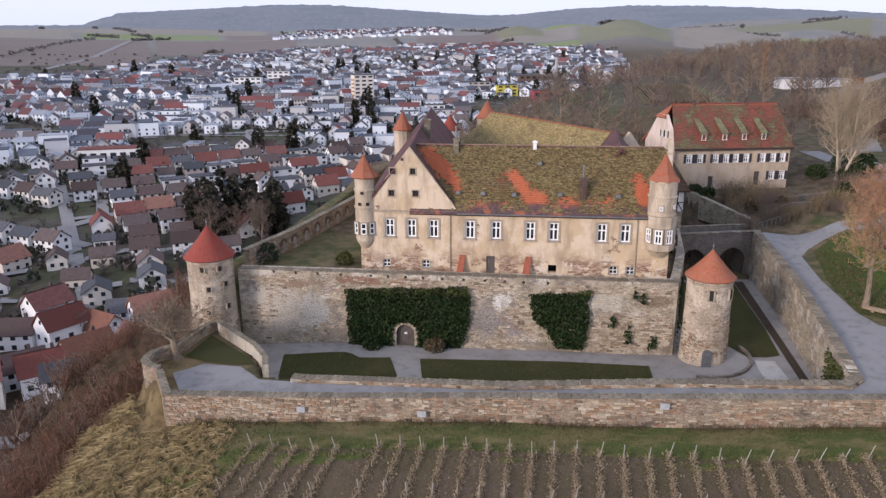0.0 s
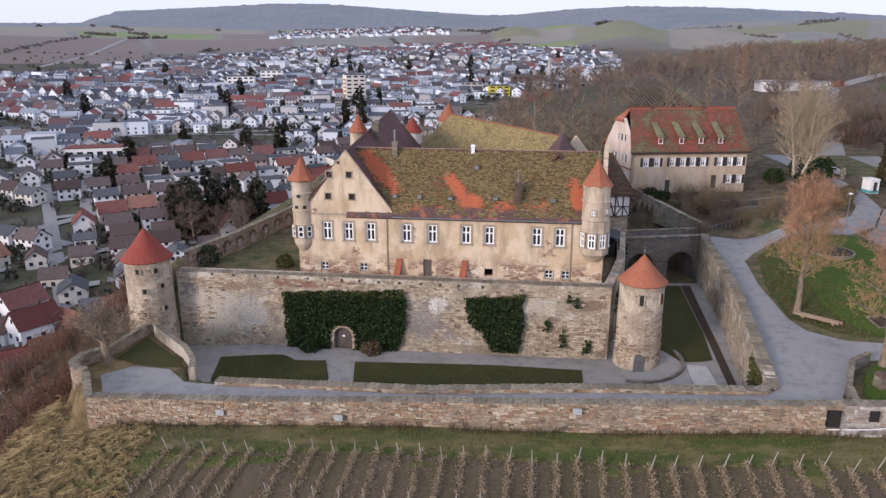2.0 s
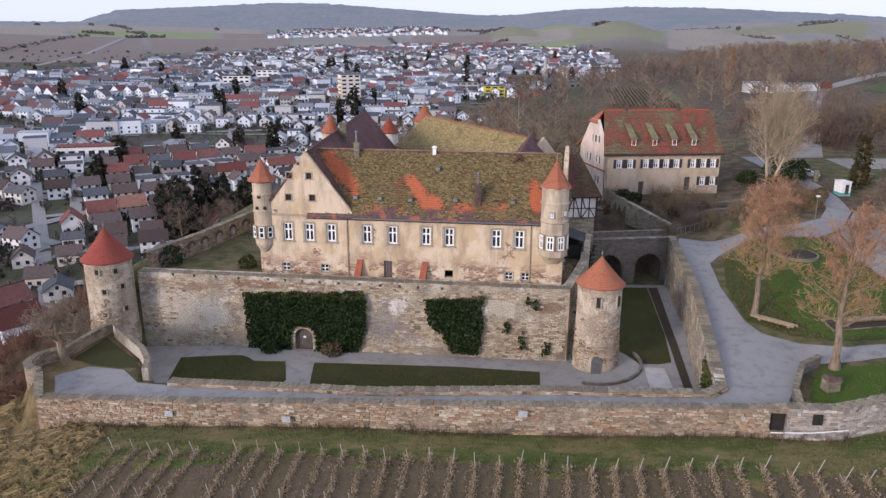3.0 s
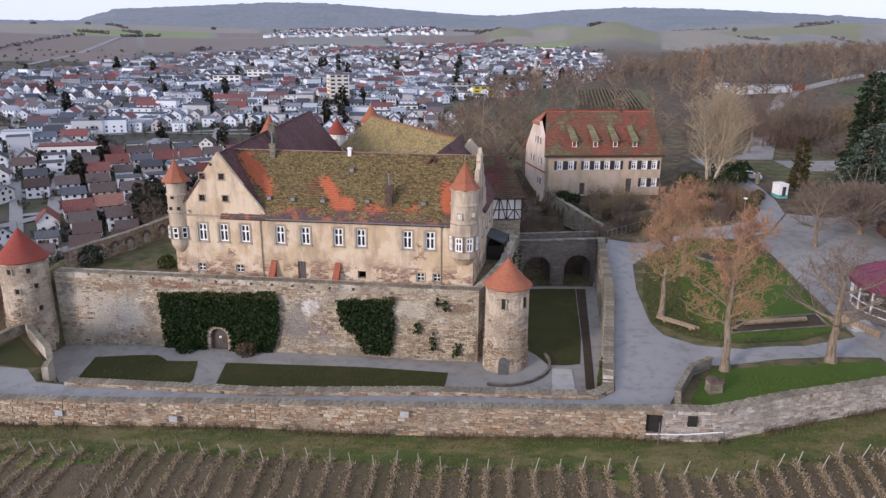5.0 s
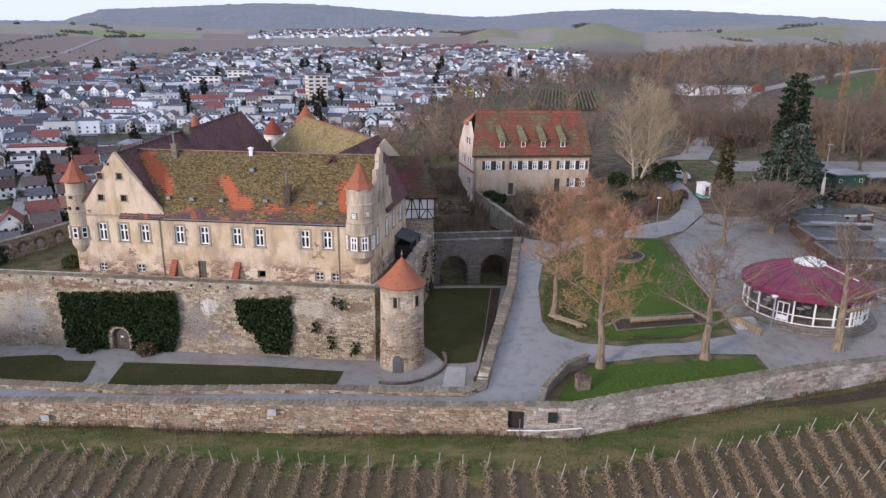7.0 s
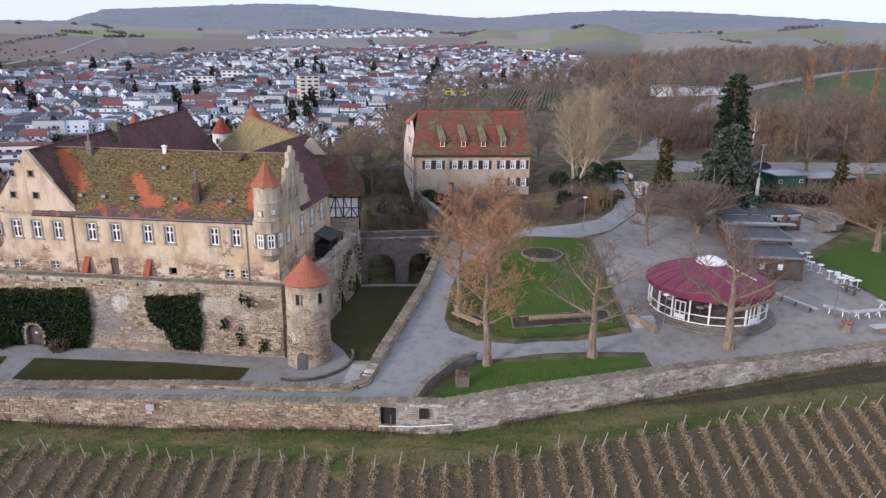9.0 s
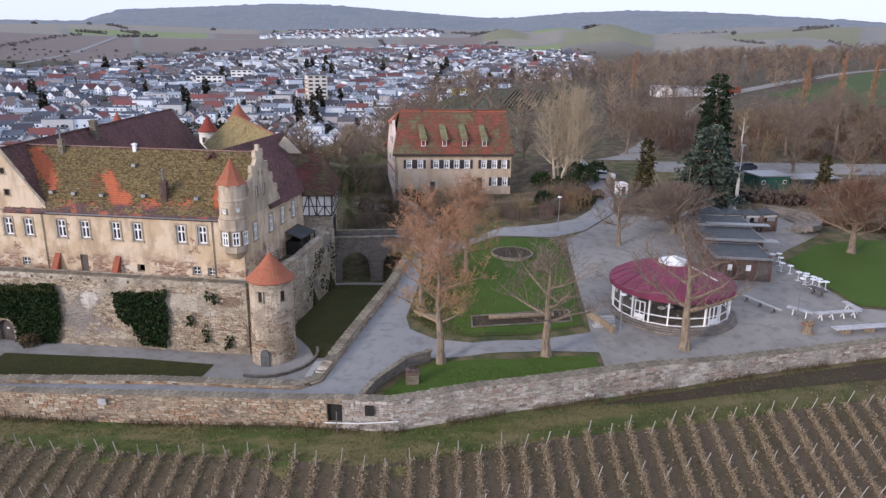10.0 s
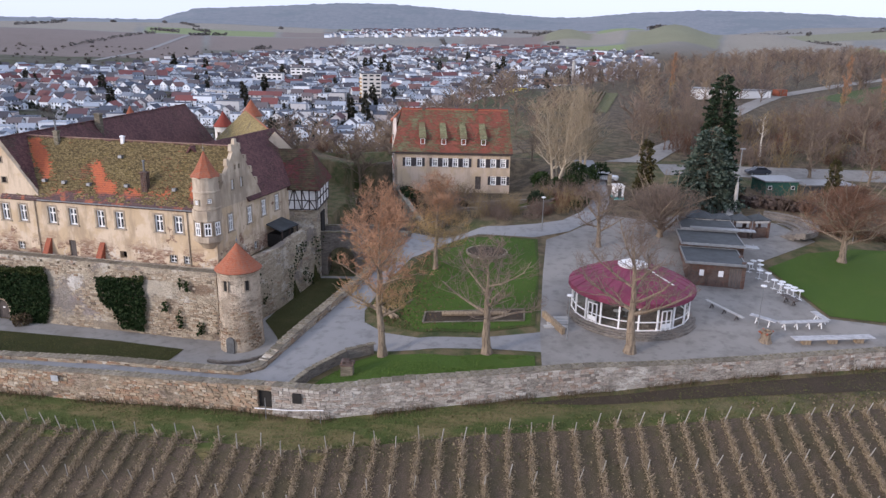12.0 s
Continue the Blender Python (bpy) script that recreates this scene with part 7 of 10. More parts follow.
def lamp_post(x, y, h):
    t = thing("street_lamp", "slim grey lamp post with a flat head", "lamp post", (x, y, land1(x, y)), group="park lamps")
    g = Geo()
    g.lathe(0, 0, [(0.08, 0), (0.06, 0.6), (0.045, h)], 8)
    part("pole", g, M["metal"], t)
    g = Geo()
    g.lathe(0, 0, [(0.08, h - 0.1), (0.3, h), (0.32, h + 0.08), (0.1, h + 0.16)], 10)
    part("head", g, M["white"], t)
    return t


lp = lamp_post(64.6, 64.4, 4.6)
for x, y in ((84.2, 69.2), (62.9, 97.2), (105.0, 97.5)):
    copy_thing(lp, pose(x, y, land1(x, y)))

# ---- gate, hut, cars, green hall and the mast by the car park ----
hut = thing("site_hut", "small white site hut with a green edge", "hut", (75.5, 115.2, land1(75.5, 115.2)))
z = land1(75.2, 113.3)
g = Geo()
g.box((75.3, 113.6, z + 1.1), (1.5, 2.0, 2.2), 0.15)
local(part("body", g, M["white"], hut))
g = Geo()
g.box((75.3, 113.6, z + 2.26), (1.64, 2.16, 0.14), 0.15)
local(part("roof", g, M["white_plaster"], hut))
g = Geo()
g.box((75.5, 112.61, z + 1.1), (0.6, 0.06, 1.5), 0.15)
local(part("door", g, M["dark_roofing"], hut, "dark door"))
g = Geo()
g.box((75.3, 113.6, z + 0.3), (1.56, 2.06, 0.45), 0.15)
local(part("skirting", g, plain("teal_paint", (0.10, 0.42, 0.42), 0.5), hut, "teal painted base band"))
gt = thing("iron_gate", "double iron gate between stone posts", "gate", (72.6, 121.5, land1(72.6, 121.5)))
z = land1(72.6, 121.5)
for x in (70.6, 74.9):
    g = Geo()
    g.box((x, 121.5, z + 0.9), (0.6, 0.6, 2.0), 0.1, 0.95)
    local(part("post", g, M["coping"], gt))
for k in range(12):
    g = Geo()
    g.beam((71.0 + 0.32 * k, 121.5, z + 0.1), (71.0 + 0.32 * k, 121.5, z + 1.6), 0.05)
    local(part("bar", g, M["metal"], gt))
g = Geo()
g.beam((70.9, 121.5, z + 0.3), (74.7, 121.5, z + 0.3), 0.07)
g.beam((70.9, 121.5, z + 1.45), (74.7, 121.5, z + 1.45), 0.07)
local(part("rail", g, M["metal"], gt))


def car(x, y, rz, paint, label, van=False):
    t = thing("car", label, "car", (x, y, land1(x, y)))
    prof = [(-2.1, 0.35), (-2.15, 0.75), (-1.9, 0.95), (-1.15, 1.05), (-0.5, 1.5), (1.1, 1.52), (1.75, 1.1), (2.1, 0.95), (2.15, 0.5), (2.0, 0.35)]
    g = Geo()
    n = len(prof)
    pts = [(px, -0.85 + (0.12 if pz > 1.2 else 0), pz) for px, pz in prof] + [(px, 0.85 - (0.12 if pz > 1.2 else 0), pz) for px, pz in prof]
    g.add(pts, [tuple(range(n)), tuple(range(2 * n - 1, n - 1, -1))] + [(i, n + i, n + (i + 1) % n, (i + 1) % n) for i in range(n)])
    part("body", g, M[paint], t)
    g = Geo()
    for y0 in (-0.87, 0.87):
        g.box((0.3, y0 * 0.93, 1.27), (1.9, 0.12, 0.32), 0, 0.85)
    part("side_window", g, M["glass"], t)
    g = Geo()
    g.add([(-1.12, -0.7, 1.08), (-1.12, 0.7, 1.08), (-0.55, 0.66, 1.47), (-0.55, -0.66, 1.47)], [(0, 3, 2, 1)])
    part("windscreen", g, M["glass"], t)
    for wx in (-1.35, 1.35):
        for wy in (-0.8, 0.8):
            g = Geo()
            for i in range(1):
                pts, k = [], 14
                for dy in (-0.1, 0.1):
                    pts += [(wx + 0.32 * math.cos(2 * math.pi * j / k), wy + dy, 0.32 + 0.32 * math.sin(2 * math.pi * j / k)) for j in range(k)]
                g.add(pts, [tuple(range(k)), tuple(range(2 * k - 1, k - 1, -1))] + [(j, k + j, k + (j + 1) % k, (j + 1) % k) for j in range(k)])
            wheel = part("wheel", g, M["black"], t)
            g = Geo()
            g.box((wx, wy * 1.13, 0.32), (0.3, 0.03, 0.3))
            part("rim", g, M["metal"], wheel)
    t.rotation_euler = (0, 0, rz)
    return t


mast = thing("lamp_mast", "slim grey lamp mast with a thick concrete foot", "mast", (92.4, 109.2, land1(92.4, 109.2)))
g = Geo()
g.lathe(0, 0, [(0.36, -0.3), (0.33, 0.4), (0.24, 4.3), (0.12, 4.6)], 8)
part("foot", g, M["concrete"], mast, "thick tapered concrete foot")
g = Geo()
g.lathe(0, 0, [(0.11, 4.3), (0.08, 9.6)], 8)
part("pole", g, M["metal"], mast)
g = Geo()
g.box((0.1, 0, 9.65), (0.75, 0.3, 0.16))
part("head", g, M["metal"], mast)
car(74.6, 124.5, 2.9, "car_white", "white parked car by the iron gate")
drape("car_park", [(86, 131), (100, 131.5), (130, 131), (175, 136), (175, 146), (130, 141), (100, 141), (86, 140.5)], M["gravel"], 0.06, "pale gravel car park behind the hall", "car park", cell=4)
car(103.2, 134.0, 0.1, "car_dark", "dark parked car on the gravel car park")
hall = thing("green_hall", "low green wooden hall with a pale flat roof", "hall", (102, 120, land1(102, 120)))
z = land1(102, 120)
hall_a = radians(10)
hall_u, hall_v = Vector((math.cos(hall_a), math.sin(hall_a), 0)), Vector((-math.sin(hall_a), math.cos(hall_a), 0))
hall_o = Vector((99.7, 118.4, z))
g = Geo()
g.box(hall_o + hall_u * 2.75 + hall_v * 2.4 + Vector((0, 0, 0.85)), (5.5, 4.8, 2.7), hall_a)
local(part("wall", g, M["green_paint"], hall))
g = Geo()
g.box(hall_o + hall_u * 2.75 + hall_v * 2.4 + Vector((0, 0, 2.3)), (6.1, 5.4, 0.2), hall_a)
local(part("roof", g, M["metal"], hall, "pale sheet roof"))
for k in range(9):
    g = Geo()
    g.box(hall_o + hall_u * -0.02 + hall_v * (0.3 + 0.52 * k) + Vector((0, 0, 1.0)), (0.06, 0.05, 2.3), hall_a)
    local(part("batten", g, M["green_paint"], hall))
for k in (0.7, 4.6):
    g = Geo()
    g.box(hall_o + hall_u * k - hall_v * 0.03 + Vector((0, 0, 1.25)), (0.62, 0.08, 0.62), hall_a)
    o = local(part("window", g, M["white"], hall, "small white framed window"))
    g = Geo()
    g.box(hall_o + hall_u * k - hall_v * 0.06 + Vector((0, 0, 1.25)), (0.46, 0.06, 0.46), hall_a)
    local(part("pane", g, M["glass"], hall))
g = Geo()
g.box(hall_o + hall_u * 10.4 + hall_v * 1.6 + Vector((0, 0, 0.5)), (8.6, 4.4, 2.4), hall_a)
local(part("wing", g, M["dark_roofing"], hall, "dark low wing"))
g = Geo()
g.box(hall_o + hall_u * 10.4 + hall_v * 1.6 + Vector((0, 0, 1.8)), (9.2, 5.0, 0.18), hall_a)
local(part("wing_roof", g, M["metal"], hall))
# old tin roof next to it and white pool building on the hill
pool = thing("pool_building", "long white flat-roofed building on the hill", "building", (135, 266, land1(135, 266)))
for cx, cy, lx, h in ((126, 266, 11, 3.4), (139, 268, 15, 2.6)):
    z = land1(cx, cy)
    g = Geo()
    g.box((cx, cy, z + h / 2 - 0.5), (lx, 7, h + 1), 0.1)
    local(part("wall", g, M["white"], pool))
    g = Geo()
    g.box((cx, cy, z + h + 0.1), (lx + 0.5, 7.5, 0.25), 0.1)
    local(part("roof", g, M["metal"], pool))
    g = Geo()
    for k in range(int(lx / 2)):
        g.box((cx - lx / 2 + 1 + 2 * k, cy - 3.52 + 0.2 * k, z + h * 0.6), (1.2, 0.06, 0.7), 0.1)
    tagged(local(part("window_band", g, M["glass"], pool)), kind="stuff")
rb = thing("red_shed", "small red shed beside the hill road", "shed", (152, 272, land1(152, 272)))
g = Geo()
g.box((152, 272, land1(152, 272) + 1.0), (3.5, 3.5, 2.6), 0.3)
local(part("body", g, M["red_board"], rb))
drape("hill_road", [(86, 141), (95, 160), (108, 185), (122, 215), (138, 245), (152, 268), (185, 300), (230, 335), (300, 372), (302, 377), (228, 341), (181, 305), (147, 272), (133, 248), (117, 217), (103, 187), (90, 162), (82, 146), (76, 141)], M["gravel"], 0.12, "pale road climbing the hill", "road", cell=4)
drape("green_field", [(160, 262), (230, 330), (330, 380), (420, 330), (330, 240), (230, 215), (170, 225)], turf("far_meadow", (0.09, 0.13, 0.045), (0.12, 0.14, 0.055), (0.10, 0.10, 0.05), 0.5, 0.05), 0.1, "green meadow on the hill", "meadow", cell=6)
stair = thing("garden_stair", "narrow pale concrete stair up to the car park", "stair", (90, 103, land1(90, 103)))
for k in range(26):
    u = k / 25
    x, y = 89.9 + 5.2 * u, 103.0 + 17.2 * u
    g = Geo()
    g.box((x, y, land1(x, y) + 0.1 + 0.02 * k), (1.1, 0.72, 0.5), -0.29)
    local(part("step", g, M["concrete"], stair))
fence = thing("white_railing", "dark hedge rail along the castle bridge", "railing", (48, 100, 3))
for k in range(8):
    x, y = 44.8 + 0.7 * k, 100.3 + 0.15 * k
    g = Geo()
    g.beam((x, y, land1(x, y)), (x, y, land1(x, y) + 1.0), 0.07)
    local(part("post", g, M["metal"], fence))
g = Geo()
g.beam((44.8, 100.3, land1(44.8, 100.3) + 0.95), (49.7, 101.35, land1(49.7, 101.35) + 0.95), 0.06)
local(part("rail", g, M["metal"], fence))
# kerb round the tower and rubble path in the moat
kerb = thing("round_kerb", "low curved stone kerb round the moat tower", "kerb", (28, 72, mz1(28, 72)))
for k in range(16):
    a = radians(-112 + 128 * k / 15)
    x, y = 27.9 + 4.9 * math.cos(a), 72.4 + 4.9 * math.sin(a)
    g = Geo()
    g.box((x, y, mz1(x, y) + 0.16), (0.74, 0.3, 0.4), a + math.pi / 2)
    local(part("kerb_stone", g, M["bridge_stone"], kerb))
pit2 = thing("stone_slab", "pale concrete slab beside the tower", "slab", (33, 68, mz1(33, 68)))
g = Geo()
g.prism([(32.2, 65.5), (34.6, 65.3), (35.0, 70.6), (32.9, 70.9)], lambda x, y: mz1(x, y) - 0.1, lambda x, y: mz1(x, y) + 0.12)
local(part("slab", g, M["concrete"], pit2))


# ---- distant wooded hills ----
RIDGE = [(-60, 75), (-36.5, 74), (-26.2, 79), (-25.1, 101), (-23.6, 126), (-19.9, 139), (-16.0, 153), (-12.8, 164), (-9.5, 165), (-7.0, 157), (-3.6, 144), (-0.2, 130), (2.8, 120), (5.0, 122), (9.2, 145), (13.3, 155), (17.3, 152), (21.1, 143), (28.2, 118), (30.5, 108), (40, 96), (60, 86)]


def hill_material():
    """Winter woods far off: brown broadleaf and dark conifer stands, blued by a haze glow."""
    m = Nodes("hazed_distant_woods", 1.0)
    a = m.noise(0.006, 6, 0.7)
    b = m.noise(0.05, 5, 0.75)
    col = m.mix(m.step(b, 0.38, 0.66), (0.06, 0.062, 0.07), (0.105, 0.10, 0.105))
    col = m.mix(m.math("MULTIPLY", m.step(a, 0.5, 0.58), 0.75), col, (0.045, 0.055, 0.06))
    # blue emission stands in for the haze before the ridge
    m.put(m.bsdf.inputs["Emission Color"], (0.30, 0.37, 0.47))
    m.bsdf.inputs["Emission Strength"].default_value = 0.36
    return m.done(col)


def hill_band(name, label, r0, r1, r2, base, tops, mat, rough):
    """A ridge seen all round, its surface uneven like tree crowns."""
    azs = np.arange(-58, 58.01, 0.11)
    az0, h0 = zip(*tops)
    top = np.interp(azs, az0, h0)
    rnd = np.random.RandomState(4)
    n, rings = len(azs), 22
    V = []
    for j in range(rings + 1):
        f = j / rings
        jag = np.convolve(rnd.randn(n), np.ones(3) / 3, "same") * rough * (0.4 + 1.4 * f)
        hh = base + (top - base) * (f * (1.55 - 0.55 * f)) + jag * (0 if j == 0 else 1)
        rr = r0 + (r1 - r0) * f + rnd.randn(n) * 3
        V.append(np.stack([21 + rr * np.sin(np.radians(azs)), rr * np.cos(np.radians(azs)), hh], -1))
    V.append(np.stack([21 + r2 * np.sin(np.radians(azs)), r2 * np.cos(np.radians(azs)), top - 60], -1))
    idx = np.arange(n * (rings + 2)).reshape(rings + 2, n)
    quads = np.stack([idx[:-1, :-1], idx[:-1, 1:], idx[1:, 1:], idx[1:, :-1]], -1).reshape(-1, 4)
    return tagged(part(name, with_mat(quad_mesh(name, np.concatenate(V), quads), mat), None), label, "hills", kind="structure")


hill_band("backdrop_hills", "long wooded ridge on the horizon, blued by painted haze", 2350, 3300, 3700, 40, RIDGE, hill_material(), 1.2)


def polar(az, r):
    return (21 + r * math.sin(math.radians(az)), r * math.cos(math.radians(az)))


# ---- the town ----


def town_roof(name, c):
    """Tiles that differ from house to house."""
    m = Nodes(name, 0.8)
    r = m.info.outputs["Random"]
    col = m.ramp(r, [(0, tuple(x * 0.6 for x in c)), (0.45, c), (0.8, tuple(x * 0.8 + 0.05 for x in c)), (1, tuple(x * 1.25 for x in c))])
    saw = m.math("FRACT", m.math("DIVIDE", m.xyz()[2], 0.3))
    col = m.mix(m.math("MULTIPLY", m.step(m.noise(0.9, 5, 0.7), 0.42, 0.65), 0.45), col, tuple(x * 0.35 + 0.02 for x in c))
    # dark row edges in the colour, besides the bump
    col = m.mix(m.math("MULTIPLY", m.step(saw, 0.7, 1.0), 0.4), col, tuple(x * 0.4 for x in c))
    m.bump(saw, 0.5, 0.05)
    return m.done(col)


ROOFS = [town_roof("town_roof_brown", (0.10, 0.07, 0.066)), town_roof("town_roof_red", (0.19, 0.062, 0.05)), town_roof("town_roof_grey", (0.075, 0.082, 0.098)), town_roof("town_roof_orange", (0.30, 0.135, 0.095))]


def town_wall():
    m = Nodes("town_walls", 0.9)
    col = m.ramp(m.info.outputs["Random"], [(0, (0.82, 0.84, 0.88)), (0.65, (0.79, 0.80, 0.82)), (0.88, (0.66, 0.62, 0.56)), (1, (0.52, 0.42, 0.38))])
    col = m.mix(m.math("MULTIPLY", m.noise(0.8, 4), 0.18), col, (0.45, 0.44, 0.43))
    return m.done(col)


M["town_wall"] = town_wall()
win_g = Geo()
win_g.box((0, 0, 0), (1.2, 0.16, 1.3))
WIN_ME = win_g.mesh("window", M["glass"])


def town_house(kind, w, l, h, pitch, roof, windows=True):
    """A gabled house, ridge along x, standing on z = 0."""
    t = thing("town_house", kind, "house", (0, 0, 0), group="town houses")
    hw = w / 2
    rise = hw * pitch
    g = Geo()
    x = l / 2
    sec = [(-hw, -3.0), (hw, -3.0), (hw, h), (0, h + rise), (-hw, h)]
    pts = [(-x, y, z) for y, z in sec] + [(x, y, z) for y, z in sec]
    g.add(pts, [(0, 1, 2, 3, 4)[::-1], (5, 6, 7, 8, 9)] + [(i, (i + 1) % 5, 5 + (i + 1) % 5, 5 + i) for i in range(5)])
    part("wall", g, M["town_wall"], t)
    g = Geo()
    o = 0.5
    slab(g, (-x - o, -hw - o, h - o * pitch + 0.15), (x + o, -hw - o, h - o * pitch + 0.15), (x + o, 0, h + rise + 0.15), (-x - o, 0, h + rise + 0.15), 0.22)
    slab(g, (x + o, hw + o, h - o * pitch + 0.15), (-x - o, hw + o, h - o * pitch + 0.15), (-x - o, 0, h + rise + 0.15), (x + o, 0, h + rise + 0.15), 0.22)
    part("roof", g, roof, t)
    g = Geo()
    g.box((l * 0.2, 0.6, h + rise + 0.3), (0.7, 0.7, 1.4))
    part("chimney", g, M["brick"], t)
    if windows:
        rows = [1.4] if h < 4.5 else [1.4, 4.1]
        for z in rows:
            for k in range(3):
                px = -l / 2 + l * (k + 0.5) / 3
                o1 = new("window", WIN_ME)
                o1.parent, o1.location = t, (px, -hw, z)
            for k in (-1, 1):
                o1 = new("window", WIN_ME)
                o1.parent, o1.location, o1.rotation_euler = t, (x, k * w * 0.22, z), (0, 0, math.pi / 2)
                o1 = new("window", WIN_ME)
                o1.parent, o1.location, o1.rotation_euler = t, (-x, k * w * 0.22, z), (0, 0, math.pi / 2)
        for sx in (-x, x):
            o1 = new("window", WIN_ME)
            o1.parent, o1.location, o1.rotation_euler, o1.scale = t, (sx, 0, h + rise * 0.35), (0, 0, math.pi / 2), (0.8, 1, 0.85)
    return t


def flat_house(label, w, l, h):
    t = thing("flat_house", label, "house", (0, 0, 0), group="flat-roofed town houses")
    g = Geo()
    g.box((0, 0, h / 2 - 1.5), (l, w, h + 3))
    part("wall", g, M["town_wall"], t)
    g = Geo()
    g.box((0, 0, h + 0.1), (l + 0.5, w + 0.5, 0.3))
    part("roof", g, ROOFS[2], t)
    for z in np.arange(1.5, h, 2.8):
        for k in range(max(2, int(l / 4))):
            o1 = new("window", WIN_ME)
            o1.parent, o1.location, o1.scale = t, (-l / 2 + 2 + k * (l - 4) / max(1, int(l / 4) - 1), -w / 2, float(z)), (1.5, 1, 1)
    return t


TYPES = [("white two-storey house with a brown tiled roof", 8, 9.6, 5.0, 0.8, 0), ("white house with a steep red roof", 8, 11, 4.4, 1.0, 1), ("pale house with a dark slate-grey roof", 8, 9.5, 5.0, 0.65, 2),
         ("white house with an orange tiled roof", 8.4, 11, 4.6, 0.95, 3), ("small white house with a brown roof", 6.6, 8, 3.4, 0.85, 0), ("long white house with a red roof", 8.5, 14, 5.2, 0.8, 1), ("small pale house with a grey roof", 6, 7.5, 3.0, 0.65, 2)]


def town_here(x, y):
    az = math.degrees(math.atan2(x - 21, y))
    r = math.hypot(x - 21, y)
    if r > 1350:
        return 1560 < r < 2050 and -14.0 + (r - 1500) * 0.006 < az < 0.6 + (1500 - r) * 0.005
    hi = float(np.interp(r, [130, 190, 300, 420, 600, 900, 1200], [-26, -21, -6.5, -1.5, 9.5, 13.0, 10.5]))
    lo_r = float(np.interp(az, [-50, -32, -27, -20, -12, -6, 10], [150, 150, 190, 300, 350, 350, 400]))
    far = float(np.interp(az, [-50, -27, -20, -12, 4, 12], [900, 960, 1180, 1330, 1300, 1130]))
    return -50 < az < hi and lo_r < r < far


# the old houses huddled at the foot of the hill: x, y, turn, kind
OLD_TOWN = [(-102.2, 176.6, 55, 1), (-114.3, 192.0, 60, 1), (-93.0, 179.5, -30, 3), (-87.2, 159.4, 50, 3), (-93.8, 152.1, 35, 1), (-113.9, 176.7, 5, 0), (-101.2, 155.7, 40, 0), (-84.8, 145.1, 25, 2), (-82.7, 187.9, 40, 3), (-91.7, 191.9, 10, 2), (-79.4, 170.8, -35, 1), (-121.5, 223.2, 15, 4), (-74.7, 157.3, 60, 3), (-106, 142, 30, 5), (-122, 160, 0, 1)]
rnd = random.Random(21)
centres = [(rnd.uniform(-900, 400), rnd.uniform(100, 1400), rnd.choice((0.35, 0.5, 1.1, -0.3, 0.1, 1.4)) + rnd.uniform(-0.1, 0.1), rnd.choice((0, 1, 1, 2, 0, 3)), rnd.uniform(11.5, 15.0), rnd.uniform(33, 42)) for _ in range(85)]
CX, CY = np.array([c[0] for c in centres]), np.array([c[1] for c in centres])
sites, cells, lanes, yards = [], {}, Geo(), []


def district(x, y):
    return int(np.argmin((CX - x) ** 2 + (CY - y) ** 2))


def free(x, y, gap):
    key = (int(x // 16), int(y // 16))
    return all(math.hypot(x - u, y - v) >= gap for i in (-1, 0, 1) for j in (-1, 0, 1) for u, v in cells.get((key[0] + i, key[1] + j), ()))


def claim(x, y):
    cells.setdefault((int(x // 16), int(y // 16)), []).append((x, y))


for ci, c in enumerate(centres):          # streets with houses on both sides, quarter by quarter
    ux, uy = math.cos(c[2]), math.sin(c[2])
    for lane in range(-5, 6):
        v = lane * c[5]
        turn = math.pi / 2 if rnd.random() < 0.45 else 0.0
        kind = c[3] if rnd.random() < 0.6 else rnd.choice((0, 1, 2, 2, 3))
        u = -190.0
        while u < 190:
            x, y = c[0] + ux * u - uy * v, c[1] + uy * u + ux * v
            if y > 120 and district(x, y) == ci and town_here(x, y) and math.hypot(x - 21, y) < 1350:
                za, zb = land([x - ux * 7, x + ux * 7], [y - uy * 7, y + uy * 7])
                lanes.add([(x - ux * 7 + uy * 2.6, y - uy * 7 - ux * 2.6, za + 0.35), (x + ux * 7 + uy * 2.6, y + uy * 7 - ux * 2.6, zb + 0.35), (x + ux * 7 - uy * 2.6, y + uy * 7 + ux * 2.6, zb + 0.35), (x - ux * 7 - uy * 2.6, y - uy * 7 + ux * 2.6, za + 0.35)], [(0, 1, 2, 3)])
            for side in (-1, 1):
                w = v + side * rnd.uniform(9.0, 11.5)
                hx, hy = c[0] + ux * u - uy * w, c[1] + uy * u + ux * w
                if hy < 120 or district(hx, hy) != ci or not town_here(hx, hy) or math.hypot(hx - 21, hy) > 1350 or rnd.random() < 0.07:
                    continue
                if any(math.hypot(hx - p, hy - q) < 14.5 for p, q, *_ in OLD_TOWN) or noise.noise(Vector((hx * 0.012, hy * 0.012, 4))) < -0.36 or not free(hx, hy, 10.5):
                    continue
                claim(hx, hy)
                sites.append((math.hypot(hx - 21, hy), hx, hy, (0, 0, c[2] + turn, kind)))
                w2 = v + side * rnd.uniform(16, c[5] / 2 + 2)
                yards.append((c[0] + ux * (u + 3) - uy * w2, c[1] + uy * (u + 3) + ux * w2))
            u += c[4] * rnd.uniform(0.95, 1.12)
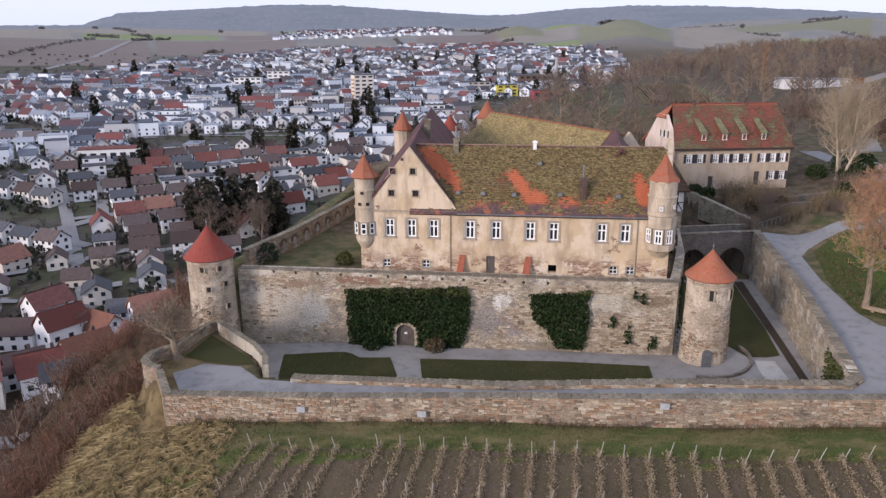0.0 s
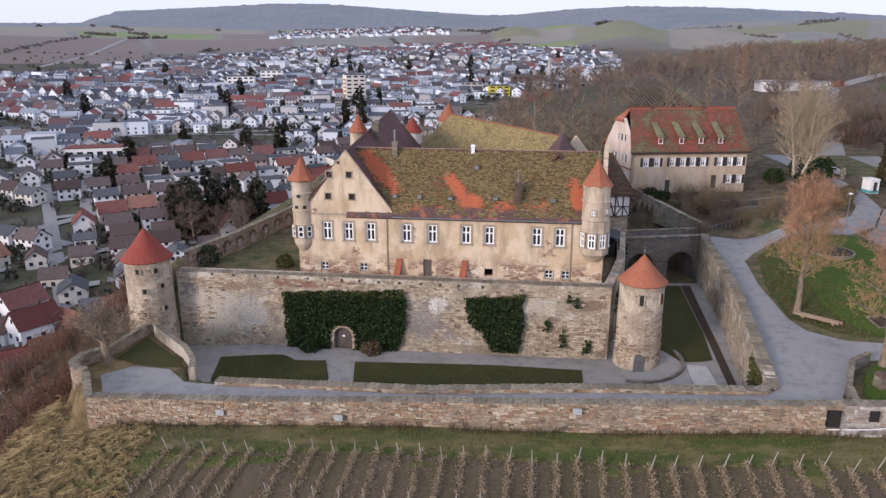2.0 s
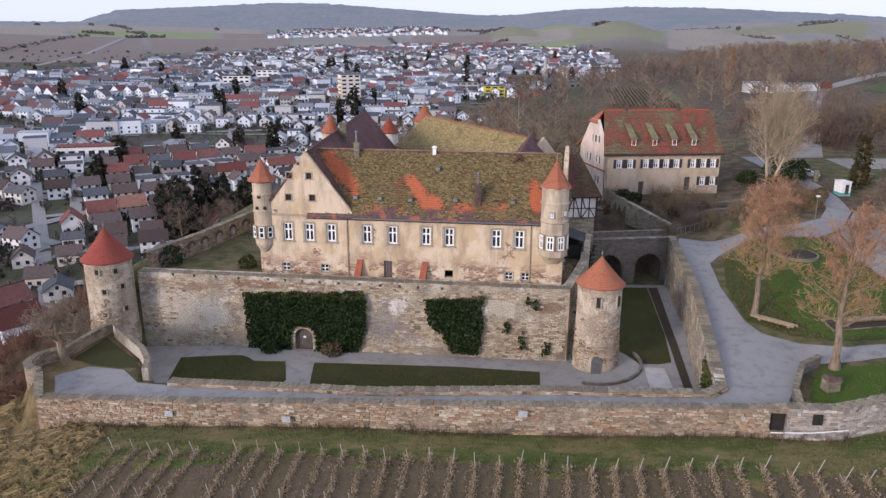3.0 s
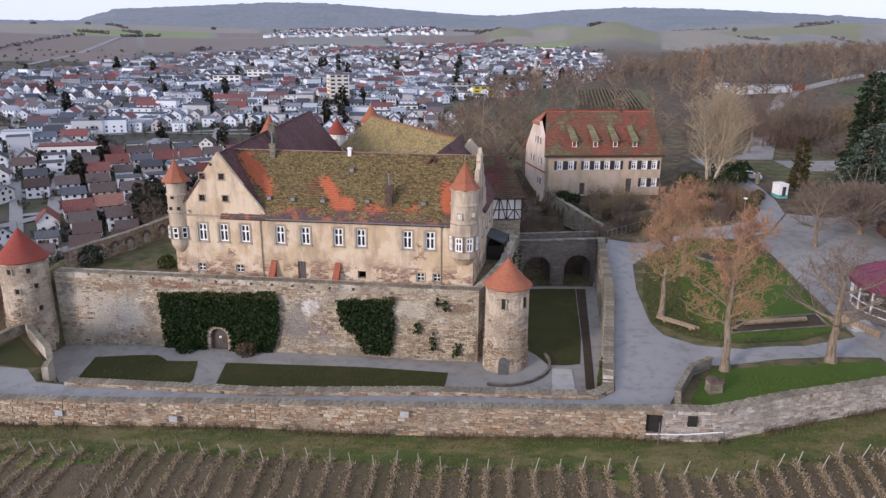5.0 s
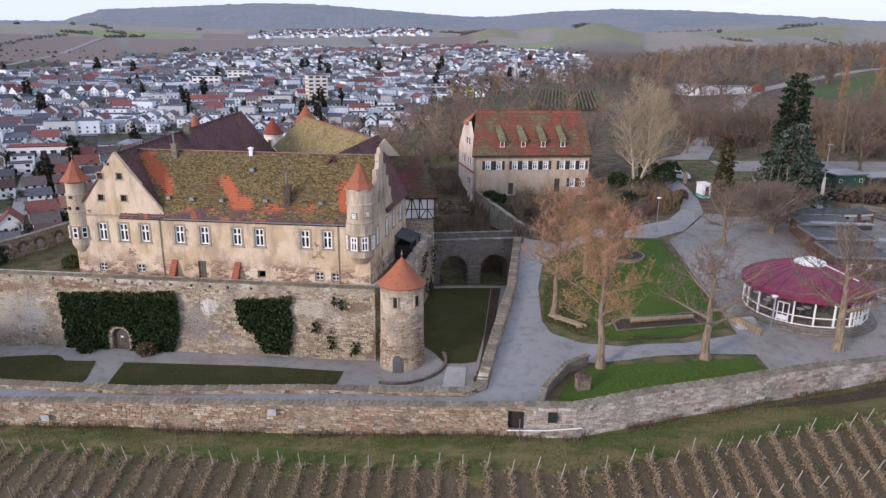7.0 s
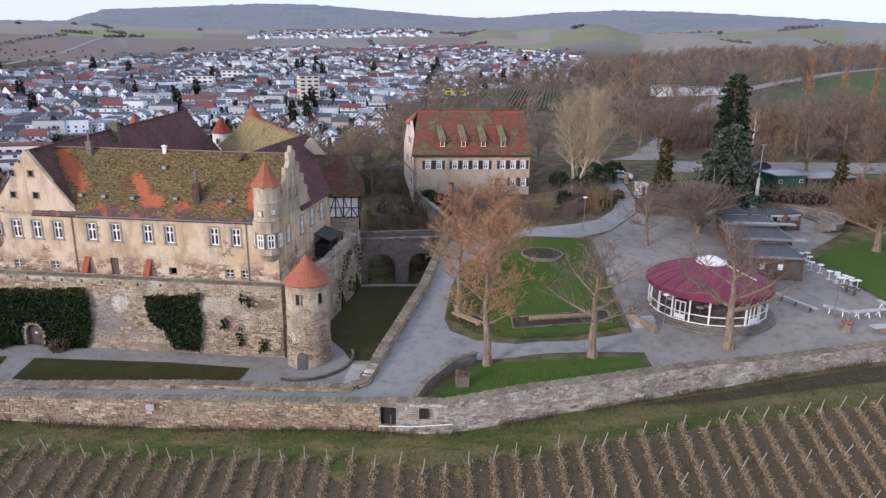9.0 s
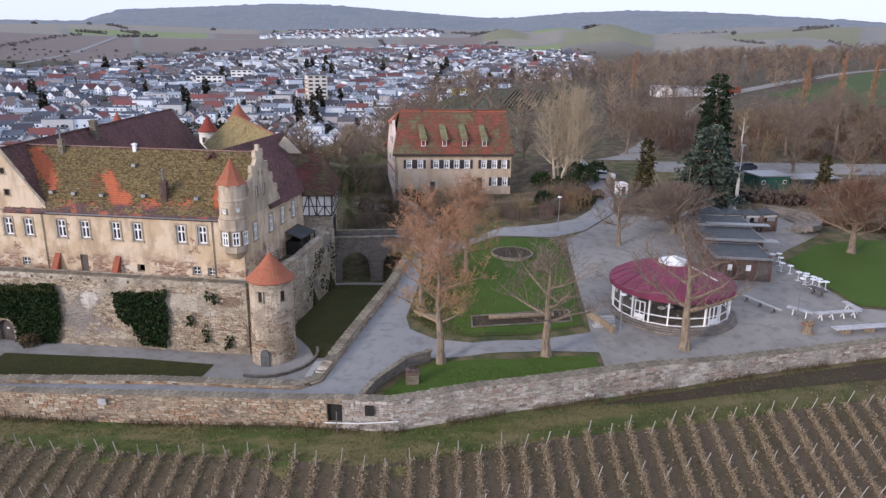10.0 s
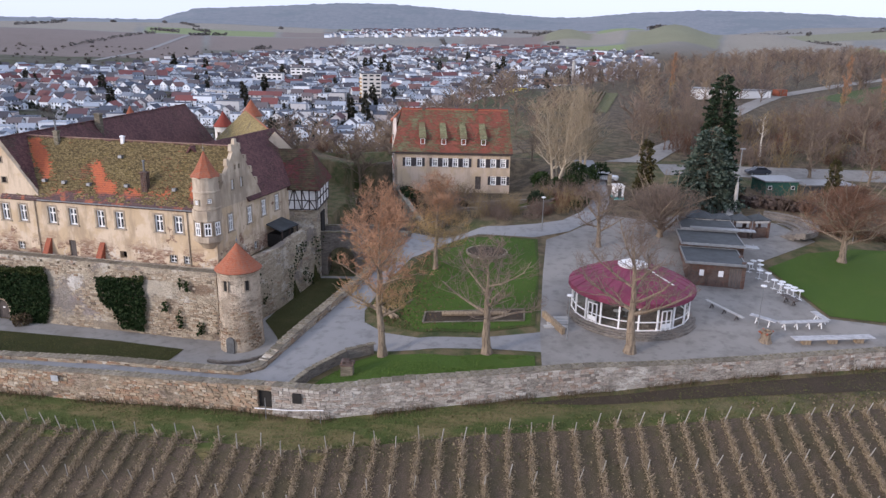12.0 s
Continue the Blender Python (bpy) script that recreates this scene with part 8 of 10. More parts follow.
for _ in range(9000):                     # the village on the far slope
    az, r = rnd.uniform(-16, 4), rnd.uniform(1540, 2060)
    x, y = polar(az, r)
    if town_here(x, y) and free(x, y, 21.0):
        claim(x, y)
        sites.append((r, x, y, (0, 0, rnd.choice((0.3, 1.2)) + rnd.uniform(-0.2, 0.2), rnd.choice((0, 1, 2)))))
sites.sort(key=lambda q: q[0])
sites = [(0, u, v, (u, v, math.radians(a), k)) for u, v, a, k in OLD_TOWN] + sites
heights = land([s[1] for s in sites], [s[2] for s in sites])
protos = [town_house(*k[:5], ROOFS[k[5]]) for k in TYPES] + [flat_house("white flat-roofed modern town house", 8.5, 11, 5.4)]
used = set()
far_w, far_r, far_g = Geo(), [Geo() for _ in ROOFS], Geo()
for i, ((r, x, y, c), z) in enumerate(zip(sites, heights)):
    fav = (0,) if r == 0 else {0: (0, 0, 2, 6, 4), 1: (1, 0, 1, 0, 2), 2: (2, 2, 7, 6, 0), 3: (7, 2, 5, 7, 0)}[c[3]]
    k = rnd.choice(fav) if rnd.random() < 0.8 else rnd.randrange(8)
    if r < 340 and k == 7:
        k = 4
    if 340 < r and k in (1, 3, 5) and rnd.random() < 0.5:
        k = rnd.choice((2, 6, 7, 0))
    ang = c[2] + (math.pi / 2 if rnd.random() < 0.12 else 0) + rnd.uniform(-0.06, 0.06)
    if r == 0:
        k, ang = c[3], c[2]
    if i < 205:
        m = pose(x, y, float(z), 0, 0, math.degrees(ang))
        if k not in used:
            used.add(k)
            protos[k].matrix_basis = m
        else:
            copy_thing(protos[k], m)
        continue
    if k == 7:
        w, l, h, rise, rf = 9, rnd.uniform(10, 20), rnd.choice((5.2, 5.8, 5.8, 8.6)), 0.3, 2
    else:
        _, w, l, h, pt, rf = TYPES[k]
        w, l = w * rnd.uniform(0.85, 1.1), l * rnd.uniform(0.85, 1.25)
        rise = w / 2 * pt
    ca, sa = math.cos(ang), math.sin(ang)

    def T(px, py, pz):
        return (x + px * ca - py * sa, y + px * sa + py * ca, float(z) + pz)

    hw, hx = w / 2, l / 2
    if k == 7:
        far_w.add([T(px, py, pz) for pz in (-2, h) for px, py in ((-hx, -hw), (hx, -hw), (hx, hw), (-hx, hw))], [(0, 1, 5, 4), (1, 2, 6, 5), (2, 3, 7, 6), (3, 0, 4, 7), (4, 5, 6, 7)])
        far_r[2].add([T(px, py, pz) for pz in (h, h + 0.3) for px, py in ((-hx - 0.2, -hw - 0.2), (hx + 0.2, -hw - 0.2), (hx + 0.2, hw + 0.2), (-hx - 0.2, hw + 0.2))], [(0, 1, 5, 4), (1, 2, 6, 5), (2, 3, 7, 6), (3, 0, 4, 7), (4, 5, 6, 7)])
    else:
        far_w.add([T(sx, py, pz) for sx in (-hx, hx) for py, pz in ((-hw, -2), (hw, -2), (hw, h), (0, h + rise), (-hw, h))], [(4, 3, 2, 1, 0), (5, 6, 7, 8, 9), (0, 4, 9, 5), (1, 6, 7, 2)])
        o = 0.5
        for sg in (-1, 1):
            far_r[rf].add([T(-hx - o, sg * (hw + o), h - o * rise / hw + 0.2), T(hx + o, sg * (hw + o), h - o * rise / hw + 0.2), T(hx + o, 0, h + rise + 0.2), T(-hx - o, 0, h + rise + 0.2)], [(0, 1, 2, 3)])
    if r < 900:
        for wz in ([1.5, 4.2] if h > 4.5 else [1.5]):
            for px in (-hx * 0.6, 0, hx * 0.6):
                far_g.add([T(px - 0.6, -hw - 0.06, wz - 0.6), T(px + 0.6, -hw - 0.06, wz - 0.6), T(px + 0.6, -hw - 0.06, wz + 0.6), T(px - 0.6, -hw - 0.06, wz + 0.6)], [(0, 1, 2, 3)])
            for sx in (-1, 1):
                for py in (-hw * 0.45, hw * 0.45):
                    far_g.add([T(sx * (hx + 0.06), py - 0.5, wz - 0.6), T(sx * (hx + 0.06), py + 0.5, wz - 0.6), T(sx * (hx + 0.06), py + 0.5, wz + 0.6), T(sx * (hx + 0.06), py - 0.5, wz + 0.6)], [(0, 1, 2, 3)])
for k, pr in enumerate(protos):
    if k not in used:
        for o in (*pr.children_recursive, pr):
            bpy.data.objects.remove(o)


# white walls tinted blue: distance haze in the base colour
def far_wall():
    m = Nodes("hazed_town_walls", 0.9)
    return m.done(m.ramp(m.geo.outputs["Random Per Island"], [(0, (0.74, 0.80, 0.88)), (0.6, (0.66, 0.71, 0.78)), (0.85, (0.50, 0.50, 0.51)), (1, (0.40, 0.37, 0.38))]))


def far_roof(name, a, b, c):
    m = Nodes(name, 0.85)
    return m.done(m.ramp(m.geo.outputs["Random Per Island"], [(0, a), (0.5, b), (1, c)]))


town = thing("far_town", "dense far town of white houses with dark and red roofs", "town", (0, 800, 0), kind="stuff")
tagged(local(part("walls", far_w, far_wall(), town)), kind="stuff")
# roof tones shifted to blue-grey, the haze painted in
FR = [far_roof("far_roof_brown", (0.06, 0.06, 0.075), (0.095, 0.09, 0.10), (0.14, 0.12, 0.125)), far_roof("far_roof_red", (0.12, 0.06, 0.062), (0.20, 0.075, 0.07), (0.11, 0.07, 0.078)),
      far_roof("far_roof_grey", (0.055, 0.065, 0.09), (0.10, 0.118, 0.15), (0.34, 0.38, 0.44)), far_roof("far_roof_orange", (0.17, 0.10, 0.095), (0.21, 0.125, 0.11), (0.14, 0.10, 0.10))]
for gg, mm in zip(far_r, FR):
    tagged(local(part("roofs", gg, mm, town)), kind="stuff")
tagged(local(part("windows", far_g, M["glass"], town)), kind="stuff")


# single large buildings
def block(name, label, az, r, l, w, h, rz, wall, cat="building", bands=0, roof=None, z0=None):
    x, y = polar(az, r)
    z = land1(x, y) if z0 is None else z0
    t = thing(name, label, cat, (x, y, z))
    t.rotation_euler = (0, 0, rz)
    g = Geo()
    g.box((0, 0, h / 2 - 2), (l, w, h + 4))
    part("wall", g, wall, t)
    g = Geo()
    g.box((0, 0, h + 0.2), (l + 0.6, w + 0.6, 0.5))
    part("roof", g, roof or ROOFS[2], t)
    for k in range(bands):
        zz = (k + 0.55) * h / bands
        n = max(2, int(l / 5))
        for j in range(n):
            g = Geo()
            g.box((-l / 2 + l * (j + 0.5) / n, -w / 2 - 0.02, zz), (l / n * 0.6, 0.2, h / bands * 0.42))
            part("window", g, M["glass"], t)
    return t


pale = plain("pale_render", (0.72, 0.68, 0.62), 0.85, vary=0.06)
tall = block("apartment_tower", "pale high apartment block above the town", -8.3, 640, 17, 13, 23, 0.35, pale, "apartment block", 7)
for k in range(6):
    g = Geo()
    g.box((-9.2, -3, 3 + 3.2 * k), (1.6, 5, 1.2))
    part("balcony", g, plain("ochre_balcony", (0.5, 0.33, 0.15), 0.8), tall)
block("school", "yellow painted school block with window bands", 3.0, 668, 19, 12, 9, 0.1, plain("yellow_render", (0.62, 0.55, 0.10), 0.8), "school", 3)
block("school_wing", "grey school wing with window bands", 0.6, 690, 28, 12, 9, 0.1, M["concrete"], "school", 3)
block("red_hall", "dark red clad industrial hall", 6.0, 640, 24, 18, 8, 0.05, plain("red_cladding", (0.34, 0.07, 0.08), 0.7), "hall", 1)
block("factory", "long grey factory hall", 8.6, 700, 44, 22, 9, 0.15, M["metal"], "factory", 1)
block("brown_hall", "long brown brick factory hall", 5.4, 735, 34, 14, 9, 0.05, M["brick"], "hall", 2)
x, y = polar(7.0, 745)
ch = thing("factory_chimney", "pale slender factory chimney", "chimney", (x, y, land1(x, y)))
g = Geo()
g.lathe(0, 0, [(2.0, -2), (1.6, 24), (1.7, 24.3), (1.7, 25)], 12)
part("shaft", g, M["concrete"], ch)
block("white_school", "long white building with tall windows and a red roof", -27.6, 447, 30, 12, 8, 0.25, M["white"], "building", 1, ROOFS[1])
block("white_block", "white flat-roofed block of flats beside houses", -16.5, 760, 26, 12, 11, 0.1, M["white"], "apartment block", 3)
block("white_block", "white flat-roofed block of flats on the slope", -14.2, 790, 22, 12, 13, 0.1, M["white"], "apartment block", 4)
block("white_block", "white cube building behind the castle", -2.9, 575, 15, 10, 7, 0.1, M["white"], "building", 2)
tagged(part("town_lanes", lanes, M["asphalt"]), "grey residential streets of the town", "streets", kind="structure")
# streets
for k, (az0, r0, az1, r1, w) in enumerate([(-33, 210, -30.5, 760, 5), (-29.6, 330, -26.5, 860, 5), (-34, 330, -12, 430, 5), (-25, 520, 6, 560, 5), (-20, 300, -16, 900, 5), (-29.5, 1060, -22.5, 1640, 9)]):
    a, b = Vector(polar(az0, r0)), Vector(polar(az1, r1))
    d = (b - a).normalized()
    n = Vector((-d.y, d.x)) * w / 2
    drape("street_%d" % (k + 1), [tuple(a - n), tuple(b - n), tuple(b + n), tuple(a + n)], M["asphalt"], 0.5, "grey town street", "street", cell=20)


# ---- trees and shrubs in winter ----
def grow(seed, h, r, spread, first=0.3, limbs=9, levels=3, twigs=5, up=0.35, droop=0.0, tw=0.022, limb_r=0.42):
    """A bare tree: trunk and limbs in one mesh, fine twigs in another."""
    rnd = random.Random(seed)
    wood_g, twig_g = Geo(), Geo()
    lean = Vector((rnd.uniform(-0.06, 0.06), rnd.uniform(-0.06, 0.06), 1)).normalized()
    pts = []
    p = Vector((0, 0, -0.3))
    n = 9
    for i in range(n + 1):
        pts.append(p.copy())
        p = p + (lean + Vector((rnd.uniform(-0.09, 0.09), rnd.uniform(-0.09, 0.09), 0))) * (h * 0.86 / n)
    for i in range(n):
        k0, k1 = (1 - i / n) ** 0.8, (1 - (i + 1) / n) ** 0.8
        flare = 1.5 if i == 0 else 1.0
        wood_g.beam(pts[i], pts[i + 1], 1.55 * r * max(k0, 0.08) * flare, n=8, taper=max(k1, 0.06) / max(k0, 0.08) / flare)

    def bough(p, d, length, rad, level):
        steps = 4 if level < 2 else (2 if level < levels else 1)
        q = p.copy()
        rr = rad
        for i in range(steps):
            d2 = (d + Vector((rnd.uniform(-0.3, 0.3), rnd.uniform(-0.3, 0.3), rnd.uniform(-0.2, 0.24) + up * 0.12 - droop * 0.25))).normalized()
            e = q + d2 * (length / steps)
            if level > 0 and (math.hypot(e.x, e.y) / (spread * 1.02)) ** 2 + max(0.0, (e.z - h * 0.55) / (h * 0.47)) ** 2 > rnd.uniform(0.9, 1.25):
                return
            nr = rr * 0.74
            if level <= 1:
                wood_g.beam(q, e, rr * 1.6, n=5, taper=0.74)
            else:
                twig_g.twig(q, e, max(rr * 1.5, tw), 0.7)
            if level < levels:
                for _ in range(2 if level == 0 else twigs // 2 + (1 if rnd.random() < 0.5 else 0)):
                    side = Vector((rnd.uniform(-1, 1), rnd.uniform(-1, 1), rnd.uniform(-0.35, 0.8) - droop)).normalized()
                    bough(q + (e - q) * rnd.random(), (d2 * 0.55 + side * 0.75).normalized(), length * rnd.uniform(0.38, 0.6), nr * 0.55, level + 1)
            q, d, rr = e, d2, nr

    for k in range(limbs):
        f = first + (0.97 - first) * (k + rnd.random() * 0.6) / limbs
        i = min(int(f * n), n - 1)
        p = pts[i] + (pts[i + 1] - pts[i]) * (f * n - i)
        a = k * 2.4 + rnd.uniform(-0.4, 0.4)
        u = (f - first) / (1 - first)
        rise = up * 0.8 + 1.0 * u * u + rnd.uniform(-0.15, 0.2)
        d = Vector((math.cos(a), math.sin(a), rise)).normalized()
        prof = 0.42 + 0.58 * math.sin(math.pi * min(1.0, 0.3 + 0.62 * u))
        bough(p, d, spread * prof * rnd.uniform(0.8, 1.1), r * limb_r * (1.1 - f), 0)
    return wood_g, twig_g


def bare_tree(name, label, at, spec, wood_mat, twig_mat, group=""):
    t = thing(name, label, "tree", at, group)
    w, tg = grow(**spec)
    part("trunk", w, M[wood_mat], t)
    part("crown", tg, M[twig_mat], t)
    return t


def stemmed_tree(name, label, at, stems, wood_mat, twig_mat):
    """A tree of several upright stems from one root; stems: offset, lean and grow() numbers."""
    t = thing(name, label, "tree", at)
    W, T = Geo(), Geo()
    for (ox, oy), (lx, ly), spec in stems:
        for src, dst in zip(grow(**spec), (W, T)):
            dst.add([(x + ox + lx * z, y + oy + ly * z, z) for x, y, z in src.v], src.f)
    part("trunk", W, M[wood_mat], t)
    part("crown", T, M[twig_mat], t)
    return t


def on(x, y, dz=0.0):
    return (x, y, land1(x, y) + dz)


russet = bare_tree("linden_tree", "tall bare linden with dense russet twigs", on(47.0, 59.9), dict(seed=3, h=15.8, r=0.40, spread=4.9, first=0.3, limbs=15, levels=4, twigs=3, up=0.5, tw=0.028, limb_r=0.5), "bark", "twig_red")
bare_tree("linden_tree", "russet-twigged bare linden by the moat road", on(44.4, 71.6), dict(seed=5, h=14.5, r=0.33, spread=4.2, first=0.32, limbs=14, levels=4, twigs=3, up=0.5, tw=0.028, limb_r=0.5), "bark", "twig_red")
bare_tree("linden_tree", "russet bare linden behind the bridge end", on(49.6, 81.0), dict(seed=6, h=12.0, r=0.3, spread=4.2, first=0.26, limbs=14, levels=3, twigs=5, up=0.4), "bark", "twig_red")
bare_tree("park_tree", "sparse pollarded tree on the small lawn", on(56.9, 60.4), dict(seed=9, h=11.5, r=0.45, spread=5.4, first=0.36, limbs=9, levels=3, twigs=2, up=0.4, tw=0.034, limb_r=0.62), "bark", "twig_brown")
bare_tree("park_tree", "gnarled bare tree in front of the pavilion", on(70.4, 62.4), dict(seed=12, h=12.5, r=0.5, spread=6.0, first=0.36, limbs=10, levels=3, twigs=3, up=0.4, tw=0.034, limb_r=0.62), "bark", "twig_brown")
bare_tree("park_tree", "bare tree on the gravel terrace", on(70.2, 91.0), dict(seed=14, h=9.0, r=0.35, spread=4.4, first=0.3, limbs=12, levels=3, twigs=3, up=0.4, tw=0.03, limb_r=0.55), "bark", "twig_brown")
bare_tree("maple_tree", "wide reddish-brown bare maple", on(79.0, 96.4), dict(seed=17, h=7.0, r=0.45, spread=7.6, first=0.12, limbs=24, levels=3, twigs=5, up=0.5), "bark", "twig_brown")
bare_tree("maple_tree", "broad bare tree on the bright lawn", on(100.4, 89.5), dict(seed=19, h=9.5, r=0.5, spread=7.4, first=0.3, limbs=18, levels=3, twigs=5, up=0.45, droop=0.05, tw=0.028, limb_r=0.55), "bark", "twig_russet")
def stem(seed, h, spread):
    return dict(seed=seed, h=h, r=0.27, spread=spread, first=0.24, limbs=15, levels=3, twigs=3, up=0.9, tw=0.024, limb_r=0.5)


stemmed_tree("plane_tree", "big pale-barked tree of several stems beside the house", on(65.6, 118.5), [((-0.5, 0), (-0.17, 0.0), stem(23, 15.5, 4.6)), ((0.3, 0.4), (-0.03, 0.05), stem(24, 18.5, 4.2)), ((0.8, -0.2), (0.10, -0.03), stem(25, 17.5, 4.4)), ((0.2, -0.6), (0.24, -0.05), stem(26, 13.5, 4.2))], "pale_bark", "twig_pale")
stemmed_tree("plane_tree", "pale-limbed tree of several stems behind the house", on(70.5, 127.5), [((0, 0), (-0.08, 0), stem(27, 16.5, 4.4)), ((0.5, 0.3), (0.12, 0.02), stem(28, 15.5, 4.4))], "pale_bark", "twig_pale")
bare_tree("bastion_tree", "small gnarled tree on the round bastion", on(-28.2, 68.0), dict(seed=31, h=6.5, r=0.5, spread=4.2, first=0.35, limbs=12, levels=3, twigs=3, up=0.4, tw=0.035), "bark", "bark")
wild = bare_tree("wild_tree", "bare grey-brown wild tree on the slope", on(84, 148), dict(seed=37, h=12, r=0.3, spread=4.8, first=0.15, limbs=11, levels=3, twigs=3, up=0.5, tw=0.035), "bark", "twig_brown", "wild trees")
for k, (x, y, s) in enumerate([(96, 160, 1.0), (101, 172, 0.9), (118, 150, 1.1), (112, 133, 1.0), (128, 150, 1.2), (140, 150, 1.0), (72, 150, 0.9), (62, 140, 0.8), (36, 136, 1.1), (30, 128, 0.9), (42, 139, 1.0), (34, 110, 0.75), (37, 103, 0.5),
                               (150, 160, 1.1), (163, 175, 1.2), (176, 180, 1.2), (-40, 110, 0.8), (-35, 125, 0.8), (-48, 140, 0.9), (-56, 120, 0.7), (120, 128, 0.8), (132, 126, 0.9)]):
    copy_thing(wild, Matrix.Translation(on(x, y)) @ pose(0, 0, 0, 0, 0, 71 * k) @ Matrix.Scale(s, 4))
bare_tree("birch_tree", "slender white-barked birch behind the car park", on(107.5, 147.5), dict(seed=44, h=11, r=0.24, spread=1.8, first=0.5, limbs=9, levels=2, twigs=3, up=0.8), "white_bark", "twig_yellow")
pop = bare_tree("poplar_tree", "tall slim orange-brown bare poplar", on(144, 200), dict(seed=41, h=21, r=0.35, spread=2.2, first=0.1, limbs=26, levels=2, twigs=4, up=1.9, tw=0.05), "bark", "twig_red", "poplars")
for k, (x, y, s) in enumerate([(154, 201, 1.0), (164, 203, 0.95), (111, 258, 0.9), (176, 205, 1.0), (188, 208, 0.95)]):
    copy_thing(pop, Matrix.Translation(on(x, y)) @ pose(0, 0, 0, 0, 0, 50 * k) @ Matrix.Scale(s, 4))


def leaf(g, p, d, size, rnd):
    """One small leaf or needle spray as a bent quad."""
    d = Vector(d).normalized()
    s = d.cross(Vector((rnd.uniform(-1, 1), rnd.uniform(-1, 1), rnd.uniform(-1, 1)))).normalized() * size * 0.5
    p = Vector(p)
    g.add([p - s * 0.6, p + d * size * 0.5 - s, p + d * size, p + d * size * 0.5 + s], [(0, 1, 2), (0, 2, 3)])


def conifer(name, label, at, h, width, mat, seed, tiers=26, per=16, tip=0.5, size=0.75, droop=0.35, flat=False):
    rnd = random.Random(seed)
    t = thing(name, label, "conifer", at)
    g = Geo()
    g.beam((0, 0, -0.4), (0, 0, h * 0.95), 0.5 * h / 14, n=7, taper=0.1)
    part("trunk", g, M["bark"], t)
    g, limb = Geo(), Geo()
    for i in range(tiers):
        f = (i + 0.3) / tiers
        z = h * (0.06 + 0.92 * f)
        rad = width / 2 * ((1 - f) ** tip) * rnd.uniform(0.75, 1.12)
        for k in range(max(4, int(per * (1 - f * 0.6)))):
            a = rnd.uniform(0, 2 * math.pi)
            rr = rad * rnd.uniform(0.7, 1.1)
            e = Vector((rr * math.cos(a), rr * math.sin(a), z - droop * rr * 0.5 + rnd.uniform(-0.2, 0.2)))
            b = Vector((0, 0, z))
            limb.beam(b, b + (e - b) * 0.85, 0.06, n=3, taper=0.4)
            for j in range(max(3, int(rr * 3.2))):
                u = 0.3 + 0.7 * (j + rnd.random()) / max(3, int(rr * 3.2))
                q = b + (e - b) * u
                for _ in range(2):
                    leaf(g, q + Vector((rnd.uniform(-0.2, 0.2), rnd.uniform(-0.2, 0.2), rnd.uniform(-0.12, 0.08))), Vector((math.cos(a) + rnd.uniform(-0.9, 0.9), math.sin(a) + rnd.uniform(-0.9, 0.9), rnd.uniform(-0.5, 0.25))), size * rnd.uniform(0.6, 1.1), rnd)
    part("limb", limb, M["bark"], t)
    part("crown", g, M[mat], t)
    return t


conifer("cedar_tree", "broad blue-grey cedar beside the terrace", on(88.6, 112.3), 12.6, 13.0, "needles", 51, 26, 28, 0.5, 0.5, 0.3)
conifer("spruce_tree", "tall dark conifer behind the cedar", on(91.5, 120.0), 19.5, 8.2, "needles_dark", 52, 40, 20, 0.38, 0.6, 0.3)
cyp = conifer("cypress_tree", "narrow bronze-green conifer by the road", on(80.0, 117.5), 9.0, 3.2, "needles_brown", 53, 24, 14, 0.4, 0.5, -0.6)
copy_thing(cyp, Matrix.Translation(on(109, 116)) @ Matrix.Scale(0.8, 4))
far_con = conifer("spruce_tree", "dark spruce in the town", on(-82, 300), 16.0, 8.5, "needles_far", 54, 14, 9, 0.6, 1.7, 0.4)
tagged(far_con, group="town spruces")
rnd = random.Random(61)
for k in range(120):
    if k < 18:
        x, y, s = -92 + rnd.uniform(-16, 22), 290 + rnd.uniform(-14, 20), rnd.uniform(0.9, 1.5)
    else:
        while True:
            az, r = rnd.uniform(-40, 10), math.sqrt(rnd.uniform(230 ** 2, 1000 ** 2))
            x, y = polar(az, r)
            if town_here(x, y):
                break
        s = rnd.uniform(0.45, 1.15)
    copy_thing(far_con, Matrix.Translation(on(x, y)) @ pose(0, 0, 0, 0, 0, 40 * k) @ Matrix.Scale(s, 4))

# evergreen bushes near the castle
def bush(name, label, at, r, mat, seed, n=700, hgt=1.0, size=0.28):
    rnd = random.Random(seed)
    t = thing(name, label, "bush", at)
    g, st_ = Geo(), Geo()
    for k in range(6):
        a = rnd.uniform(0, 6.28)
        st_.beam((0, 0, -0.2), (0.5 * r * math.cos(a), 0.5 * r * math.sin(a), r * hgt), 0.07, n=4, taper=0.5)
    for k in range(n):
        a, b = rnd.uniform(0, 6.28), math.asin(rnd.uniform(-0.5, 1))
        q = r * rnd.uniform(0.72, 1.05) * (0.85 + 0.25 * noise.noise(Vector((math.cos(a) * 1.5 + seed, math.sin(a) * 1.5, b * 1.5))))
        p = Vector((q * math.cos(a) * math.cos(b), q * math.sin(a) * math.cos(b), (q * math.sin(b) + r * 0.55) * hgt))
        leaf(g, p, p + Vector((rnd.uniform(-1, 1), rnd.uniform(-1, 1), rnd.uniform(-1, 1))) * r, size * rnd.uniform(0.6, 1.2), rnd)
    part("stem", st_, M["bark"], t)
    part("foliage", g, M[mat], t)
    return t


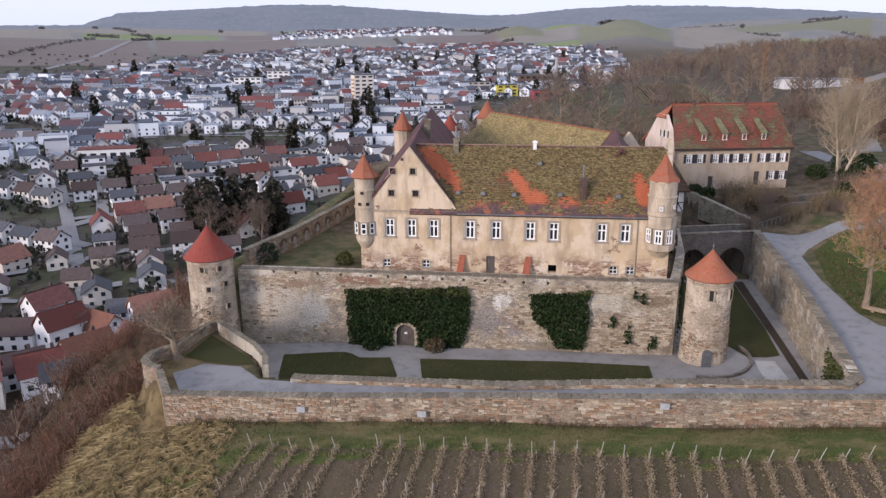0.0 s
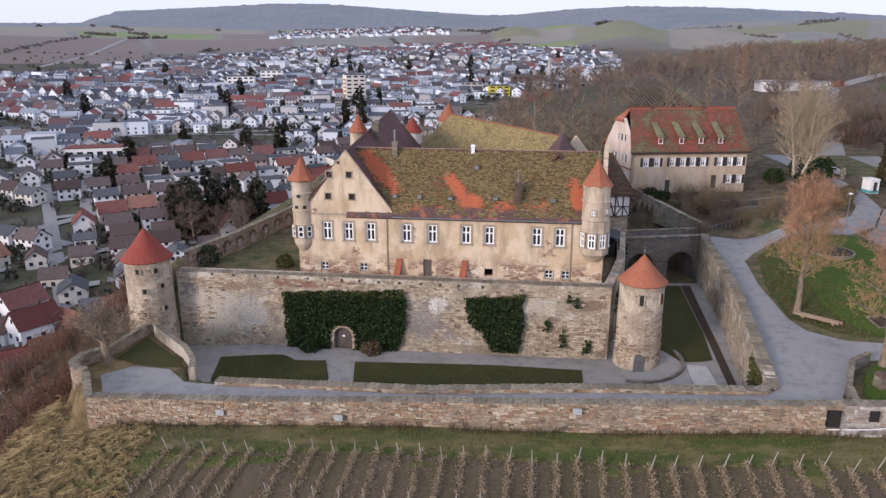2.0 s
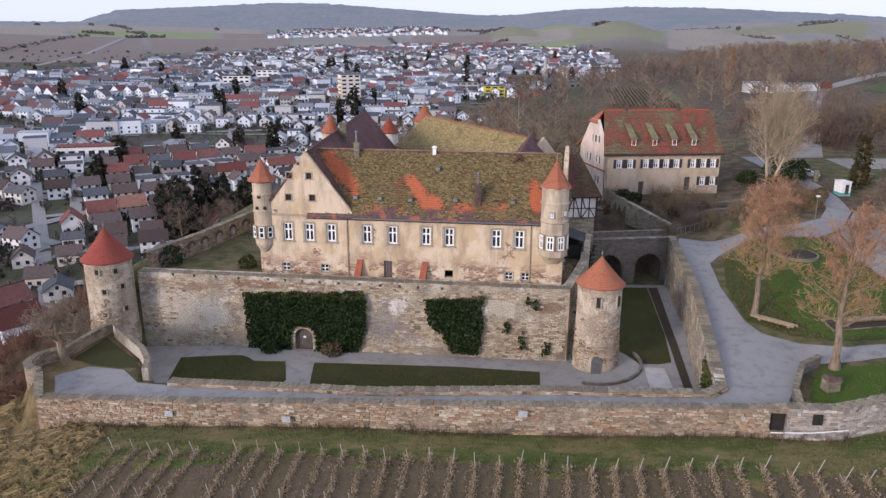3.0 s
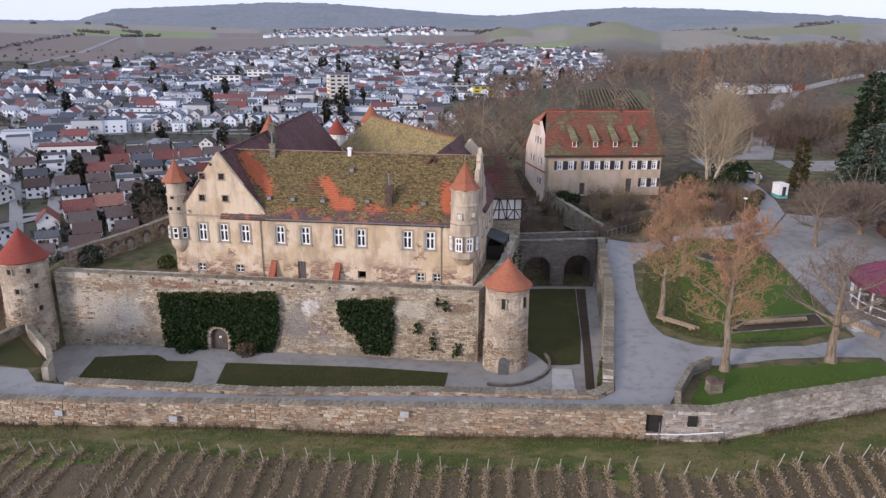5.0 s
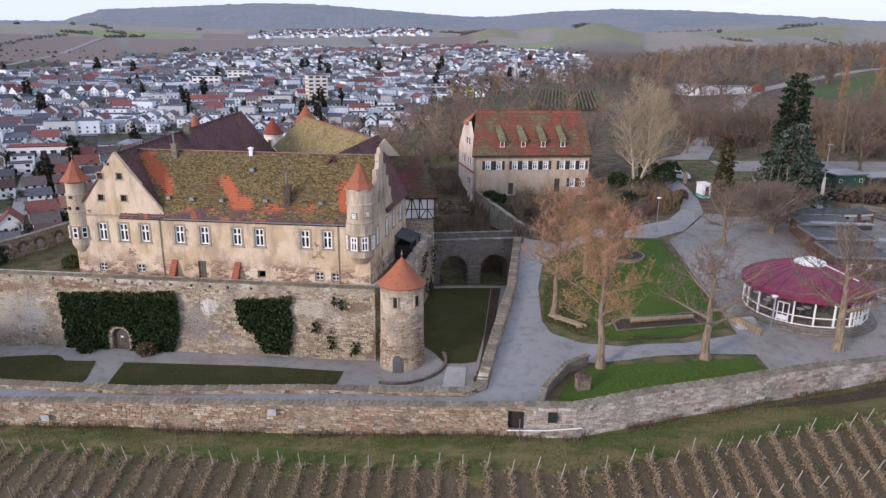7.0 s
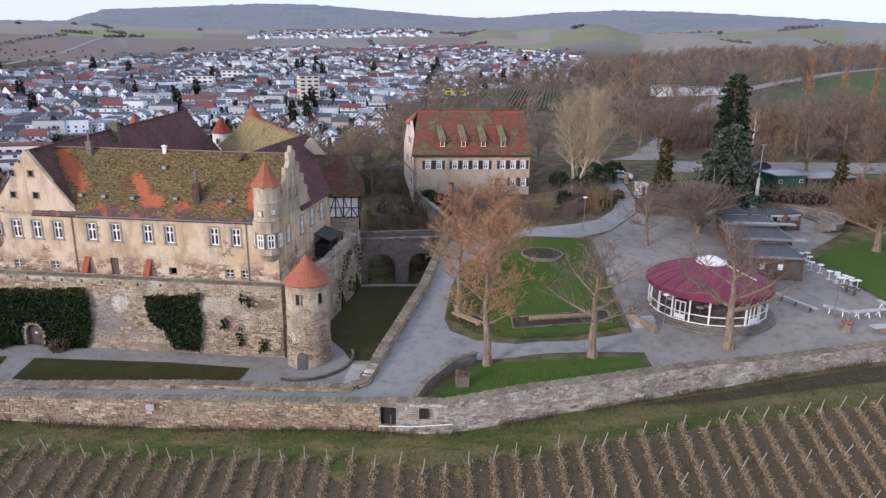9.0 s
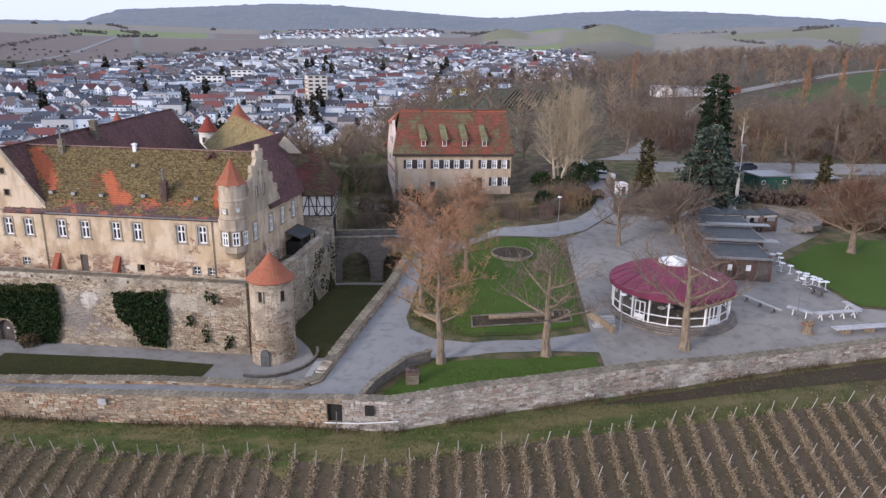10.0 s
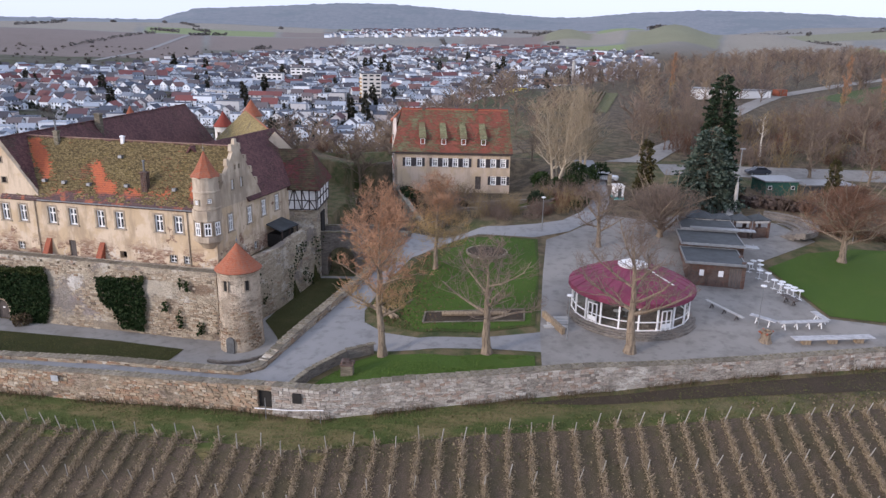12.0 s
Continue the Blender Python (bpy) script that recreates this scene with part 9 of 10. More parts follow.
bush("yew_bush", "dark round evergreen bush beside the tower", (-22.3, 83.3, 3.6), 1.7, "needles_dark", 71)
bush("box_bush", "green bush at the palace corner", (-12.6, 82.5, 3.6), 1.1, "ivy_light", 72, 500)
bush("round_bush", "clipped dark green round bush below the house", on(62.3, 110.0), 1.5, "needles_dark", 73, 900)
bush("gate_bush", "dark evergreen bush beside the moat gate", (*cas(2.3, -3.2, 0).xy, mz1(-8, 76) - 0.1), 1.2, "ivy", 74, 600, 0.75)
bush("gate_bush", "russet shrub beside the moat gate", (*cas(9.6, -3.1, 0).xy, mz1(-1, 76) - 0.1), 1.3, "dry_leaf", 75, 700, 0.75)
for x, y, r, sd in ((68.2, 117.5, 1.9, 171), (71.0, 121.5, 2.3, 172), (66.2, 118.2, 1.5, 173), (63.2, 121.5, 1.8, 174), (73.5, 125.5, 2.2, 175), (69.2, 124.5, 2.4, 176)):
    bush("laurel_bush", "dark evergreen undergrowth beneath the pale tree", on(x, y), r, "ivy", sd, 800, 0.9, 0.34)
for k, (x, y, r) in enumerate(((36.8, 114.5, 1.7), (35.4, 111.8, 1.5), (38.2, 109.0, 1.6), (40.2, 106.0, 1.4), (34.2, 108.0, 1.3), (37.0, 104.6, 1.2), (33.4, 115.5, 1.6), (42.0, 113.6, 1.3), (44.0, 109.5, 1.2), (46.2, 106.5, 1.1), (40.8, 115.8, 1.3), (47.0, 112.6, 1.3), (51.0, 107.2, 0.9), (69.5, 109.8, 1.0), (68.2, 108.2, 0.9), (71.4, 112.6, 1.1))):
    bush("ivy_bush", "dark ivy-grown bush below the long house", on(x, y), r, "ivy" if k % 3 else "dry_leaf", 190 + k, 520, 0.8, 0.3)
hedge_g = Geo()
rnd = random.Random(77)
hedge = thing("clipped_hedge", "low clipped brown-green hedge by the terrace", "hedge", on(104, 98))
for k in range(1500):
    t = rnd.random()
    x, y = 101.5 + 10 * t, 101.5 - 4.5 * t
    leaf(hedge_g, (x + rnd.uniform(-0.5, 0.5), y + rnd.uniform(-0.5, 0.5), land1(x, y) + rnd.uniform(0, 1.1)), (rnd.uniform(-1, 1), rnd.uniform(-1, 1), rnd.uniform(-0.2, 1)), 0.3, rnd)
local(part("foliage", hedge_g, M["dry_leaf"], hedge))


# bare thickets, one mesh copied about
def thicket_mesh(seed, n, rad, h, th=0.045):
    rnd = random.Random(seed)
    g = Geo()
    for k in range(n):
        a, q = rnd.uniform(0, 6.28), rad * math.sqrt(rnd.random())
        b = Vector((q * math.cos(a), q * math.sin(a), -0.2))
        p = b
        d = Vector((rnd.uniform(-0.5, 0.5), rnd.uniform(-0.5, 0.5), 1)).normalized()
        L = h * rnd.uniform(0.5, 1.0)
        for j in range(3):
            e = p + (d + Vector((rnd.uniform(-0.35, 0.35), rnd.uniform(-0.35, 0.35), 0))).normalized() * L / 3
            g.twig(p, e, th * (1 - j * 0.25), 0.75)
            for _ in range(2):
                f = p + (e - p) * rnd.random()
                g.twig(f, f + Vector((rnd.uniform(-0.8, 0.8), rnd.uniform(-0.8, 0.8), rnd.uniform(0.1, 0.8))) * L * 0.28, th * 0.6, 0.4)
            p = e
    return g


SHRUB = [thicket_mesh(81, 60, 1.6, 2.8).mesh("crown", M["twig_brown"]), thicket_mesh(82, 60, 1.6, 2.4).mesh("crown", M["twig_russet"]), thicket_mesh(83, 50, 1.5, 3.4).mesh("crown", M["twig_yellow"])]


LIGHT = []
for _g in (thicket_mesh(84, 30, 1.6, 2.8, 0.07), thicket_mesh(85, 30, 1.6, 2.4, 0.07), thicket_mesh(86, 26, 1.5, 3.4, 0.07)):
    LIGHT.append((np.array([tuple(v) for v in _g.v]), np.array(_g.f)))
brush = [[], [], []]


def shrub(x, y, k, s, label):
    if " in the thicket" in label or " beyond the castle" in label or (" western" in label and rnd.random() < 0.86):
        brush[k].append((x, y, s, rnd.uniform(0, 6)))
        return None
    t = thing("shrub", label, "shrub", on(x, y), group="bare shrubs")
    o = new("crown", SHRUB[k])
    o.parent = t
    t.scale = (s, s, s)
    t.rotation_euler = (0, 0, rnd.uniform(0, 6))
    return t


LAB = ["bare brown shrub", "bare russet shrub", "bare yellowish shrub"]
rnd = random.Random(91)
for k in range(1000):                     # the western slope
    x, y = rnd.uniform(-82, -31), rnd.uniform(38, 140)
    if (y < 62 and x > -35.5 - max(0, 56 - y) * 0.4) or (y < 75 and x > -32.8) or x > -31 + max(0, y - 75) * 0.3 or math.hypot(x + 84, y - 165) < 30:
        continue
    q = rnd.choice((0, 1, 1, 1))
    shrub(x, y, q, rnd.uniform(1.0, 2.0), LAB[q] + " on the steep western slope")
for k in range(120):                      # below the long house and round the garden
    x, y = rnd.uniform(35, 70), rnd.uniform(101, 117)
    if inside([(44, 97.5), (57, 99.5), (65, 102.8), (68.5, 107), (70, 120), (78, 118), (74, 104), (62, 94)], x, y) or (y > 108 and 54 < x < 66 and rnd.random() < 0.8):
        continue
    q = rnd.choice((0, 0, 2))
    shrub(x, y, q, rnd.uniform(0.5, 1.1), LAB[q] + " in the terraced garden")
for k in range(70):                       # behind the castle and beside the car park
    x, y = (rnd.uniform(-20, 36), rnd.uniform(132, 190)) if k % 2 else (rnd.uniform(84, 150), rnd.uniform(112, 128))
    if 97 < x < 123 and 117 < y < 128:
        continue
    q = rnd.choice((0, 1, 2))
    shrub(x, y, q, rnd.uniform(0.9, 1.7), LAB[q] + " beyond the castle grounds")
for x, y, s in ((63.5, 104.2, 0.8), (65.6, 106.4, 0.9), (67.4, 108.8, 1.0), (68.6, 112.0, 1.0), (62.0, 106.6, 0.8), (66.2, 110.6, 0.9)):
    shrub(x, y, 1, s, "bare russet shrub at the road's bend")
for x, y, s in ((66, 113.5, 0.9), (68.5, 115.5, 1.0), (64.5, 115.5, 0.9), (67.0, 118, 1.1), (78, 110, 0.9), (82, 108, 1.0), (100, 112, 1.2), (104, 113, 1.3), (108, 112, 1.2), (112, 113, 1.2), (116, 113.5, 1.2), (97, 114, 1.2), (120, 114, 1.2)):
    shrub(x, y, 0, s, "bare brown shrub along the car park")

for k in range(260):
    x, y = rnd.uniform(93, 215), rnd.uniform(143, 200)
    q = rnd.choice((0, 0, 1, 2))
    shrub(x, y, q, rnd.uniform(1.2, 2.4), LAB[q] + " in the thicket behind the car park")
for k in range(26):
    x, y = rnd.uniform(95, 210), rnd.uniform(148, 190)
    copy_thing(wild, Matrix.Translation(on(x, y)) @ pose(0, 0, 0, 0, 0, 37 * k) @ Matrix.Scale(rnd.uniform(0.6, 1.0), 4))
for k in range(14):
    x, y = -95 + rnd.uniform(-18, 24), 285 + rnd.uniform(-16, 20)
    copy_thing(wild, Matrix.Translation(on(x, y)) @ pose(0, 0, 0, 0, 0, 37 * k) @ Matrix.Scale(rnd.uniform(1.0, 1.5), 4))

for k, (nm, mt, lb) in enumerate((("thicket", "twig_brown", "dense bare brown thicket on the slopes"), ("russet_thicket", "twig_russet", "dense bare russet thicket on the slopes"), ("yellow_thicket", "twig_yellow", "bare yellowish thicket on the slopes"))):
    VV, FF, off = [], [], 0
    v, f = LIGHT[k]
    for (x, y, s, a), z in zip(brush[k], land([q[0] for q in brush[k]], [q[1] for q in brush[k]])):
        c_, s_ = math.cos(a) * s, math.sin(a) * s
        VV.append(np.stack([x + v[:, 0] * c_ - v[:, 1] * s_, y + v[:, 0] * s_ + v[:, 1] * c_, z + v[:, 2] * s], -1))
        FF.append(f + off)
        off += len(v)
    th = thing(nm, lb, "thicket", (0, 100, 0), kind="stuff")
    tagged(local(part("branches", with_mat(quad_mesh("branches", np.concatenate(VV), np.concatenate(FF)), M[mt]), None, th)), kind="stuff")

# woods on the far slopes
def stand_bark():
    """Bark and twigs whose tone shifts from stand to stand."""
    m = Nodes("far_wood_bark", 0.9)
    a, b = m.noise(0.035, 4, 0.7), m.noise(0.13, 4, 0.7, m.scaled((1, 1, 0.4), loc=(50, 7, 0)))
    col = m.mix(m.step(a, 0.38, 0.62), (0.155, 0.118, 0.10), (0.255, 0.195, 0.14))
    col = m.mix(m.step(b, 0.5, 0.62), col, (0.105, 0.085, 0.08))
    col = m.mix(m.math("MULTIPLY", m.step(b, 0.44, 0.36), 0.8), col, (0.30, 0.235, 0.16))
    return m.done(col)


wood_g = Geo()
rnd = random.Random(101)
unit = []
for sd in (1, 2, 3, 4):
    ur = random.Random(200 + sd)
    gg = Geo()
    gg.twig(Vector((0, 0, -0.5)), Vector((0, 0, 9)), 0.4, 0.15)
    for k in range(19):
        z0 = 0.5 + 7.5 * (k + ur.random()) / 19
        a = ur.uniform(0, 6.28)
        reach = 4.4 * (1 - ((z0 - 3.0) / 8.5) ** 2) * ur.uniform(0.5, 1.0)
        p0 = Vector((0, 0, z0))
        p1 = p0 + Vector((math.cos(a) * reach, math.sin(a) * reach, reach * ur.uniform(0.4, 1.0)))
        gg.twig(p0, p1, 0.22, 0.5)
        for _ in range(2):
            u = p0 + (p1 - p0) * ur.uniform(0.35, 1.0)
            gg.twig(u, u + Vector((ur.uniform(-1, 1), ur.uniform(-1, 1), ur.uniform(0.0, 1.3))) * 1.9, 0.16, 0.4)
    unit.append((np.array(gg.v), np.array(gg.f)))
spots = []
while len(spots) < 1350:
    az, r = rnd.uniform(-12, 46), rnd.uniform(150, 1150)
    x, y = polar(az, r)
    if town_here(x, y):
        continue
    ok = False
    if az > 9 and 270 < r < 900 and not inside([(86, 131), (130, 225), (145, 265), (160, 262), (230, 335), (420, 380), (420, 200), (170, 120)], x, y):
        ok = rnd.random() < 0.8
    if 7 < az < 22 and 175 < r < 270 and x < 115 and x > 25:
        ok = rnd.random() < 0.35
    if -12 < az < 9 and 150 < r < 300:
        ok = rnd.random() < 0.7
    if az > 24 and 230 < r < 340 and y > 285:
        ok = True
    if inside([(56, 214), (88, 214), (100, 284), (68, 290)], x, y):
        ok = False
    if ok:
        spots.append((x, y))
zs = land([s[0] for s in spots], [s[1] for s in spots])
VV, FF, off = [], [], 0
for (x, y), z in zip(spots, zs):
    v, f = unit[rnd.randrange(4)]
    a, s = rnd.uniform(0, 6.28), rnd.uniform(0.55, 1.15)
    c_, s_ = math.cos(a) * s, math.sin(a) * s
    VV.append(np.stack([x + v[:, 0] * c_ - v[:, 1] * s_, y + v[:, 0] * s_ + v[:, 1] * c_, z + v[:, 2] * s], -1))
    FF.append(f + off)
    off += len(v)
gw_ = quad_mesh("trees", np.concatenate(VV), np.concatenate(FF))
woods = thing("woods", "leafless brown woodland on the slopes", "woods", (200, 400, 0), kind="stuff")
tagged(local(part("trees", with_mat(gw_, stand_bark()), None, woods)), kind="stuff")

small = []
for sd in (1, 2, 3):
    ur = random.Random(300 + sd)
    gg = Geo()
    for k in range(20):
        z0 = 0.5 + 6.5 * (k + ur.random()) / 20
        a = ur.uniform(0, 6.28)
        reach = 4.2 * (1 - ((z0 - 3.5) / 7.5) ** 2) * ur.uniform(0.4, 1.0)
        gg.twig(Vector((0, 0, z0)), Vector((math.cos(a) * reach, math.sin(a) * reach, z0 + reach * ur.uniform(0.3, 1.0))), 0.34, 0.4)
        u = Vector((math.cos(a), math.sin(a), 0)) * reach * 0.6 + Vector((0, 0, z0 + 1))
        gg.twig(u, u + Vector((ur.uniform(-1, 1), ur.uniform(-1, 1), ur.uniform(0, 1.2))) * 2.0, 0.26, 0.3)
    small.append((np.array(gg.v), np.array(gg.f)))
# town trees and gardens: small bare crowns between the houses
VV, FF, off = [], [], 0
sp = []
while len(sp) < 2600:
    az, r = rnd.uniform(-46, 13), math.sqrt(rnd.uniform(120 ** 2, 1250 ** 2))
    x, y = polar(az, r)
    if town_here(x, y) or (r < 330 and az < -14):
        sp.append((x, y))
zs = land([s[0] for s in sp], [s[1] for s in sp])
for (x, y), z in zip(sp, zs):
    v, f = small[rnd.randrange(3)]
    a, s = rnd.uniform(0, 6.28), rnd.uniform(0.3, 0.85)
    c_, s_ = math.cos(a) * s, math.sin(a) * s
    VV.append(np.stack([x + v[:, 0] * c_ - v[:, 1] * s_, y + v[:, 0] * s_ + v[:, 1] * c_, z + v[:, 2] * s], -1))
    FF.append(f + off)
    off += len(v)
gw_ = quad_mesh("trees", np.concatenate(VV), np.concatenate(FF))
tt = thing("town_trees", "leafless garden trees between the town houses", "trees", (-100, 500, 0), kind="stuff")
tagged(local(part("trees", with_mat(gw_, wood("town_tree_bark", (0.12, 0.11, 0.10), (0.07, 0.068, 0.065))), None, tt)), kind="stuff")

# garden shrubs and hedges behind the houses, field hedges beyond
puff = []
for sd in range(4):
    ur = random.Random(400 + sd)
    gg = Geo()
    for k in range(26):
        a, b = ur.uniform(0, 6.28), ur.uniform(-0.2, 1.45)
        q = ur.uniform(0.6, 1.15)
        c0 = Vector((q * math.cos(a) * math.cos(b), q * math.sin(a) * math.cos(b), q * math.sin(b) * 1.1 + 0.15))
        e1 = Vector((ur.uniform(-1, 1), ur.uniform(-1, 1), ur.uniform(-1, 1))).normalized()
        e2 = e1.cross(c0).normalized() * ur.uniform(0.22, 0.42)
        e1 = e1 * ur.uniform(0.3, 0.5)
        gg.add([c0 - e1, c0 + e2, c0 + e1, c0 - e2], [(0, 1, 2, 3)])
    puff.append((np.array(gg.v), np.array(gg.f)))


def scatter(name, label, spots, lo, hi, mat, tall=1.0):
    VV, FF, off = [], [], 0
    for (x, y), z in zip(spots, land([q[0] for q in spots], [q[1] for q in spots])):
        v, f = puff[rnd.randrange(4)]
        a, k = rnd.uniform(0, 6.28), rnd.uniform(lo, hi)
        c_, s_ = math.cos(a) * k, math.sin(a) * k
        VV.append(np.stack([x + v[:, 0] * c_ - v[:, 1] * s_, y + v[:, 0] * s_ + v[:, 1] * c_, z + v[:, 2] * k * tall], -1))
        FF.append(f + off)
        off += len(v)
    t = thing(name, label, "shrubs", (0, 600, 0), kind="stuff")
    tagged(local(part("shrubs", with_mat(quad_mesh("shrubs", np.concatenate(VV), np.concatenate(FF)), mat), None, t)), kind="stuff")


dark_s, brown_s, green_s = [], [], []
for x, y in yards:
    far_off = math.hypot(x - 21, y) > 700
    for _ in range(2 if far_off else 5):
        (dark_s, brown_s, brown_s, green_s)[rnd.randrange(4)].append((x + rnd.gauss(0, 5.5), y + rnd.gauss(0, 5.5)))
for _ in range(900):
    az, r = rnd.uniform(-46, 12), math.sqrt(rnd.uniform(150 ** 2, 1300 ** 2))
    x, y = polar(az, r)
    if not town_here(x, y) and y > 150 and (r > 700 or az < -6):
        brown_s.append((x, y))
scatter("garden_evergreens", "dark evergreen shrubs in the town gardens", dark_s, 1.0, 3.2, foliage("garden_dark", (0.018, 0.026, 0.018), (0.03, 0.038, 0.027), (0.05, 0.055, 0.04)), 1.35)
scatter("garden_shrubs", "bare brown shrubs and hedges in the town gardens", brown_s, 1.0, 2.8, foliage("garden_brown", (0.06, 0.05, 0.045), (0.09, 0.075, 0.065), (0.13, 0.105, 0.085)))
hedge_s = [(94.6 + 9.6 * k / 59 + rnd.uniform(-0.3, 0.3), 113.2 - 2.2 * k / 59 + rnd.uniform(-0.9, 0.9)) for k in range(60)]
scatter("hall_hedge", "dense brown bare hedge before the green hall", hedge_s, 0.7, 1.15, foliage("hedge_brown", (0.05, 0.035, 0.03), (0.085, 0.06, 0.05), (0.12, 0.09, 0.07)))
scatter("garden_hedges", "dull green hedges in the town gardens", green_s, 0.8, 2.0, foliage("garden_green", (0.05, 0.06, 0.032), (0.075, 0.085, 0.042), (0.10, 0.10, 0.055)), 0.8)
field_s = []
for _ in range(34):
    az, r, da, dr = rnd.uniform(-34, 30), rnd.uniform(1080, 2150), rnd.uniform(-0.25, 0.25), rnd.uniform(-14, 14)
    for k in range(rnd.randrange(5, 26)):
        x, y = polar(az + da * k + rnd.gauss(0, 0.04), r + dr * k + rnd.gauss(0, 5))
        if not town_here(x, y):
            field_s.append((x, y))
scatter("field_hedges", "dark hedgerows and copses between the far fields", field_s, 2.0, 5.0, foliage("field_hedge", (0.10, 0.10, 0.10), (0.14, 0.13, 0.125), (0.18, 0.16, 0.15)))
# small vineyard on the mound behind the long house
mound = thing("mound_vineyard", "striped small vineyard on the mound behind the house", "vineyard", (75, 250, 10), kind="stuff")
g = Geo()
for k in range(17):
    a, b = Vector((62 + 1.2 * k, 222 - 0.2 * k, 0)), Vector((72 + 1.2 * k, 282 - 0.2 * k, 0))
    for j in range(14):
        p, q = a + (b - a) * (j / 14), a + (b - a) * ((j + 0.9) / 14)
        g.beam((p.x, p.y, land1(p.x, p.y) + 0.5), (q.x, q.y, land1(q.x, q.y) + 0.5), 0.45, 0.9)
tagged(local(part("rows", g, M["dry_leaf"], mound)), kind="stuff")
drape("mound_grass", [(60, 220), (85, 218), (96, 278), (72, 284)], turf("mound_turf", (0.16, 0.165, 0.075), (0.25, 0.22, 0.12), (0.18, 0.15, 0.09)), 0.2, "pale grass of the mound behind the house", "grass", cell=6)

# ---- ivy on the terrace wall ----
def ivy(label, shape, hole, n, seed, light_top):
    rnd = random.Random(seed)
    t = thing("ivy", label, "ivy", cas(*shape["at"]), kind="stuff")
    g, gl_ = Geo(), Geo()
    poly = shape["poly"]
    ss, zz = [p[0] for p in poly], [p[1] for p in poly]
    k = 0
    while k < n:
        s, z = rnd.uniform(min(ss) - 0.3, max(ss) + 0.3), rnd.uniform(min(zz), max(zz) + 0.5)
        wob = 0.35 * noise.noise(Vector((s * 0.9, z * 0.9, seed)))
        if not inside(poly, s + wob, z + wob) or hole(s, z):
            continue
        k += 1
        dep = 0.12 + 0.55 * (0.5 + 0.5 * noise.noise(Vector((s * 0.7, z * 0.7, seed + 4)))) * rnd.random()
        tgt = gl_ if z > light_top + 0.5 * noise.noise(Vector((s, 0, seed))) and rnd.random() < 0.75 else g
        leaf(tgt, cas(s, -2.27 - dep, z), (rnd.uniform(-1, 1), -0.7 + rnd.uniform(-0.5, 0.4), rnd.uniform(-1.0, 0.5)), rnd.uniform(0.2, 0.36), rnd)
    tagged(local(part("leaves", g, M["ivy"], t)), kind="stuff")
    if gl_.v:
        tagged(local(part("young_leaves", gl_, M["ivy_light"], t)), kind="stuff")
    return t


def at_gate(s, z):
    return abs(s - 6.02) < 1.45 and z < -2.95 or math.hypot(s - 6.02, z + 2.95) < 1.5


ivy("broad mat of dark ivy round the moat gate", dict(at=(6, -2.3, -4), poly=[(-0.9, 2.3), (2, 2.5), (5.5, 2.7), (9, 2.7), (11.5, 3.0), (13.3, 3.2), (13.5, 0), (13.2, -2.2), (12.4, -4.4), (8.5, -4.6), (4.2, -4.9), (3.6, -5.2), (-0.3, -5.4), (-0.6, -3)]), at_gate, 12000, 3, 2.0)
ivy("patch of dark ivy on the terrace wall", dict(at=(23, -2.3, -3), poly=[(20.2, 2.5), (23, 2.6), (26.6, 3.1), (26.8, 0), (26.3, -3.9), (23.6, -3.9), (22.6, -2.6), (21.6, -1.2), (20.7, -0.3)]), lambda s, z: False, 4200, 5, 2.6)
for s, z, n, w_, h_ in ((29.3, -0.4, 120, 0.7, 1.1), (31.6, 2.6, 90, 0.5, 0.8), (32.6, 2.5, 110, 0.5, 1.0), (31.2, -1.8, 160, 1.0, 1.6), (33.8, -2.8, 160, 1.1, 1.2)):
    w_, h_, n = w_ * 0.5, h_ * 0.7, n // 2
    ivy("small tuft of plants growing from the wall", dict(at=(s, -2.3, z), poly=[(s - w_, z - h_), (s + w_, z - h_), (s + w_ * 0.6, z + h_), (s - w_ * 0.5, z + h_ * 0.8)]), lambda a, b: False, n, int(s * 7), 9)
rnd = random.Random(131)
e_ivy = thing("ivy", "hanging ivy on the eastern terrace wall", "ivy", (29, 86, 0), kind="stuff")
g = Geo()
for k in range(2600):
    d = rnd.gauss(0.55, 0.2)
    x, y = 24.9 + 6.5 * d, 73.5 + 21.5 * d
    z = rnd.uniform(-3, 3.6)
    if noise.noise(Vector((d * 9, z * 0.45, 2))) < 0.02:
        continue
    leaf(g, (x + 0.15 + 0.4 * rnd.random(), y - 0.1, z), (0.7, rnd.uniform(-1, 1), rnd.uniform(-1, 0.4)), rnd.uniform(0.2, 0.36), rnd)
tagged(local(part("leaves", g, M["ivy"], e_ivy)), kind="stuff")
g = Geo()
m_ivy = thing("ivy", "yellow-green ivy in the moat corner", "ivy", (36, 60, -2), kind="stuff")
for k in range(900):
    t = rnd.random()
    x, y = 36.4 + 1.3 * t, 58.6 + 5.2 * t
    leaf(g, (x - 0.85 - 0.35 * rnd.random(), y + 0.1, rnd.uniform(-3.6, 0.9)), (-0.7, rnd.uniform(-1, 1), rnd.uniform(-1, 0.5)), rnd.uniform(0.2, 0.34), rnd)
tagged(local(part("leaves", g, M["ivy_light"], m_ivy)), kind="stuff")

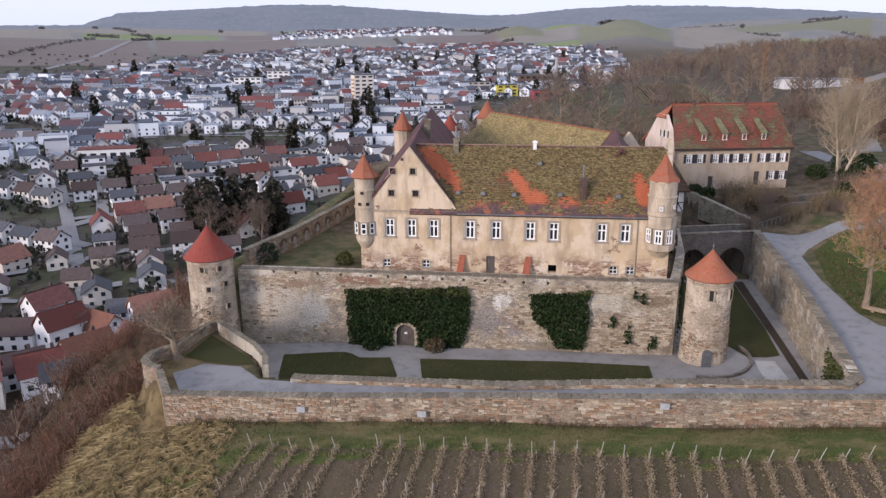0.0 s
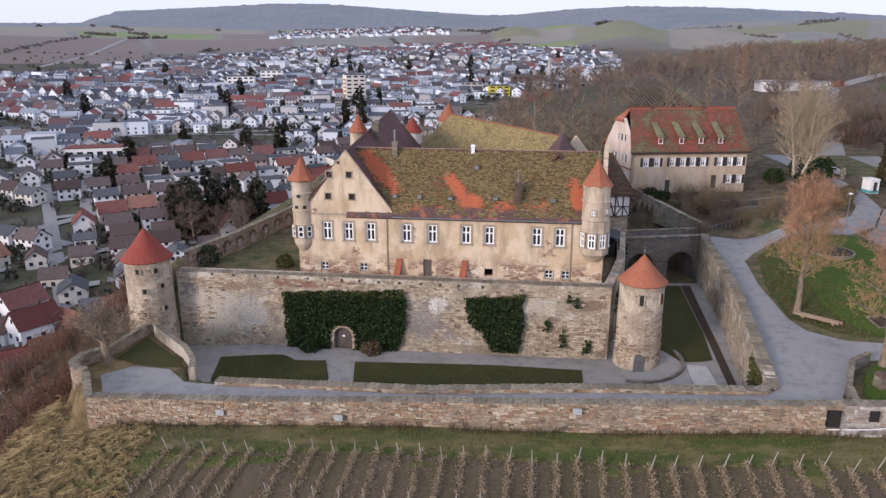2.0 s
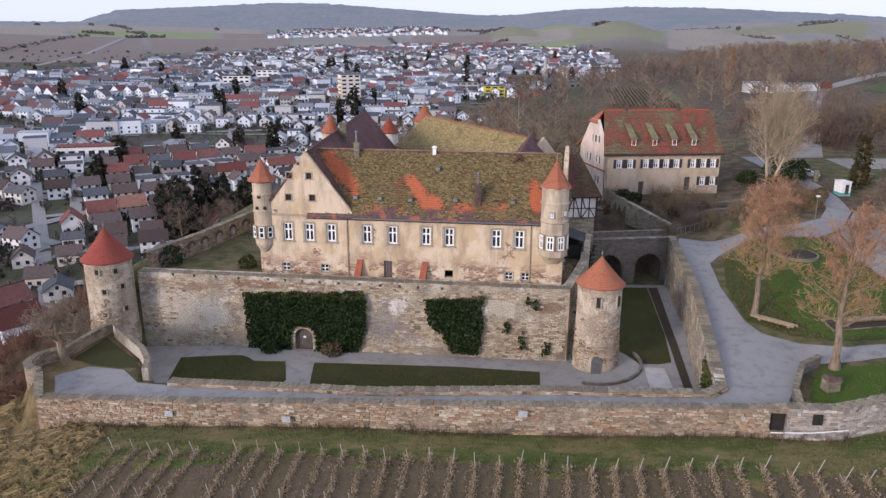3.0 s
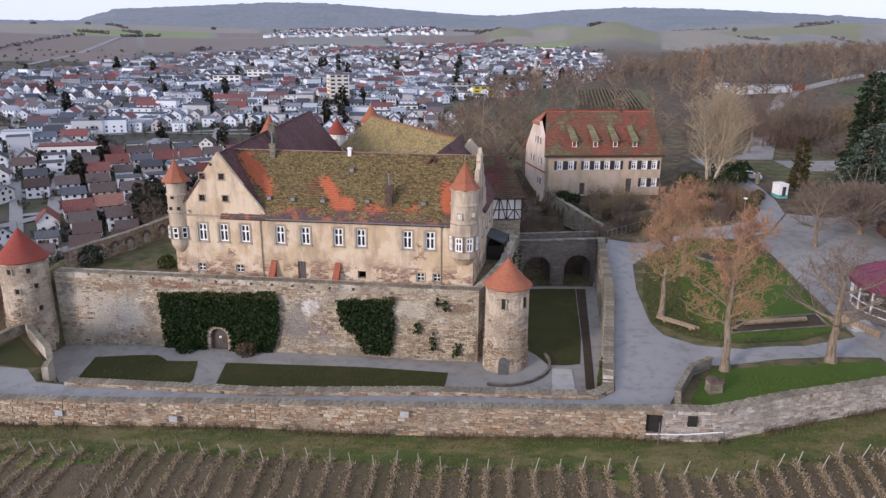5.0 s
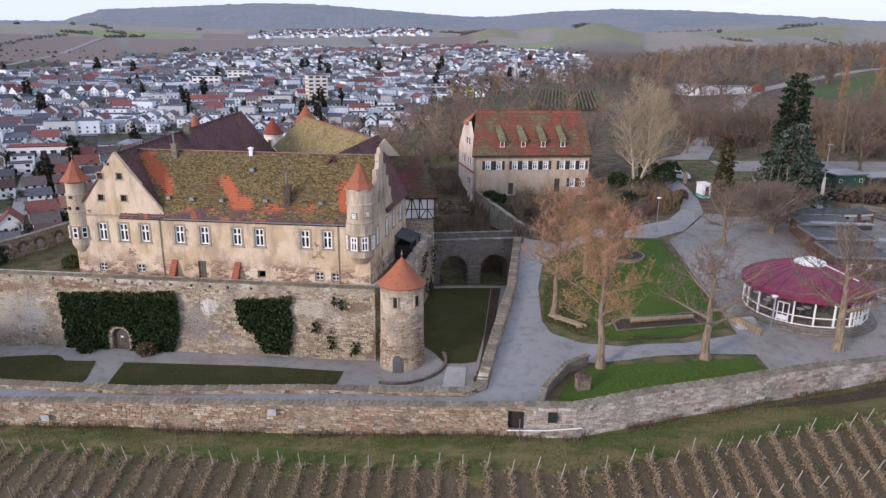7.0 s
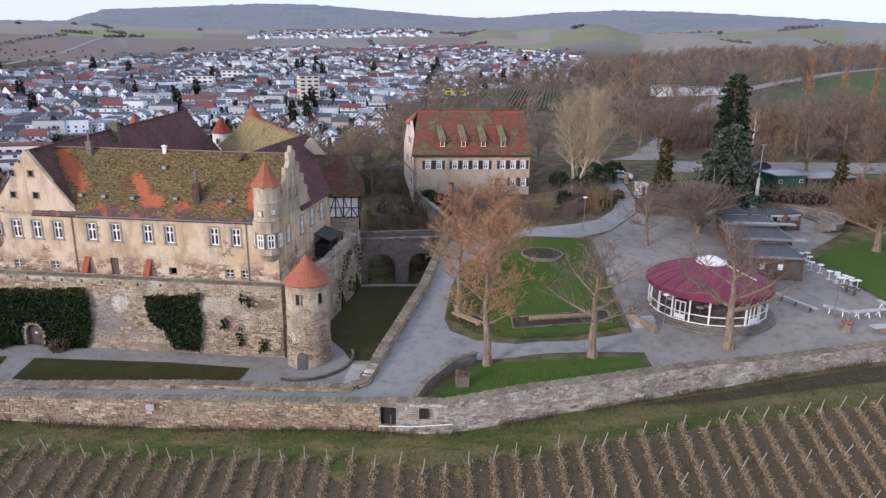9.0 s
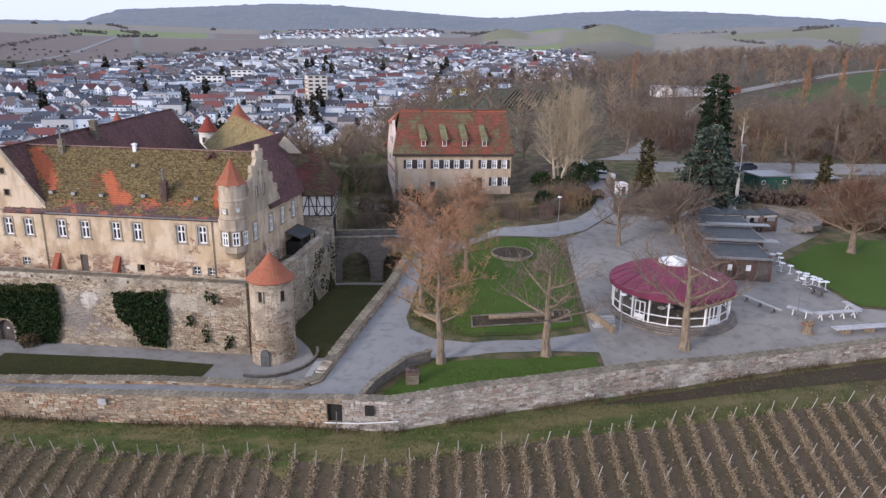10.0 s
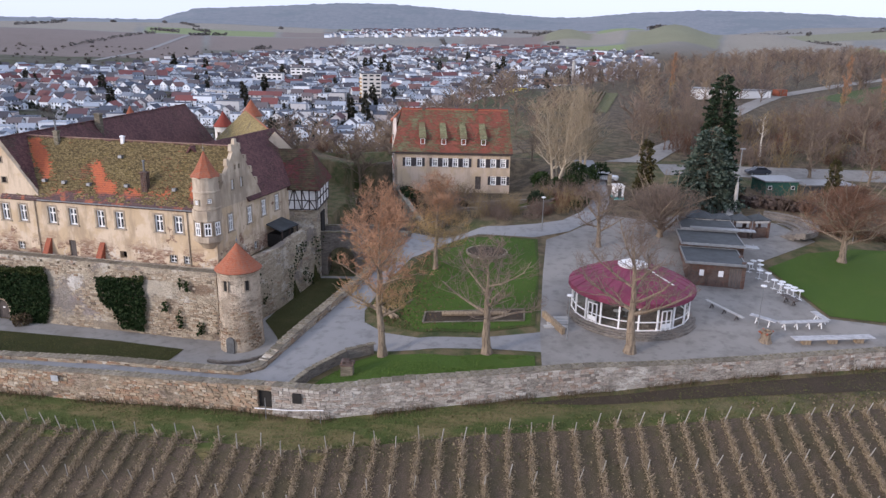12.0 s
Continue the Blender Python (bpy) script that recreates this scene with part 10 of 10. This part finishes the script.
# ---- vineyard ----
def vine_row(seed):
    """Leaning stakes, pale dry canes and withered grass under the wires."""
    rnd = random.Random(seed)
    t = thing("vine_row", "row of bare vines tied to leaning stakes", "vine row", (0, 0, 0), group="vine rows")
    for k in range(6):
        g = Geo()
        y = -4.3 * k
        lx, ly = rnd.uniform(-0.1, 0.3), rnd.uniform(-0.1, 0.25)
        g.beam((0, y, -0.2), (lx, y + ly, 1.55 if k else 1.75), 0.06, n=4)
        part("stake", g, M["post"], t)
    g, gg = Geo(), Geo()
    y = 0.4
    while y > -23:
        lush = max(0.0, 0.45 + 0.9 * noise.noise(Vector((y * 0.5, seed * 3.1, 0))))
        for _ in range(int(3 + 6 * lush)):
            p = Vector((rnd.gauss(0, 0.15), y + rnd.uniform(-0.1, 0.1), rnd.uniform(0.0, 0.4)))
            g.twig(p, p + Vector((rnd.gauss(0.0, 0.12), rnd.uniform(-0.25, 0.25), rnd.uniform(-0.1, 0.3))), rnd.uniform(0.02, 0.042), 0.5)
        for _ in range(int(8 + 9 * lush)):
            leaf(gg, Vector((rnd.gauss(0, 0.21), y + rnd.uniform(-0.1, 0.1), rnd.uniform(0.0, 0.22 + 0.2 * lush))), (rnd.uniform(-0.7, 0.7), rnd.uniform(-0.5, 0.5), 0.8), rnd.uniform(0.06, 0.14), rnd)
        y -= 0.1
    tagged(part("cane_thicket", g, M["straw"], t, "pale dry vine canes"), kind="stuff")
    tagged(part("withered_grass", gg, M["row_grass"], t, "withered grass under the vines"), kind="stuff")
    g = Geo()
    for k in range(20):
        y = -0.3 - 1.15 * k
        p = Vector((0, y, -0.1))
        for j in range(3):
            e = p + Vector((rnd.uniform(-0.14, 0.14), rnd.uniform(-0.14, 0.14), 0.3))
            g.beam(p, e, 0.09 - 0.015 * j, n=4)
            p = e
    tagged(part("vine_stock", g, M["bark"], t), kind="stuff")
    return t


M["row_grass"] = foliage("row_grass", (0.25, 0.195, 0.12), (0.36, 0.285, 0.18), (0.30, 0.24, 0.145))
rows = [vine_row(s) for s in (1, 2, 3, 4, 5, 6, 7)]
placed = set()
rnd = random.Random(141)
x = -17.0
while x < 112:
    wall_y = float(np.interp(x, [p[0] for p in OUTER], [p[1] for p in OUTER]))
    ytop = wall_y - float(np.interp(x, [-15, 20, 45, 65, 85], [3.7, 4.1, 4.6, 5.0, 5.9])) + rnd.uniform(-0.45, 0.35)
    th = float(np.interp(x, [-15, 0, 12, 22, 40, 60, 77, 90], [-26, -13, -9, -5, 1, 3, 4, 4]))
    z, z2 = vz(x, ytop), vz(x, ytop - 15)
    tilt = math.degrees(math.atan2(z - z2, 15))
    m = pose(x, ytop, z + 0.04, 0, 0, th) @ pose(0, 0, 0, tilt, 0, 0)
    i = rnd.randrange(7)
    if i not in placed:
        placed.add(i)
        rows[i].matrix_basis = m
    elif not (-9.5 < x < -6.5):
        copy_thing(rows[i], m)
    x += 1.82 * rnd.uniform(0.93, 1.07)
for i, r in enumerate(rows):
    if i not in placed:
        for o in (*r.children_recursive, r):
            bpy.data.objects.remove(o)
# withered growth along the foot of the outer wall and on the bank
g = Geo()
for k in range(5200):
    t = rnd.uniform(-25, 112)
    y = float(np.interp(t, [p[0] for p in OUTER], [p[1] for p in OUTER])) - abs(rnd.gauss(0, 0.35)) - 0.05
    if noise.noise(Vector((t * 0.25, 0, 3))) < -0.12:
        continue
    b = Vector((t, y, vz(t, y) - 0.05))
    h = rnd.uniform(0.2, 0.75)
    g.beam(b, b + Vector((rnd.uniform(-0.15, 0.15), rnd.uniform(-0.2, 0.1), h)), 0.03, n=3, taper=0.3)
weeds = thing("withered_weeds", "withered weeds along the foot of the wall", "weeds", (20, 53, -2), kind="stuff")
tagged(local(part("stalks", g, M["dry_leaf"], weeds)), kind="stuff")
g = Geo()
xs = [rnd.uniform(-36, -19) for _ in range(2000)]
ys = [rnd.uniform(36, 68) for _ in range(2000)]
hz = land(xs, ys)
for x, y, z in zip(xs, ys, hz):
    if (x > -29.2 and y > 58.2) or math.hypot(x + 27.6, y - 66.5) < 4.4 or noise.noise(Vector((x * 0.2, y * 0.2, 8))) < -0.45:
        continue
    c = Vector((x, y, float(z) - 0.05))
    s = rnd.uniform(0.6, 1.3)
    for _ in range(15):
        out = Vector((rnd.gauss(-0.35, 0.5), rnd.gauss(-0.2, 0.5), 0))
        m1 = c + out * 0.35 * s + Vector((0, 0, rnd.uniform(0.25, 0.5) * s))
        g.twig(c + Vector((rnd.gauss(0, 0.1), rnd.gauss(0, 0.1), 0)), m1, 0.07, 0.8)
        g.twig(m1, m1 + out * 0.6 * s + Vector((0, 0, rnd.uniform(-0.35, 0.0) * s)), 0.055, 0.3)
tuss = thing("dry_grass", "straw-coloured tussocks on the bank below the bastion", "grass", (-30, 52, -6), kind="stuff")
tagged(local(part("blades", g, foliage("tussock_straw", (0.20, 0.15, 0.07), (0.34, 0.255, 0.12), (0.44, 0.345, 0.18)), tuss)), kind="stuff")

g = Geo()
rnd = random.Random(151)
n_t = 30000
xs = [rnd.uniform(-24, 118) for _ in range(n_t)]
for x in xs:
    top = float(np.interp(x, [p[0] for p in OUTER], [p[1] for p in OUTER])) - 0.2
    y = rnd.uniform(top - 6.5, top)
    if noise.noise(Vector((x * 0.2, y * 0.9, 5))) < -0.25:
        continue
    leaf(g, (x, y, vz(x, y)), (rnd.uniform(-1.2, 1.2), rnd.uniform(-0.7, 0.7), 0.6), rnd.uniform(0.07, 0.16), rnd)
strip_grass = thing("rough_grass", "rough green and straw grass strip before the wall", "grass", (30, 51, -2), kind="stuff")
tagged(local(part("blades", g, foliage("strip_grass", (0.075, 0.10, 0.026), (0.12, 0.125, 0.04), (0.18, 0.15, 0.07)), strip_grass)), kind="stuff")

# weeds, cut canes and clods between the vine rows
rnd = random.Random(157)
g = Geo()
for _ in range(16000):
    x = rnd.uniform(-19, 100)
    y = float(np.interp(x, [p[0] for p in OUTER], [p[1] for p in OUTER])) - 3.8 - 17 * rnd.random() ** 1.3
    if noise.noise(Vector((x * 0.35, y * 0.2, 8))) + rnd.uniform(-0.3, 0.3) < 0.0:
        continue
    leaf(g, (x, y, vz(x, y) + 0.04), (rnd.uniform(-1, 1), rnd.uniform(-1, 1), 0.45), rnd.uniform(0.08, 0.24), rnd)
weeds = thing("vineyard_weeds", "withered weeds and cut canes between the vines", "weeds", (30, 44, -4), kind="stuff")
tagged(local(part("blades", g, foliage("vineyard_weeds", (0.075, 0.085, 0.03), (0.16, 0.115, 0.085), (0.32, 0.25, 0.15)), weeds)), kind="stuff")

# fallen leaves and grass blades on the lawns
rnd = random.Random(161)
BIG = [(43.2, 71), (46.2, 66.5), (50, 64.3), (56, 64.8), (61.5, 67), (62.2, 80), (62.2, 92.9), (57, 93.6), (51, 91.8), (47.6, 89.4), (44.6, 80)]
px = np.array([rnd.uniform(43, 63) for _ in range(15000)])
py = np.array([rnd.uniform(64, 95) for _ in range(15000)])
ok = inside(BIG, px, py)
g = Geo()
for x, y, z, k in zip(px, py, land(px, py), ok):
    if not k or rnd.random() < smooth(45, 53, x) * 0.93:
        continue
    leaf(g, (x, y, float(z) + 0.1), (rnd.uniform(-1, 1), rnd.uniform(-1, 1), 0.25), rnd.uniform(0.1, 0.24), rnd)
litter = thing("fallen_leaves", "brown fallen leaves strewn over the lawn", "leaves", (50, 80, 3), kind="stuff")
tagged(local(part("leaves", g, foliage("leaf_litter", (0.09, 0.055, 0.03), (0.17, 0.11, 0.06), (0.07, 0.085, 0.03)), litter)), kind="stuff")
LAWNS = [[(41.5, 52.6), (42.4, 55.0), (44.7, 58.9), (46.4, 60.2), (50, 59.6), (54, 59.4), (57, 60.2), (61.4, 60.4), (61.4, 57.0), (57, 55.6), (48, 53.3), (43.5, 52.2)],
         [(-3.3, 73.1), (12.1, 72.15), (21.6, 70.85), (21.0, 66.0), (20.4, 59.0), (-2.0, 60.5), (-2.9, 68.0)], [(-18.9, 75.0), (-11.8, 75.0), (-10.9, 74.4), (-10.1, 73.5), (-6.6, 73.45), (-5.6, 69.0), (-6.6, 62.0), (-16.5, 63.5), (-18.3, 69.5)]]
for q, (poly, tone) in enumerate(zip(LAWNS, ("lawn_blades", "moat_blades", "moat_blades"))):
    g = Geo()
    xs, ys = [p[0] for p in poly], [p[1] for p in poly]
    px = np.array([rnd.uniform(min(xs), max(xs)) for _ in range(9000)])
    py = np.array([rnd.uniform(min(ys), max(ys)) for _ in range(9000)])
    for x, y, z, k in zip(px, py, land(px, py), inside(poly, px, py)):
        if k and noise.noise(Vector((x * 0.4, y * 0.4, 3))) > -0.2:
            leaf(g, (x, y, float(z) + 0.08), (rnd.uniform(-1, 1), rnd.uniform(-1, 1), 0.5), rnd.uniform(0.05, 0.11), rnd)
    cols = ((0.09, 0.16, 0.025), (0.13, 0.18, 0.04), (0.06, 0.11, 0.02)) if q == 0 else ((0.075, 0.10, 0.025), (0.16, 0.145, 0.055), (0.11, 0.12, 0.036))
    turf_ob = thing("grass", "short green grass on the small lawn" if q == 0 else "thin yellowish grass on the moat lawn", "grass", (xs[0], ys[0], 0), kind="stuff")
    tagged(local(part("blades", g, foliage(tone, *cols), turf_ob)), kind="stuff")


# ---- courses of rubble stones standing proud of the walls ----
def rubble(name, single, palette):
    """Stone that differs from piece to piece."""
    m = Nodes(name, 0.93)
    r = m.info.outputs["Random"] if single else m.geo.outputs["Random Per Island"]
    k = len(palette) - 1
    col = m.ramp(r, [(i / k, c) for i, c in enumerate(palette)])
    f = m.noise(9.0, 5, 0.7)
    col = m.mix(m.math("MULTIPLY", m.step(f, 0.42, 0.7), 0.45), col, (0.10, 0.08, 0.06))
    stain = m.noise(0.45, 5, 0.7)
    col = m.mix(m.math("MULTIPLY", m.step(stain, 0.5, 0.66), 0.4), col, (0.17, 0.12, 0.085))
    m.bump(f, 0.7, 0.05)
    return m.done(col)


def along(line):
    """Place and outward normal by the way along a polyline whose body lies to its left."""
    acc, runs = 0.0, []
    for (ax, ay), (bx, by) in zip(line, line[1:]):
        q = math.hypot(bx - ax, by - ay)
        runs.append((acc, q, ax, ay, (bx - ax) / q, (by - ay) / q))
        acc += q

    def at(s):
        a0, q, ax, ay, ux, uy = [r for r in runs if r[0] <= s][-1]
        return ax + ux * (s - a0), ay + uy * (s - a0), ux, uy
    return acc, at


def courses(owner, line, zlo, zhi, seed, mats, keep, size=(0.28, 0.75), rise=(0.14, 0.27), single=None):
    """Rows of uneven stones over a wall's face; those in the single stretch are parts of their own."""
    rnd = random.Random(seed)
    length, at = along(line)
    g = Geo()
    metas = []
    for k in range(6):
        q = Geo()
        q.box((0, 0, 0), (0.36 + 0.06 * k, 0.16, 0.16 + 0.018 * (k * 2 % 5)), 0, 0.94)
        metas.append(q.mesh("stone", mats[1]))
    z = min(zlo(*at(s)[:2]) for s in np.linspace(0, length - 0.01, 40)) - 0.1
    top = max(zhi(*at(s)[:2]) for s in np.linspace(0, length - 0.01, 40))
    count = 0
    while z < top:
        h = rnd.uniform(*rise)
        s = rnd.uniform(0, 0.5)
        while s < length - 0.5:
            w = rnd.uniform(*size)
            x, y, ux, uy = at(s + w / 2)
            zc = z + h / 2 + 0.05 * noise.noise(Vector((x * 0.5, y * 0.5, z)))
            if zlo(x, y) - 0.1 < zc < zhi(x, y) - 0.1 and keep(x, y, zc, rnd):
                if single and single[0] < x < single[1] and count < 290:
                    o = new("stone", metas[rnd.randrange(6)])
                    o.parent = owner
                    o.location = (x + uy * 0.0, y - ux * 0.0, zc)
                    o.rotation_euler = (rnd.uniform(-0.05, 0.05), rnd.uniform(-0.05, 0.05), math.atan2(uy, ux) + rnd.uniform(-0.05, 0.05))
                    count += 1
                else:
                    d = rnd.uniform(0.03, 0.09)
                    hw, hh = w / 2 - 0.015, h / 2 - 0.012
                    back = [(-hw, -hh), (hw, -hh), (hw, hh), (-hw, hh)]
                    pts = [(x + ux * (u + rnd.uniform(-0.03, 0.03)), y + uy * (u + rnd.uniform(-0.03, 0.03)), zc + v + rnd.uniform(-0.02, 0.02)) for u, v in back]
                    pts += [(px + uy * d - ux * (0.1 * u), py - ux * d - uy * (0.1 * u), pz - 0.08 * v) for (px, py, pz), (u, v) in zip(pts, back)]
                    g.add(pts, [(4, 5, 6, 7), (0, 1, 5, 4), (1, 2, 6, 5), (2, 3, 7, 6), (3, 0, 4, 7)])
            s += w
        z += h
    if g.v:
        tagged(part("stones", g, mats[0], owner), kind="stuff")


WARM = [(0.13, 0.095, 0.065), (0.35, 0.28, 0.195), (0.29, 0.17, 0.105), (0.46, 0.385, 0.28), (0.37, 0.255, 0.165), (0.54, 0.475, 0.375), (0.19, 0.15, 0.11)]
GREY = [(0.15, 0.12, 0.09), (0.41, 0.345, 0.255), (0.53, 0.46, 0.355), (0.29, 0.205, 0.135), (0.47, 0.39, 0.285), (0.61, 0.54, 0.43)]
warm = (rubble("rubble_stones", False, WARM), rubble("rubble_stone", True, WARM))
grey = (rubble("terrace_stones", False, GREY), rubble("terrace_stone", True, GREY))


ASH = [(0.16, 0.14, 0.125), (0.37, 0.335, 0.295), (0.47, 0.435, 0.39), (0.30, 0.215, 0.165), (0.42, 0.38, 0.335), (0.56, 0.53, 0.48)]
grey_mix = (rubble("ash_stones", False, ASH), rubble("ash_stone", True, ASH))


def patchy(lo, seed, scale=0.22):
    return lambda x, y, z, rnd: noise.noise(Vector((x * scale, y * scale, z * scale * 2.2 + seed))) + rnd.uniform(-0.25, 0.25) > lo


courses(wall_outer, seg_a, vz, outer_top, 301, warm, patchy(-0.18, 2), single=(27.5, 37.5))
courses(wall_outer_b, seg_b, vz, outer_top, 302, grey_mix, lambda x, y, z, rnd: patchy(-0.1 + 0.16 * float(smooth(46, 62, x)), 5)(x, y, z, rnd))
terrace_line = [tuple(cas(-13.6, -2.25, 0).xy), tuple(cas(36.0, -2.25, 0).xy)]


def terrace_keep(x, y, z, rnd):
    s = (Vector((x, y, 0)) - CA).dot(CU)
    if abs(s - 6.02) < 1.6 and z < -1.4 or z > 3.6:
        return False
    bare = noise.noise(Vector((x * 0.16, 0, z * 0.33 + 9))) + 0.35 * smooth(8, 24, s) + (0.3 if z > 2.6 else 0.0)
    return bare + rnd.uniform(-0.22, 0.22) > 0.3


courses(wall_terrace, terrace_line, lambda x, y: mz1(x, y), lambda x, y: 4.1, 303, grey, terrace_keep)
for ring_c, ring_r, ring_o, ring_z, sd in ((TR, 2.42, tr, (mz1(*TR), 3.2), 304), (TL, 2.6, tl, (-4.0, 4.6), 305)):
    circle = [(ring_c[0] + ring_r * math.cos(radians(a)), ring_c[1] + ring_r * math.sin(radians(a))) for a in range(-190, 31, 6)]
    low_z, high_z = ring_z
    holder = part("masonry", Geo(), M["tower_stone"], ring_o)
    local(holder)
    courses(holder, circle, lambda x, y: low_z, lambda x, y: high_z, sd, warm, lambda x, y, z, rnd: noise.noise(Vector((x * 0.5, y * 0.5, z * 0.7))) - 0.16 * (z - low_z) + 0.62 + rnd.uniform(-0.3, 0.3) > 0.28 and not (z < low_z + 2.1 and abs(math.atan2(y - ring_c[1], x - ring_c[0]) + 1.745) < 0.32), size=(0.22, 0.5), rise=(0.13, 0.22))
courses(wall_moat, [(-15.2, 61.7), (4.7, 58.5), (19.6, 57.3), (28.9, 56.2), (34.4, 55.7), (36.1, 56.9), (36.9, 60.7), (41.0, 79), (43.7, 97.2)], lambda x, y: rz1(x, y), parapet_top, 306, warm, patchy(-0.3, 8))

# pale plates on the outer wall and the white rail by its low door
for x, y, z in ((17.8, 53.60, 0.34), (-2.54, 55.60, -1.45), (-13.3, 56.95, -1.72)):
    g = Geo()
    g.box((x, y - 0.1, z), (0.75, 0.06, 0.55), -0.11)
    plate = tagged(part("wall_plate", g, plain("pale_plate", (0.40, 0.42, 0.44), 0.5)), "pale blue-grey plate fixed to the outer wall", "plate")
rail = thing("white_rail", "white rail on a post before the low door", "rail", (40.4, 51.0, -0.8))
g = Geo()
g.beam((37.5, 51.15, 0.1), (40.6, 50.95, 0.2), 0.07, n=6)
g.beam((40.6, 50.95, 0.2), (43.6, 50.95, 0.45), 0.07, n=6)
local(part("bar", g, M["white"], rail))
for x, y, z in ((38.5, 51.05, 1.2), (43.3, 50.95, 0.45)):
    g = Geo()
    g.beam((x, y, vz(x, y) - 0.2), (x, y, z), 0.06, n=6)
    local(part("post", g, M["metal"], rail))


# ---- cap stones of the walls ----
for owner, pts, zf, th, seed in CAPS:
    coping(owner, pts, zf, th, 1.1, 0.03, 0.09, seed)
